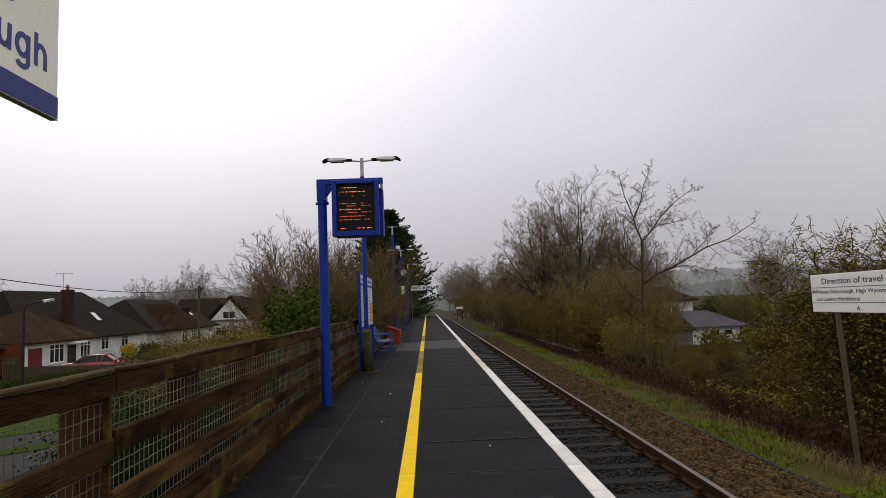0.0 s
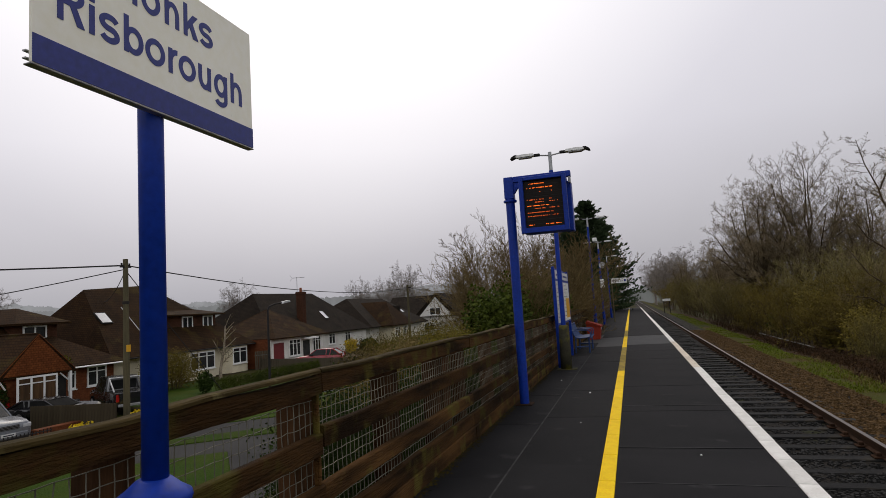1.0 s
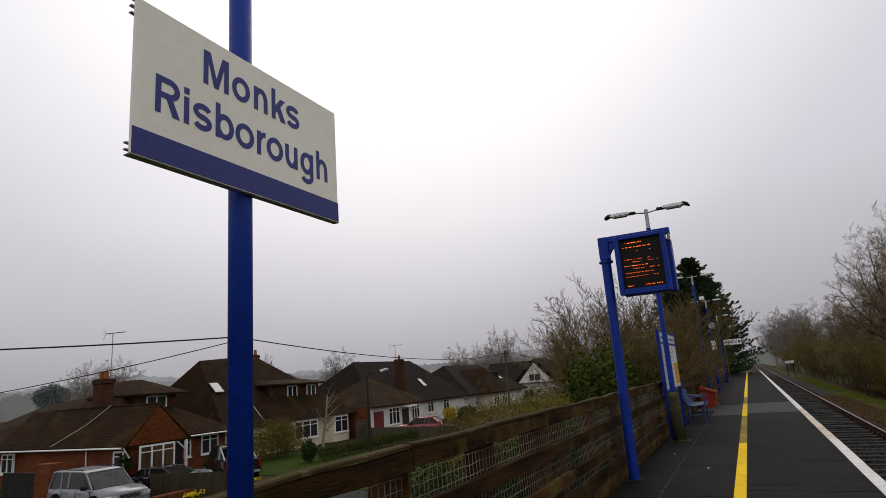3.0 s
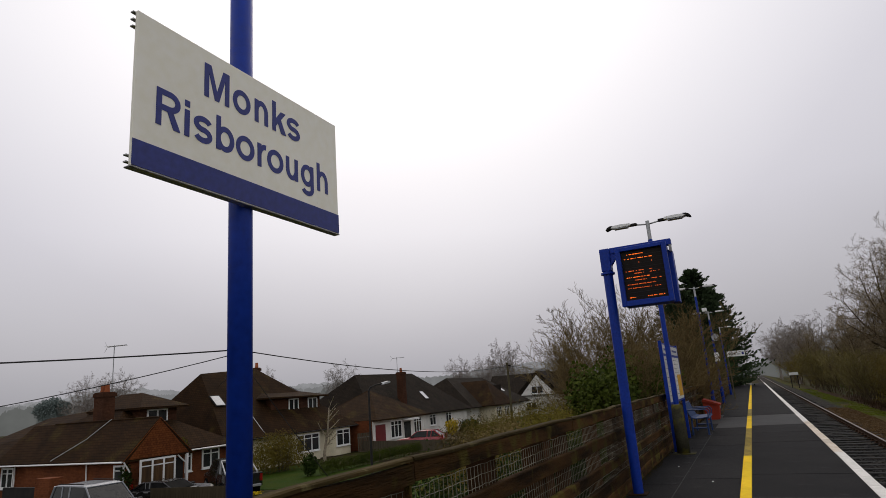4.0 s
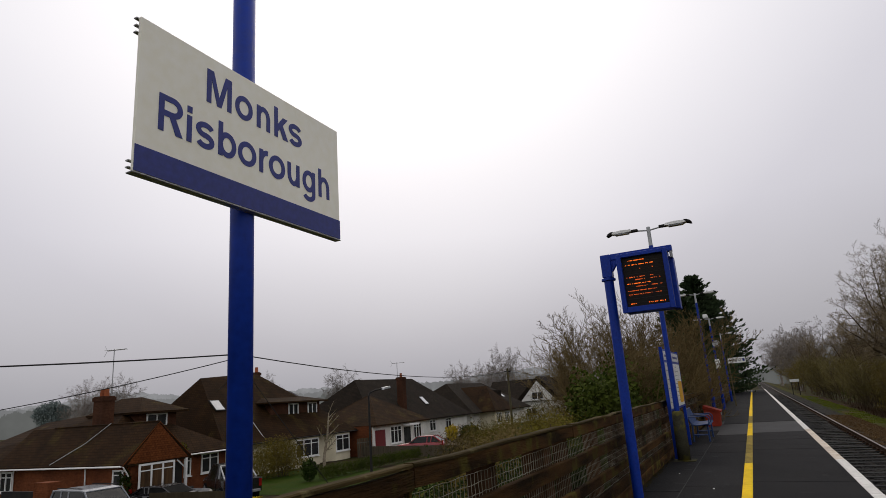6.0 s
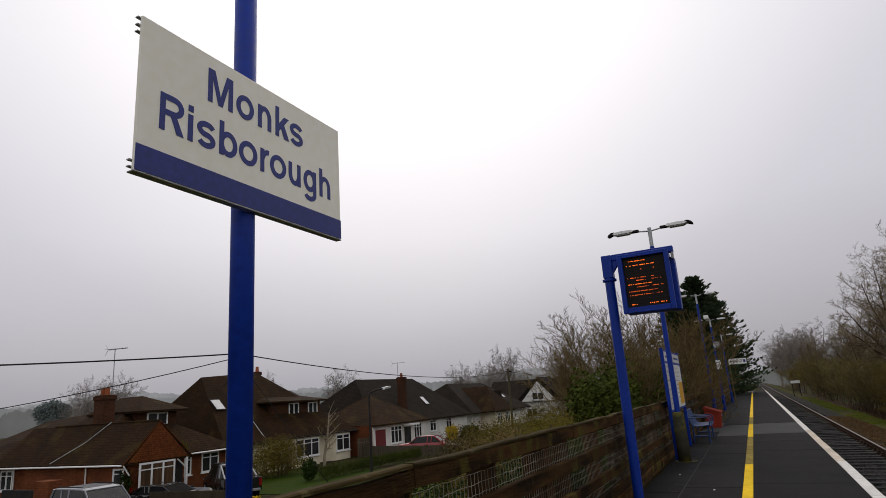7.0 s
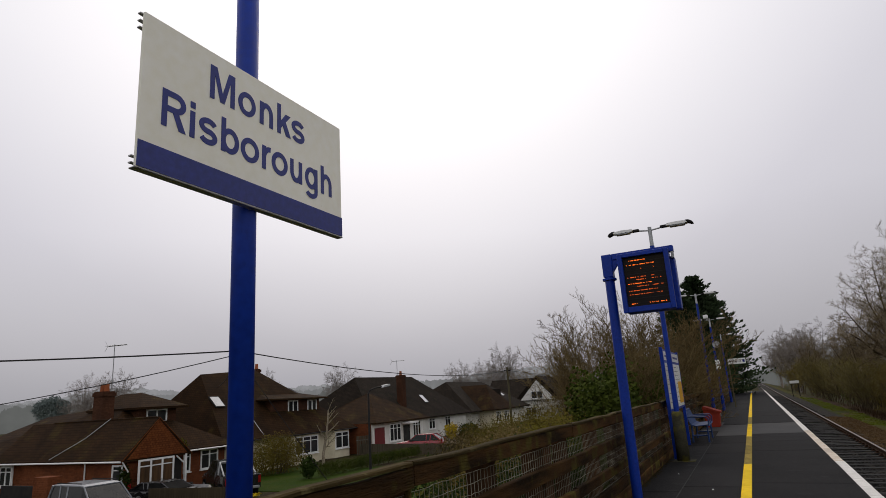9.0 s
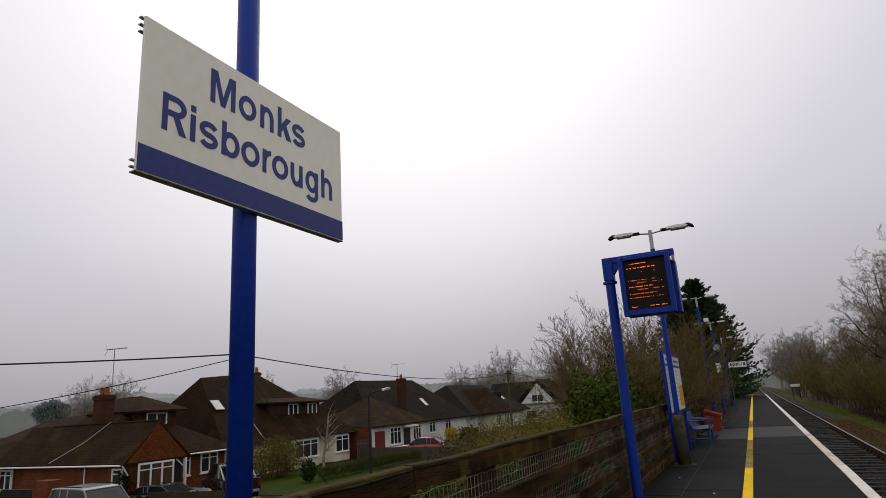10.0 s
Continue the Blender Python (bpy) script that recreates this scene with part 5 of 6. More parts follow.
        if rails:
            part("roof_rail", tubed((cx0 + tail + 0.2, s * t * 0.95, Ht + 0.03), (cx1 - 0.95, s * t * 0.95, Ht + 0.03), 0.022, n=6), DARKMETAL, c)
    gr = boxed(xf - 0.06, xf + 0.012, -h * 0.45, h * 0.45, hood - 0.36, hood - 0.2, bevel=0.01)
    part("grille", gr, DARKMETAL, c)
    for i in range(3):
        part("grille_bar", boxed(xf, xf + 0.02, -h * 0.44, h * 0.44, hood - 0.34 + i * 0.05, hood - 0.325 + i * 0.05), RIM, c)
    part("bumper", boxed(xf - 0.2, xf + 0.03, -h * 0.82, h * 0.82, 0.34, 0.56, bevel=0.05), paint, c)
    part("lower_bumper", boxed(xf - 0.18, xf + 0.015, -h * 0.8, h * 0.8, 0.24, 0.34, bevel=0.03), DARKMETAL, c)
    part("number_plate", boxed(xf + 0.03, xf + 0.04, -0.26, 0.26, 0.42, 0.53), PAPER, c, "pale plate")
    part("plate_bar", boxed(xf + 0.041, xf + 0.044, -0.2, 0.2, 0.455, 0.495), INK, c)
    return c


car("silver_off_roader", (-24.7, 17.4, G + 0.03), -5, SILVER, "silver off-road car parked on a gravel drive", wr=0.40, rails=True)
car("red_hatchback", (-25.7, 47.1, G + 0.03), 194, REDCAR, "red hatchback parked in front of a white house", L=4.1, W=1.75, Ht=1.45, belt=0.9, hood=0.88, wr=0.31, tail=0.7)
car("dark_convertible", (-26.6, 22.6, G + 0.03), 8, BLACKCAR, "dark low car with a soft top by a brick bungalow", L=3.9, W=1.65, Ht=1.12, belt=0.72, hood=0.64, wr=0.30, tail=0.75, glass=RUBBER)
pk = thing("black_pickup_truck", (-25.6, 25.6, G + 0.0), "black pickup truck with chrome roll bar on a drive", "truck", "parked cars", 150)
part("cab", loft(bmesh.new(), [(-0.5, 0.9, 0.4, 0.9, 0.85, 1.15), (-0.35, 0.9, 0.4, 0.95, 0.72, 1.78), (1.0, 0.9, 0.4, 0.95, 0.72, 1.76), (1.7, 0.9, 0.4, 0.95, 0.8, 1.12), (2.6, 0.86, 0.4, 0.85, 0.75, 1.0)]), BLACKCAR, pk)
part("load_bed", boxed(-2.5, -0.52, -0.9, 0.9, 0.45, 1.12, bevel=0.03), BLACKCAR, pk)
part("rear_window", boxed(-0.56, -0.5, -0.6, 0.6, 1.2, 1.62), CARGLASS, pk)
bm = bmesh.new()
for s in (-1, 1):
    tube(bm, (-0.75, s * 0.8, 1.12), (-0.7, s * 0.72, 1.72), 0.04, n=6)
    tube(bm, (-0.7, s * 0.72, 1.72), (-1.9, s * 0.8, 1.12), 0.04, n=6)
tube(bm, (-0.7, -0.72, 1.72), (-0.7, 0.72, 1.72), 0.04, n=6)
part("roll_bar", bm, GALV, pk, "bright chrome roll bar")
part("tailgate", boxed(-2.54, -2.5, -0.72, 0.72, 0.6, 1.1), BLACKCAR, pk)
for s in (-1, 1):
    part("tail_light", boxed(-2.53, -2.45, min(s * 0.74, s * 0.88), max(s * 0.74, s * 0.88), 0.7, 1.05), REDLENS, pk)
    for x in (-1.6, 1.75):
        wheel(pk, x, s * 0.82, 0.38, 0.24)
part("rear_bumper", boxed(-2.62, -2.5, -0.8, 0.8, 0.45, 0.58, bevel=0.02), GALV, pk)


# ---- street furniture beyond the fence ----
pole = thing("utility_pole", (-21.15, 21.5, G), "brown wooden utility pole carrying wires", "utility pole")
part("shaft", tubed((0, 0, -0.3), (0, 0, 7.30), 0.15, 0.11, n=12), POLEWOOD, pole)
part("bracket", boxed(-0.05, 0.05, -0.28, 0.28, 6.92, 7.0), DARKMETAL, pole)
for s in (-0.22, 0.22):
    part("insulator", tubed((0, s, 7.0), (0, s, 7.12), 0.04, n=8), DARKMETAL, pole)
part("band", tubed((0, 0, 5.3), (0, 0, 5.42), 0.15, n=12), DARKMETAL, pole)
part("warning_plate", boxed(0.1, 0.15, -0.1, 0.1, 3.2, 3.5), YELPAPER, pole, "small yellow plate")
pole2 = thing("far_utility_pole", (-28.1, 75.8, G), "distant wooden utility pole carrying a wire", "utility pole")
part("shaft", tubed((0, 0, -0.3), (0, 0, 7.7), 0.16, 0.12, n=10), POLEWOOD, pole2)
part("bracket", boxed(-0.5, 0.5, -0.05, 0.05, 7.27, 7.35), DARKMETAL, pole2)


def wire(a, b, sag, r, label):
    a, b = Vector(a), Vector(b)
    n = 16
    cu = bpy.data.curves.new("overhead_wire", "CURVE")
    cu.dimensions, cu.bevel_depth, cu.bevel_resolution = "3D", r, 1
    sp = cu.splines.new("POLY")
    sp.points.add(n)
    for i in range(n + 1):
        p = a.lerp(b, i / n) - Vector((0, 0, sag * 4 * (i / n) * (1 - i / n)))
        sp.points[i].co = (*p, 1)
    cu.materials.append(DARKMETAL)
    return tagged(new("overhead_wire", cu), label, "wire", "overhead wires")


PT = (-21.15, 21.5, G + 7.02)
wire(PT, (-28.1, 75.8, G + 7.3), 0.9, 0.028, "dark overhead wire sagging between poles")
wire(PT, (-40, -8, G + 7.6), 0.55, 0.035, "dark overhead wire leading from a pole")
wire((-21.15, 21.5, G + 6.85), (-46, 12, G + 4.4), 0.5, 0.022, "thin wire dropping from pole to house")
wire((-21.15, 21.5, G + 6.8), (-36.0, 34.5, G + 6.2), 0.3, 0.02, "thin wire dropping from pole to roof")
wire((-21.15, 21.5, G + 6.8), (-18.5, 25.5, G + 0.1), 0.05, 0.02, "thin stay wire from a pole to the ground")
wire((-28.1, 75.8, G + 7.3), (-20, 130, G + 7.5), 1.0, 0.03, "dark overhead wire sagging beyond a pole")

stl = thing("street_lamp", (-19.0, 29.2, G), "slim black street lamp with a grey head", "street lamp")
part("column", tubed((0, 0, 0), (0, 0, 4.75), 0.075, 0.05, n=12), DARKMETAL, stl)
bm = bmesh.new()
pp = [(0, 0, 4.75), (0.03, 0.12, 4.95), (0.15, 0.5, 5.08), (0.35, 1.2, 5.15)]
for a, b in zip(pp, pp[1:]):
    tube(bm, a, b, 0.045, n=8)
part("bracket", bm, DARKMETAL, stl)
part("head", prismed([(0.9, 5.08), (1.55, 5.16), (1.65, 5.2), (1.55, 5.27), (1.0, 5.2)], "x", 0.22, 0.46), GALV, stl, "grey lamp head")

# garden walls and fences
gwall = tagged(part("garden_wall", boxed(-22.6, -22.2, 18.2, 21.0, G, G + 0.5, bevel=0.02), BRICK), "low red brick garden wall", "wall")
pil = thing("gate_pillar", (-28.4, 17.7, G), "red brick gate pillar with dark gate", "pillar")
part("pillar", boxed(-0.7, 0.35, -0.3, 0.3, 0, 1.95), BRICK, pil)
part("gate", boxed(-3.6, -0.75, -0.05, 0.05, 0.1, 1.55, bevel=0.01), DARKMETAL, pil, "dark timber gate")
pf = thing("panel_fence", (-24.6, 19.8, G), "grey weathered timber panel fence", "fence", rz=-81.5)
b_me = meshed("board", boxed(-0.012, 0.012, 0, 0.135, 0.03, 1.16), OLDTIMBER)
for i in range(29):
    pieces("board", b_me, pf, [(0, i * 0.14, 0)])
part("rail", boxed(-0.05, -0.015, 0, 4.05, 0.7, 0.78), OLDTIMBER, pf)
pf2 = thing("long_panel_fence", (-30.9, 45.9, G), "low grey-brown close-boarded timber fence beside a drive", "fence", rz=-101.4)
b3_me = meshed("board", boxed(-0.012, 0.012, 0, 0.199, 0.03, 0.86, bevel=0.003), PALEBOARD)
for i in range(53):
    pieces("board", b3_me, pf2, [(0.003 * (i % 2), i * 0.201, 0)])
part("rail", tubed((-0.04, 0, 0.6), (-0.04, 10.6, 0.6), 0.03, n=4), OLDTIMBER, pf2)
pf3 = thing("tall_panel_fence", (-31.0, 44.6, G), "grey tall panel fence between houses", "fence")
b4_me = meshed("board", boxed(-0.02, 0.02, 0, 0.15, 0.0, 1.55), PALEBOARD)
for i in range(11):
    pieces("board", b4_me, pf3, [(0.1 + i * 0.07, 0.6 + i * 0.15, 0.0)])
part("rail", tubed((0.05, 0.6, 1.2), (0.8, 2.2, 1.2), 0.04, n=4), CONC, pf3)


rg = thing("garden_railing", (-21.0, 9.5, G), "low black iron railing round a front garden", "railing")
r_me = meshed("bar", boxed(-0.012, 0.012, -0.012, 0.012, 0, 0.7), DARKMETAL)
for i in range(56):
    pieces("bar", r_me, rg, [(0, i * 0.15, 0)])
for z in (0.12, 0.6):
    part("rail", boxed(-0.015, 0.015, 0, 8.3, z, z + 0.03), DARKMETAL, rg)

# ---- plants ----
def skeleton_tree(seed, height, r0, stems, levels, kids, lean=(0, 0), spread=0.75, lift=0.12, first=0.3, jitter=0.22, shrink=0.62, least=0.009, limbs=(), fan=0.5):
    """Grow a bare tree. Returns two soups of tapered limbs: the thick ones and the twigs."""
    rng = random.Random(seed)
    thick, twigs = ([], []), ([], [])

    def seg(store, p, q, ra, rb, n):
        d = (q - p)
        if d.length < 1e-5:
            return
        d.normalize()
        u = d.orthogonal().normalized()
        v = d.cross(u)
        k = len(store[0])
        for c, r in ((p, ra), (q, rb)):
            for i in range(n):
                a = 2 * math.pi * i / n
                store[0].append(tuple(c + u * (r * math.cos(a)) + v * (r * math.sin(a))))
        for i in range(n):
            j = (i + 1) % n
            store[1].append((k + i, k + j, k + n + j, k + n + i))

    def grow(p, d, length, r, level):
        n = 5 if level == 0 else (4 if level == 1 else 3)
        pts, dirs = [p], [d]
        for _ in range(n):
            d = (d + Vector((rng.uniform(-1, 1), rng.uniform(-1, 1), rng.uniform(-1, 1) + lift * 2)) * jitter).normalized()
            p = p + d * (length / n)
            pts.append(p)
            dirs.append(d)
        tip = 0.35 if level < levels - 1 else 0.5
        for i in range(n):
            ra, rb = r * (1 - (1 - tip) * i / n), r * (1 - (1 - tip) * (i + 1) / n)
            seg(thick if level < 2 else twigs, pts[i], pts[i + 1], ra, rb, 7 if level == 0 else (5 if level == 1 else 3))
        spawn(pts, dirs, length, r, level)

    def spawn(pts, dirs, length, r, level):
        if level + 1 >= levels:
            return
        n = len(pts) - 1
        for i in range(kids[level]):
            f = first + (1 - first) * (i + rng.random()) / kids[level] if level == 0 else 0.15 + 0.85 * (i + rng.random()) / kids[level]
            k = min(n - 1, int(f * n))
            base = pts[k].lerp(pts[k + 1], f * n - k)
            dd = dirs[k + 1]
            side = dd.orthogonal().normalized()
            side.rotate(Matrix.Rotation(rng.uniform(0, 6.283), 3, dd))
            nd = (dd * (1 - spread * 0.5) + side * spread + Vector((0, 0, lift))).normalized()
            grow(base, nd, length * shrink * rng.uniform(0.7, 1.15) * (1.15 - 0.45 * f), max(least, r * (1 - 0.6 * f) * 0.55), level + 1)

    for pts, ra, rb, bare in limbs:
        pts = [Vector(p) for p in pts]
        dirs = [(q - p).normalized() for p, q in zip(pts, pts[1:])]
        m = len(dirs)
        for i in range(m):
            seg(thick, pts[i], pts[i + 1], ra + (rb - ra) * i / m, ra + (rb - ra) * (i + 1) / m, 8)
        if not bare:
            spawn(pts, [dirs[0]] + dirs, sum((q - p).length for p, q in zip(pts, pts[1:])), (ra + rb) / 2, 0)
    for s in range(stems):
        a = 2 * math.pi * (s + rng.random() * 0.6) / stems
        off = Vector((math.cos(a), math.sin(a), 0)) * (0 if stems == 1 else 0.35 * rng.random() + 0.1)
        d = Vector((lean[0], lean[1], 1)) + (Vector((math.cos(a), math.sin(a), 0)) * rng.uniform(0.1, fan) if stems > 1 else Vector())
        grow(off + Vector((0, 0, -0.2)), d.normalized(), height * rng.uniform(0.85, 1.0) * (0.75 if stems == 1 else 0.7), r0, 0)
    return thick, twigs


def bare_tree(name, loc, label, category, twig_mat, group="", kind="", bark=None, buds=None, **k):
    th_, tw_ = skeleton_tree(**k)
    t = thing(name, loc, label, category, group, kind=kind)
    soup("trunk", *th_, bark or BARK, t, smooth=True)
    soup("crown", *tw_, twig_mat, t)
    if buds:
        n, size, m = buds
        tagged(soup("foliage", *twig_leaves(tw_[0], n, size, k["seed"]), m, t), kind="stuff")
    return t


def twig_leaves(points, n, size, seed):
    """Small leaves and buds that sit along the twigs."""
    rng = np.random.default_rng(seed)
    vs, fs = [], []
    for i in rng.integers(0, len(points), n):
        p = Vector(points[i]) + Vector(rng.normal(size=3)) * size * 1.3
        u = Vector(rng.normal(size=3)).normalized()
        w = u.orthogonal().normalized() * 0.6
        q, j = size * rng.uniform(0.5, 1.3), len(vs)
        vs += [tuple(p - u * q), tuple(p + w * q), tuple(p + u * q), tuple(p - w * q)]
        fs.append((j, j + 1, j + 2, j + 3))
    return vs, fs


def leaves(seed, blobs, n, size, squash=0.7):
    """Many small bent leaves on the skins of a few uneven clumps."""
    rng = np.random.default_rng(seed)
    vs, fs = [], []
    for _ in range(n):
        cx, cy, cz, rx, ry, rz = blobs[rng.integers(len(blobs))]
        d = rng.normal(size=3)
        d /= np.linalg.norm(d)
        k = rng.uniform(0.45, 1.05) * (0.85 + 0.3 * noise.noise(Vector(d) * 2.3 + Vector((cx, cy, cz))))
        p = Vector((cx + rx * d[0] * k, cy + ry * d[1] * k, cz + rz * d[2] * k))
        u = Vector(rng.normal(size=3)).normalized()
        w = u.orthogonal().normalized()
        s = size * rng.uniform(0.6, 1.3)
        i = len(vs)
        vs += [tuple(p - u * s), tuple(p + w * s * squash), tuple(p + u * s), tuple(p - w * s * squash)]
        fs.append((i, i + 1, i + 2, i + 3))
    return vs, fs


def leafy(name, loc, label, category, material, seed, blobs, n, size, group="", kind="stuff"):
    t = thing(name, loc, label, category, group)
    bm = bmesh.new()
    for cx, cy, cz, rx, ry, rz in blobs:
        tube(bm, (cx * 0.4, cy * 0.8, -0.2), (cx, cy, cz), 0.035, 0.012, n=5)
    tagged(part("stem", bm, BARK, t), kind="stuff")
    tagged(soup("foliage", *leaves(seed, blobs, n, size), material, t), kind="stuff")
    return t


def row(n, x0, x1, y0, y1, z, rx, ry, rz, seed):
    r = random.Random(seed)
    return [(r.uniform(x0, x1), y0 + (y1 - y0) * (i + 0.5) / n, z + r.uniform(-0.15, 0.15), rx * r.uniform(0.7, 1.2), ry * r.uniform(0.7, 1.2), rz * r.uniform(0.7, 1.25)) for i in range(n)]


# right of the line: bare trees, thicket and hawthorn
def crown_limbs(seed, n, fork, reach, top, r, lean=0.0):
    """A trunk to its fork and n rising limbs that fan out to a domed crown."""
    rng = random.Random(seed)
    out = [([(0, 0, -0.3), (0.1, 0, fork * 0.5), (lean * 0.3, 0, fork)], r, r * 0.8, True)]
    for i in range(n):
        a, k = 6.283 * (i * 0.382 + rng.uniform(-0.06, 0.06)), (i + 0.5) / n
        z = fork + (top - fork) * (1.0 - 0.72 * k ** 1.6) * rng.uniform(0.92, 1.05)
        x, y = lean + reach * k ** 0.5 * math.cos(a), reach * k ** 0.5 * math.sin(a)
        base = (lean * 0.3, 0, fork * rng.uniform(0.7, 1.0))
        at = lambda f, bow: (base[0] + (x - base[0]) * f ** bow + rng.uniform(-0.15, 0.15), base[1] + (y - base[1]) * f ** bow, base[2] + (z - base[2]) * f)
        out.append(([base] + [at(f, 0.75) for f in (0.15, 0.3, 0.45, 0.6, 0.8, 1.0)], r * 0.34, r * 0.05, False))
    return out


big_a = bare_tree("bare_tree", (9.9, 50, -2.6), "tall bare spreading tree in the thicket", "tree", TWIGG, "bare trees", seed=11, height=13, r0=0.2, stems=0, levels=4, kids=(16, 10, 7), spread=0.9, lift=0.10, first=0.22, shrink=0.40, least=0.010, jitter=0.24, limbs=crown_limbs(3, 14, 4.2, 3.4, 11.2, 0.34, -0.3))
big_b = bare_tree("bare_tree", (12.6, 50, -2.6), "tall bare spreading tree in the thicket", "tree", TWIGG, "bare trees", seed=23, height=15, r0=0.2, stems=0, levels=4, kids=(16, 10, 7), spread=0.85, lift=0.13, first=0.22, shrink=0.38, least=0.010, jitter=0.22, limbs=crown_limbs(8, 16, 3.6, 4.2, 12.8, 0.38, 0.2))
copy_thing(big_a, pose(16.2, 49, -2.6, 0, 0, 140) @ Matrix.Scale(0.92, 4))
lean_t = bare_tree("leaning_tree", (10.95, 30, -2.1), "pale bare tree with long spreading side limbs", "tree", TWIGG, "bare trees", seed=37, height=10, r0=0.1, stems=0, levels=4, kids=(20, 8, 6), spread=0.9, lift=0.06, first=0.15, jitter=0.24, shrink=0.30, least=0.006, buds=(5000, 0.022, OLIVE), limbs=(
    ([(0, 0, -0.2), (-0.05, 0, 1.2), (0.0, 0, 2.2), (0.1, 0, 4.4), (0.2, 0, 6.4)], 0.17, 0.065, True),
    ([(0.2, 0, 6.4), (0.0, 0.15, 7.1), (-0.1, 0.2, 7.7), (-0.45, 0.3, 8.8), (-0.7, 0.2, 9.9)], 0.055, 0.012, False),
    ([(-0.05, 0.2, 7.6), (0.2, -0.2, 8.4), (0.3, -0.3, 9.0), (0.75, -0.4, 10.1)], 0.035, 0.010, False),
    ([(0.2, 0, 6.4), (0.7, -0.1, 6.9), (1.1, -0.2, 7.5), (1.9, -0.4, 8.3), (2.9, -0.5, 9.0)], 0.045, 0.010, False),
    ([(0.6, -0.1, 6.9), (1.2, 0.2, 7.2), (1.9, 0.4, 7.3), (3.3, 0.8, 7.6)], 0.03, 0.008, False),
    ([(0.1, 0, 4.2), (0.8, -0.1, 4.7), (1.6, -0.2, 5.0), (3.2, -0.5, 5.9), (4.4, -0.6, 6.3), (5.7, -0.8, 7.1)], 0.07, 0.012, False),
    ([(1.4, -0.2, 4.9), (2.2, 0.1, 5.1), (3.0, 0.5, 5.0), (4.5, 0.9, 4.7)], 0.03, 0.008, False),
    ([(2.4, -0.3, 5.4), (3.4, -0.1, 6.3), (4.0, 0.1, 7.0)], 0.025, 0.008, False),
    ([(0.1, 0, 4.8), (-0.7, 0.3, 5.6), (-1.3, 0.4, 6.8)], 0.045, 0.010, False),
    ([(0.05, 0, 3.2), (-0.8, 0.3, 4.0), (-1.6, 0.4, 5.4)], 0.045, 0.010, False),
    ([(0.0, 0, 2.2), (-1.1, -0.5, 3.0), (-2.2, -0.6, 3.2)], 0.04, 0.010, False)))
haw = bare_tree("hawthorn", (11.5, 13.4, -2.8), "budding hawthorn with yellow-olive leaves and layered boughs", "tree", SCRUB, "hawthorns", seed=41, height=7.4, r0=0.06, stems=7, levels=4, kids=(14, 10, 9), spread=1.05, lift=0.02, first=0.25, shrink=0.55, buds=(42000, 0.042, OLIVE))
shrub = bare_tree("thicket_shrub", (9.6, 31, -2.1), "tangled brown trackside shrub without leaves", "shrub", TWIGY, "trackside shrubs", buds=(5000, 0.03, OLIVE), seed=53, height=5.4, r0=0.045, stems=9, levels=4, kids=(8, 6, 5), spread=0.8, lift=0.10, first=0.15, shrink=0.55)
shrub_b = bare_tree("thicket_shrub", (11.4, 33, -2.3), "tangled brown trackside shrub without leaves", "shrub", TWIG, "trackside shrubs", buds=(4500, 0.03, OLIVE), seed=59, height=6.2, r0=0.045, stems=9, levels=4, kids=(8, 6, 5), spread=0.7, lift=0.16, first=0.15, shrink=0.55)
rt = random.Random(77)
for i, (x, y, s) in enumerate(((9.2, 27.5, 0.55), (8.9, 33, 0.9), (10.4, 35, 1.2), (8.8, 38, 1.0), (12.5, 36, 1.45), (9.6, 42, 1.3), (12, 41, 1.6), (8.4, 47, 1.1), (9.8, 50, 1.4), (13.2, 52, 1.7), (8.2, 56, 1.25), (10.4, 59, 1.7), (8.6, 64, 1.3), (10.5, 68, 1.7), (8.2, 74, 1.4), (10, 80, 1.8), (8.8, 90, 1.6), (8.4, 102, 1.7), (9, 118, 1.9), (8.6, 140, 2.1), (9, 170, 2.4), (24, 66, 1.4), (32, 60, 1.6), (36, 50, 1.3))):
    copy_thing(shrub if i % 2 else shrub_b, pose(x, y, land(x, y) - 0.05, 0, 0, rt.uniform(0, 360)) @ Matrix.Scale(s * (0.8 if y < 48 else 0.66), 4))
for i, (x, y, hgt) in enumerate(((9.8, 29.0, 3.2), (11.2, 31.5, 4.2), (9.4, 34.0, 4.4), (12.6, 33.0, 3.6), (10.2, 38.0, 4.8), (9.0, 43.0, 4.2), (12.8, 41.0, 5.0))):
    leafy("budding_shrub", (x, y, land(x, y)), "tall loose shrub with olive spring buds", "shrub", OLIVE, 600 + i, row(10, -1.0, 1.0, -1.4, 1.4, hgt * 0.55, 0.9, 1.0, hgt * 0.45, 620 + i), 3800, 0.042, "budding shrubs by the line")
for x, y, s in ((13, 70, 0.85), (12, 88, 0.8), (14, 110, 0.95), (12, 150, 1.0), (-9, 105, 0.75), (-14, 120, 0.8)):
    copy_thing(big_a if y % 4 else big_b, pose(x, y, -2.8, 0, 0, rt.uniform(0, 360)) @ Matrix.Scale(s, 4))
copy_thing(haw, pose(13.6, 9.0, -2.8, 0, 0, 70))
copy_thing(haw, pose(15.8, 16.5, -2.9, 0, 0, 170))
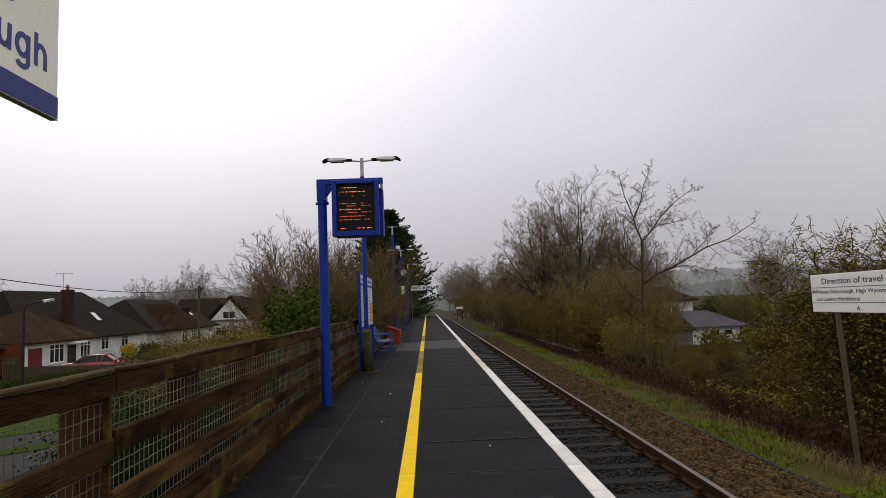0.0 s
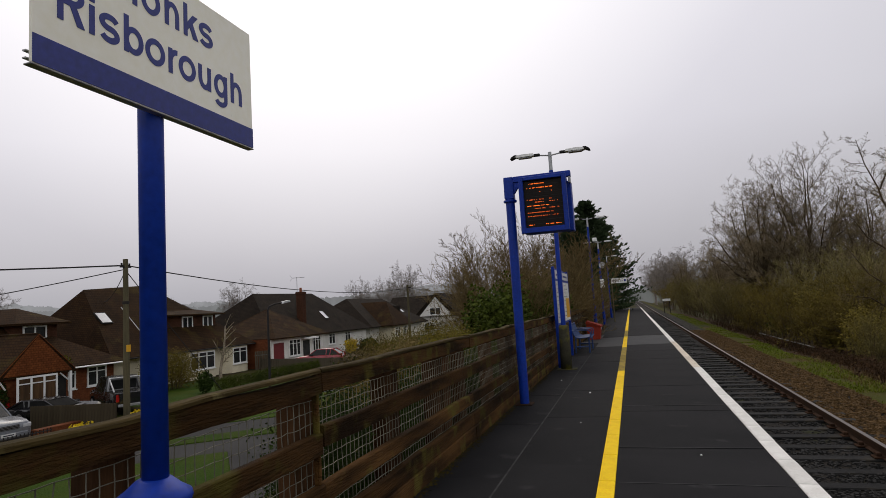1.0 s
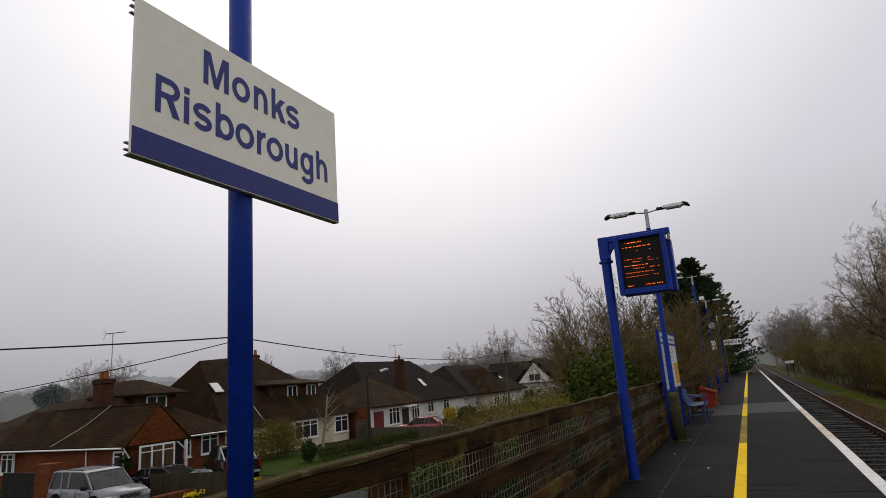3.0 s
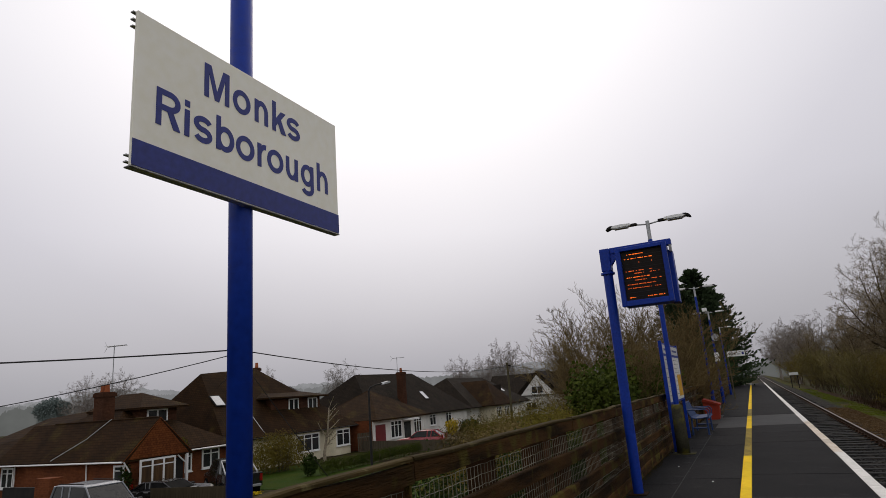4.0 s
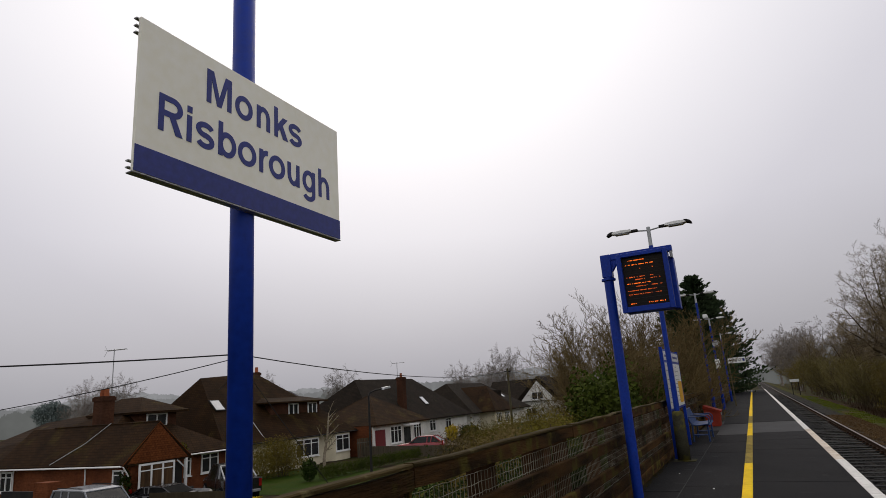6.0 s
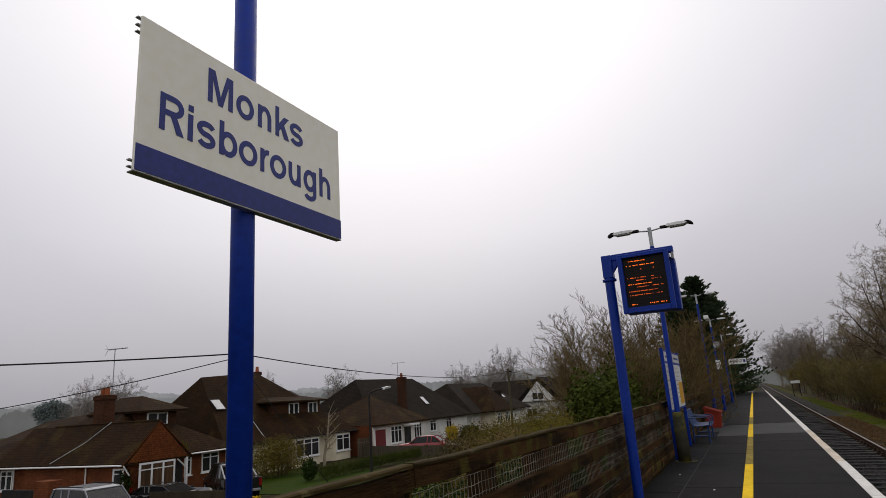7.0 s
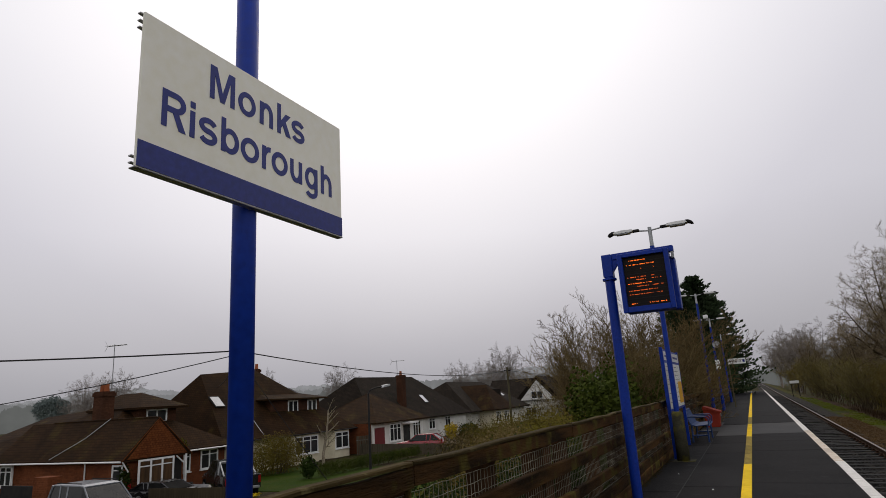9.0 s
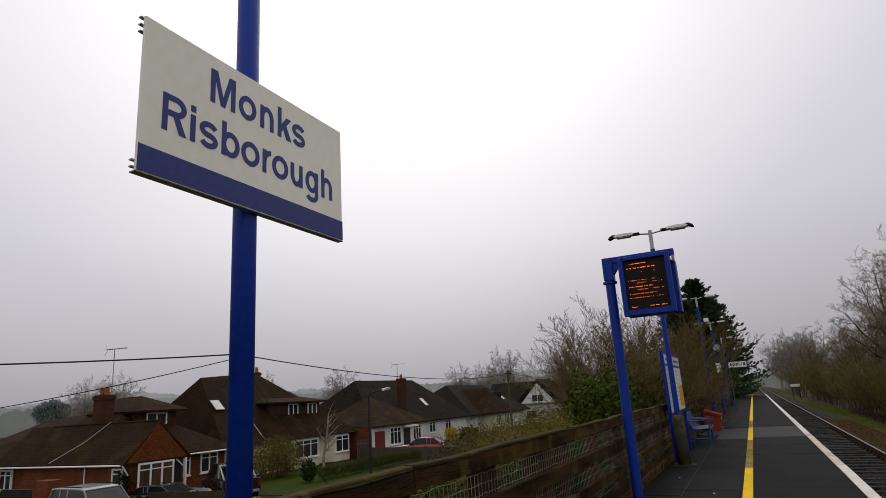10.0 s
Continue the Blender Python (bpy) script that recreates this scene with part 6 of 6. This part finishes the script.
for i, (x, y, s) in enumerate(((9.6, 10, 0.8), (10.2, 14, 1.0), (10.0, 18, 1.0), (10.6, 22, 1.1), (11.2, 26, 1.1), (13.5, 19, 1.2), (14, 24, 1.2), (15, 29, 1.3), (17.5, 25, 1.3), (18.5, 32, 1.3), (22, 38, 1.2), (17, 20, 1.3), (21, 28, 1.3))):
    leafy("scrub_clump", (x, y, land(x, y)), "low tangle of brown and olive scrub", "scrub", (SCRUB, SCRUB, LEAFY)[i % 3], 400 + i, row(7, -1.2, 1.2, -2.0, 2.0, 0.45 * s, 0.9 * s, 1.0 * s, 0.6 * s, 420 + i), 1900, 0.055, "scrub on the bank")
for i, (x, y, s) in enumerate(((11.2, 17, 0.42), (13, 22, 0.45), (10.4, 23.5, 0.4), (15.5, 31, 0.5), (12.4, 28, 0.5), (18, 29, 0.5), (15, 20.5, 0.45))):
    copy_thing(shrub, pose(x, y, land(x, y) - 0.05, 0, 0, 47 * i) @ Matrix.Scale(s, 4))
for i, (y, n, hgt) in enumerate(((36, 2600, 1.1), (44, 2600, 1.4), (54, 2600, 1.6), (66, 2400, 1.8), (84, 2200, 2.0), (108, 2000, 2.2), (134, 1800, 2.6))):
    leafy("ivy_undergrowth", (9.6 + 0.2 * i, y, -2.2), "dark ivy and bramble undergrowth beneath the trees", "undergrowth", (OLIVE, BUSH, SCRUB)[i % 3], 90 + i, row(6, -0.8, 1.2, -4, 4, hgt, 0.9, 1.6, hgt, 60 + i), n, 0.12, "undergrowth along the line")
leafy("garden_hedge", (27, 40, -3.0), "clipped green hedge in front of a bungalow", "hedge", LEAFY, 120, row(30, -9, 12, -0.6, 0.6, 1.15, 1.4, 0.6, 1.05, 3), 8200, 0.11)
for i, (x, y, h) in enumerate(((34, 76, 1.9), (40, 80, 2.4), (46, 78, 2.1), (52, 74, 2.6), (44, 60, 1.4), (38, 52, 1.2))):
    leafy("garden_bushes", (x, y, -3.0), "dull olive bushes along the far gardens", "bushes", (SCRUB, BUSH, LEAFY)[i % 3], 540 + i, row(7, -3.5, 3.5, -2, 2, h, 1.6, 1.5, h, 560 + i), 2200, 0.17, "bushes in the far gardens")
bank = thing("bramble_bank", (0, 0, 0), "brown dead brambles and bracken on the bank", "brambles", kind="stuff")


def strands(seed, n, x0, x1, y0, y1, h0, h1, w, bend, power=1.6):
    rng = np.random.default_rng(seed)
    vs, fs = [], []
    for _ in range(n):
        x, y = rng.uniform(x0, x1), y0 + (y1 - y0) * rng.uniform(0, 1) ** power
        if noise.noise((x * 0.8, y * 0.5, seed)) < -0.18:
            continue
        z, h, a = land(x, y) - 0.02, rng.uniform(h0, h1), rng.uniform(0, 6.28)
        dx, dy = math.cos(a) * bend * h, math.sin(a) * bend * h
        ox, oy = -math.sin(a) * w, math.cos(a) * w
        i = len(vs)
        vs += [(x - ox, y - oy, z), (x + ox, y + oy, z), (x + dx * 0.4 + ox * 0.7, y + dy * 0.4 + oy * 0.7, z + h * 0.7), (x + dx * 0.4 - ox * 0.7, y + dy * 0.4 - oy * 0.7, z + h * 0.7), (x + dx, y + dy, z + h * rng.uniform(0.75, 1.0))]
        fs += [(i, i + 1, i + 2, i + 3), (i + 3, i + 2, i + 4)]
    return vs, fs


soup("canes", *strands(7, 24000, 6.7, 13.5, 5, 60, 0.2, 0.75, 0.006, 1.0), BRAMBLE, bank)
soup("dead_leaves", *leaves(8, [(x, y, land(x, y) + 0.15, 1.2, 1.5, 0.35) for x in (7.4, 8.8, 10.4) for y in range(7, 40, 2)], 17000, 0.055), BRAMBLE, bank)
tagged(soup("grass_strip", *strands(3, 46000, 5.2, 6.8, 5, 90, 0.03, 0.14, 0.009, 0.8), GRASSB), "bright green grass strip beside the ballast", "grass", kind="stuff")
tagged(soup("dry_grass", *strands(4, 6000, 5.8, 7.2, 5, 26, 0.08, 0.28, 0.004, 1.0, 2.0), STRAW), "dry straw coloured grass tufts on the bank", "grass", kind="stuff")
pal = thing("paling_fence", (7.6, 30, -1.9), "broken grey paling fence in the thicket", "fence")
p_me = meshed("paling", boxed(-0.015, 0.015, 0, 0.09, 0, 1.1), OLDTIMBER)
for i in range(26):
    pieces("paling", p_me, pal, [(0.03 * (i % 3), i * 0.45, -0.1 * ((i * 5) % 3))])
part("rail", tubed((0.03, 0, 0.8), (0.03, 11.6, 0.75), 0.03, n=5), CONC, pal)

# left of the platform: ivy, thicket, conifer
for i, (a, b, n) in enumerate(((3.75, 5.0, 9000), (5.0, 6.6, 8000), (6.6, 8.6, 6200), (8.6, 11, 5600), (11, 14, 4600), (14, 17, 3600))):
    leafy("ivy_clump", (-2.1, (a + b) / 2, -0.9), "dark green ivy growing behind the fence", "ivy", BUSH if i == 3 else LEAF, 20 + i, row(9, -0.2, 0.12, -(b - a) / 2, (b - a) / 2, 1.15, 0.3, 0.38, 0.82, 30 + i), int(n * 2.8), 0.011 if i == 0 else 0.015, "ivy behind the fence")
leafy("ivy_clump", (-2.05, 2.75, -0.8), "dark green ivy growing behind the fence", "ivy", LEAF, 29, [(0, 0.35, 0.9, 0.10, 0.10, 0.35), (0.05, 0.2, 0.35, 0.12, 0.2, 0.35), (0.1, -0.1, 0.2, 0.1, 0.16, 0.3)], 4200, 0.010, "ivy behind the fence")
for i, (x, y, s) in enumerate(((-4.2, 11.0, 0.52), (-5.2, 13.4, 0.58), (-6.6, 16.5, 0.62), (-7.8, 19.5, 0.66), (-3.6, 9.0, 0.45), (-9.0, 23, 0.7), (-11, 27, 0.7))):
    copy_thing(shrub, pose(x, y, land(x, y), 0, 0, rt.uniform(0, 360)) @ Matrix.Scale(s, 4))
for i, (x, y, top) in enumerate(((-6.3, 14.2, 0.95), (-5.6, 14.0, 1.0), (-4.9, 14.1, 1.2), (-4.3, 14.4, 1.35), (-5.1, 12.0, 0.9), (-4.3, 12.1, 1.0), (-3.6, 12.0, 1.15), (-6.7, 17.2, 1.1), (-4.9, 17.0, 1.4))):
    leafy("low_shrub", (x, y, land(x, y)), "loose yellow-olive budding shrub behind the fence", "shrub", (SCRUB, TWIGT, LEAFY, OLIVE)[i % 4], 500 + i, row(9, -0.6, 0.6, -1.1, 1.1, top - land(x, y) - 0.6, 0.5, 0.6, 0.6, 520 + i), 4200, 0.016, "low shrubs behind the fence")
    copy_thing(shrub, pose(x, y, land(x, y), 0, 0, 40 * i) @ Matrix.Scale((top - land(x, y)) / 5.2, 4))
for i, (x, y, z, n, sc, m_) in enumerate(((-3.3, 20.4, -1.5, 5200, 1.1, BUSH), (-3.6, 23, -2.0, 4600, 1.05, BUSH), (-3.4, 28, -2.1, 3200, 1.1, BUSH), (-3.2, 34, -2.1, 3000, 1.15, OLIVE), (-3.1, 41, -2.1, 2600, 1.2, LEAF), (-3.0, 50, -2.0, 2400, 1.3, OLIVE), (-3.4, 60, -1.6, 2400, 1.8, LEAF), (-5.6, 15.5, -2.5, 1300, 0.72, LEAFY))):
    leafy("evergreen_bush", (x, y, z), "dense evergreen bush rising behind the fence", "bush", m_, 200 + i, row(8, -1.0 * sc, 0.7 * sc, -2.6, 2.6, 2.3 * sc, 0.95 * sc, 1.1 * sc, 1.3 * sc, 210 + i), int(n * 2.0), 0.062, "bushes behind the fence")
tall = bare_tree("bare_thicket_tree", (-4.1, 24, -2.2), "bare many-stemmed tree rising from the bushes", "tree", TWIGT, "bare trees", bark=TWIGT, seed=71, height=9.2, r0=0.042, stems=19, levels=4, kids=(13, 10, 6), spread=0.62, lift=0.12, first=0.2, shrink=0.36, jitter=0.18, least=0.007, fan=0.50)
copy_thing(tall, pose(-3.9, 30, -2.0, 0, 0, 80) @ Matrix.Scale(0.85, 4))
copy_thing(tall, pose(-3.6, 37, -2.0, 0, 0, 160) @ Matrix.Scale(0.75, 4))
copy_thing(tall, pose(-4.2, 21.8, -2.3, 0, 0, 130) @ Matrix.Scale(0.84, 4))
copy_thing(tall, pose(-3.4, 26.5, -2.0, 0, 0, 300) @ Matrix.Scale(0.95, 4))
copy_thing(tall, pose(-3.2, 46, -2.0, 0, 0, 20) @ Matrix.Scale(0.7, 4))
copy_thing(big_a, pose(-3.0, 112, -2.2, 0, 0, 200) @ Matrix.Scale(1.0, 4))


def conifer(loc, h, r, seed, label):
    t = thing("conifer", loc, label, "tree", "conifers")
    part("trunk", tubed((0, 0, 0), (0, 0, h * 0.95), 0.22, 0.03, n=8), BARK, t)
    rng = random.Random(seed)
    vs, fs = [], []
    for i in range(420):
        f = (i + rng.random()) / 420
        z = h * (0.08 + 0.9 * f)
        L = r * (1 - f) ** 0.6 * rng.uniform(0.55, 1.2) + 0.25
        a = rng.uniform(0, 6.283)
        d = Vector((math.cos(a), math.sin(a), rng.uniform(0.05, 0.6)))
        for k in range(30):
            u = rng.uniform(0.1, 1.0)
            p = Vector((0, 0, z)) + d * (L * u) + Vector((rng.uniform(-1, 1), rng.uniform(-1, 1), rng.uniform(-1, 1))) * 0.28 * (1.2 - u)
            q = (d + Vector((rng.uniform(-1, 1), rng.uniform(-1, 1), rng.uniform(-0.4, 1.0))) * 0.6).normalized()
            w = q.orthogonal().normalized() * rng.uniform(0.05, 0.11)
            s = q * rng.uniform(0.18, 0.36)
            j = len(vs)
            vs += [tuple(p - w), tuple(p + s * 0.5 - w * 1.2), tuple(p + s * 1.3), tuple(p + s * 0.5 + w * 1.2), tuple(p + w)]
            fs.append((j, j + 1, j + 2, j + 3, j + 4))
    soup("crown", vs, fs, CONIFER, t)
    return t


conifer((-4.2, 76, -1.8), 15.5, 4.6, 5, "tall dark conifer behind the platform end")
conifer((-3.0, 80, -1.8), 13.4, 5.0, 6, "tall dark conifer behind the platform end")
conifer((-5.6, 71, -1.8), 13.0, 4.4, 7, "tall dark conifer behind the platform end")

# gardens
leafy("garden_hedge", (-24.3, 38.5, G), "low clipped dark hedge along a front garden", "hedge", BUSH, 301, [(0.02 * i, -6.5 + i * 0.75, 0.45, 0.45, 0.55, 0.5) for i in range(16)], 13000, 0.034)
leafy("round_bush", (-24.9, 31.3, G), "round dark green garden bush", "bush", LEAF, 302, [(0, 0, 0.7, 0.6, 0.6, 0.75)], 900, 0.07)
leafy("garden_shrub", (-29.4, 33.2, G), "large rounded brown-green garden shrub", "shrub", OLIVE, 303, [(0, 0, 1.4, 1.7, 1.9, 1.5), (0.2, 1.4, 1.1, 1.5, 1.6, 1.3), (-0.2, -0.8, 1.0, 1.3, 1.3, 1.1)], 6000, 0.05)
copy_thing(shrub, pose(-29.2, 33.6, G, 0, 0, 40) @ Matrix.Scale(0.62, 4))
bare_tree("garden_birch", (-29.6, 38.9, G), "slim pale bare birch in a front garden", "tree", TWIG, bark=BIRCH, seed=91, height=6.4, r0=0.13, stems=1, levels=3, kids=(9, 7), spread=0.7, lift=0.15, first=0.3, shrink=0.35)
leafy("forsythia", (-28.3, 58.5, G), "bright yellow flowering forsythia bush", "bush", FORSY, 304, [(0, 0, 1.0, 0.8, 0.8, 0.8)], 900, 0.09)
leafy("evergreen_shrub", (-27.2, 60.5, G), "dark evergreen shrub beside a drive", "shrub", LEAF, 305, [(0, 0, 0.8, 1.2, 1.6, 0.9)], 1300, 0.1)
leafy("climber", (-28.7, 21.7, G), "dark climbing plant on a brick corner", "climber", LEAF, 306, [(0.15, -0.2, 1.2, 0.35, 0.35, 1.0)], 600, 0.06)
leafy("wall_creeper", (-30.9, 26.6, G), "yellow-green creeper over a brick wall", "climber", LEAFY, 307, [(0, 0, 2.5, 0.6, 0.7, 0.5), (0, -0.3, 1.6, 0.4, 0.4, 0.9)], 900, 0.07)
for x, y, n in ((-21.5, 19.5, 90), (-21.5, 22.8, 120), (-23.5, 14.2, 50), (-21.2, 13.0, 60)):
    d_ = thing("daffodil_clump", (x, y, G), "yellow daffodils beside a garden wall", "flowers", "daffodils")
    soup("blooms", *leaves(n, [(0, 0, 0.42, 0.35, 0.7, 0.12)], n, 0.06), DAFF, d_)["kind"] = "stuff"
    soup("stalks", *leaves(n + 1, [(0, 0, 0.2, 0.35, 0.7, 0.2)], n * 3, 0.07, 0.15), LEAFY, d_)
# bark and twigs share the colour with haze painted in
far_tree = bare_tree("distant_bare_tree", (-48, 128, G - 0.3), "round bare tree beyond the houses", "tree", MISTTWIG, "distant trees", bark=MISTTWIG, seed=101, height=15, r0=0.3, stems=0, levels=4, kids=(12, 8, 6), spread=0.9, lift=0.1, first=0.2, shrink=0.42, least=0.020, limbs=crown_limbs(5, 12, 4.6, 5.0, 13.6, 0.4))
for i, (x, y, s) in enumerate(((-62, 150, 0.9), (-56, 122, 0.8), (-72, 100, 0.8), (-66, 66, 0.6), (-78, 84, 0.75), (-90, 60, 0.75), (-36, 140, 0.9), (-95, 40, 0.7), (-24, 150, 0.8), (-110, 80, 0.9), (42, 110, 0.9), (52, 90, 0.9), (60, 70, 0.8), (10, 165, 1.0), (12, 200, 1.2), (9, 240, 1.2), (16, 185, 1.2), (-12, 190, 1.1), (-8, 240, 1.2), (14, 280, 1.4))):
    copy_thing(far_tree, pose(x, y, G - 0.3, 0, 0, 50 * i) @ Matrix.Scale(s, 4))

# ---- distance, its mist painted as glowing colour ----


# Haze is painted here: an unlit grey emission, no fog in the air.
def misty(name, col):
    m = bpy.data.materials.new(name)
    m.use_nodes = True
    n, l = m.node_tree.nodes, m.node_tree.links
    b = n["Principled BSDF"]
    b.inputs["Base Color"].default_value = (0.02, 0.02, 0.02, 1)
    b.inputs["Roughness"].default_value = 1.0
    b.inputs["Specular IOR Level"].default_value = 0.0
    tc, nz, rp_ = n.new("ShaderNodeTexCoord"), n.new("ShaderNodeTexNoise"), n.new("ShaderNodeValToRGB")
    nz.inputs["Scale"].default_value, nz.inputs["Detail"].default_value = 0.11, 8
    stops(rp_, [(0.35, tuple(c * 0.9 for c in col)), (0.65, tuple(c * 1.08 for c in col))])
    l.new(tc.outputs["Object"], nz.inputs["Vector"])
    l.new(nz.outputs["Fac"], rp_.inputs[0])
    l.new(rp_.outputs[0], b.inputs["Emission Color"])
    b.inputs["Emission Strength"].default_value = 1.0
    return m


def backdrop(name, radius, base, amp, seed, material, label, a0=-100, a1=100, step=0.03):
    """A far ring of rounded crowns on rising ground, its mist carried by the material's colour."""
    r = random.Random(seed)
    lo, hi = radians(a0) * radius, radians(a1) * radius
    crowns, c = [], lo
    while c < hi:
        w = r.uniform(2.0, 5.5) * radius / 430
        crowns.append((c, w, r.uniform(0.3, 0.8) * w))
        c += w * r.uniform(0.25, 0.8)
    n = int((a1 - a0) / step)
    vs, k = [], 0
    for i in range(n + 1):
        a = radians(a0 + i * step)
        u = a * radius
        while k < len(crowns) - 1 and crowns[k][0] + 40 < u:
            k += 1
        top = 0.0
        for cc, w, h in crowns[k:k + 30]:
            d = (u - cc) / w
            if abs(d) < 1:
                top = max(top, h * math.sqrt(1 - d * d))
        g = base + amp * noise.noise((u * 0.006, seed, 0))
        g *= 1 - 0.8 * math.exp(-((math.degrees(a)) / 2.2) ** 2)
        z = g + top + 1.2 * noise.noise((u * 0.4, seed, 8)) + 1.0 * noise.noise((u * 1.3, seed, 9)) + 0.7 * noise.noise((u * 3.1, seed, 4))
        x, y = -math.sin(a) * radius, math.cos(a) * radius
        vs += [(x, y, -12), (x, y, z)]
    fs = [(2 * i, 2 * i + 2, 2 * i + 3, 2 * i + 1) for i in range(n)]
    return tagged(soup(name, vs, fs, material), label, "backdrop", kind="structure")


leafy("distant_evergreen", (-108, 66, -4.0), "round evergreen tree with mist painted into its leaf colour", "tree", MISTLEAF, 310, [(0, 0, 8.6, 1.9, 2.0, 1.7), (0.6, 1.4, 8.0, 1.5, 1.6, 1.6), (-0.6, -1.4, 7.9, 1.5, 1.6, 1.6), (0, 0, 6.2, 2.4, 2.6, 2.2), (0, 0, 3.6, 2.2, 2.4, 2.4)], 11000, 0.13)
# farther rings glow a paler grey to stand for thicker haze
backdrop("backdrop_far", 800, 22, 18, 2, misty("pale_mist_glow", (0.26, 0.262, 0.272)), "pale misty hills with trees")
backdrop("backdrop_woods", 560, 15, 10, 5, misty("mid_mist_glow", (0.185, 0.188, 0.192)), "misty grey woods on a low rise")
backdrop("backdrop_trees", 380, 5.5, 5, 9, misty("mist_glow_grey_green", (0.112, 0.116, 0.112)), "misty grey line of distant trees")

# ---- small litter on the platform ----
for x, y, s in ((-0.55, 10.4, 0.03), (0.75, 6.3, 0.018), (-1.2, 12.1, 0.02), (-0.5, 7.9, 0.014)):
    tagged(part("litter_scrap", boxed(x, x + s, y, y + s * 1.4, 0.004, 0.009, bevel=0.002), PAPER), "tiny pale scrap of litter on the asphalt", "litter", "litter")
rm = np.random.default_rng(12)
mv, mf = [], []
for _ in range(2600):
    y = 2.0 + 26 * rm.uniform() ** 1.3
    x = FENCE + 0.015 + abs(rm.normal()) * 0.045
    s, a = rm.uniform(0.006, 0.02), rm.uniform(0, 6.28)
    k = len(mv)
    mv += [(x + s * math.cos(a + q), y + s * math.sin(a + q), 0.006 + rm.uniform(0, 0.012)) for q in (0, 1.7, 3.1, 4.6)]
    mf.append((k, k + 1, k + 2, k + 3))
tagged(soup("fallen_leaves", mv, mf, SCRUB), "brown leaf litter along the foot of the fence", "leaf litter", kind="stuff")
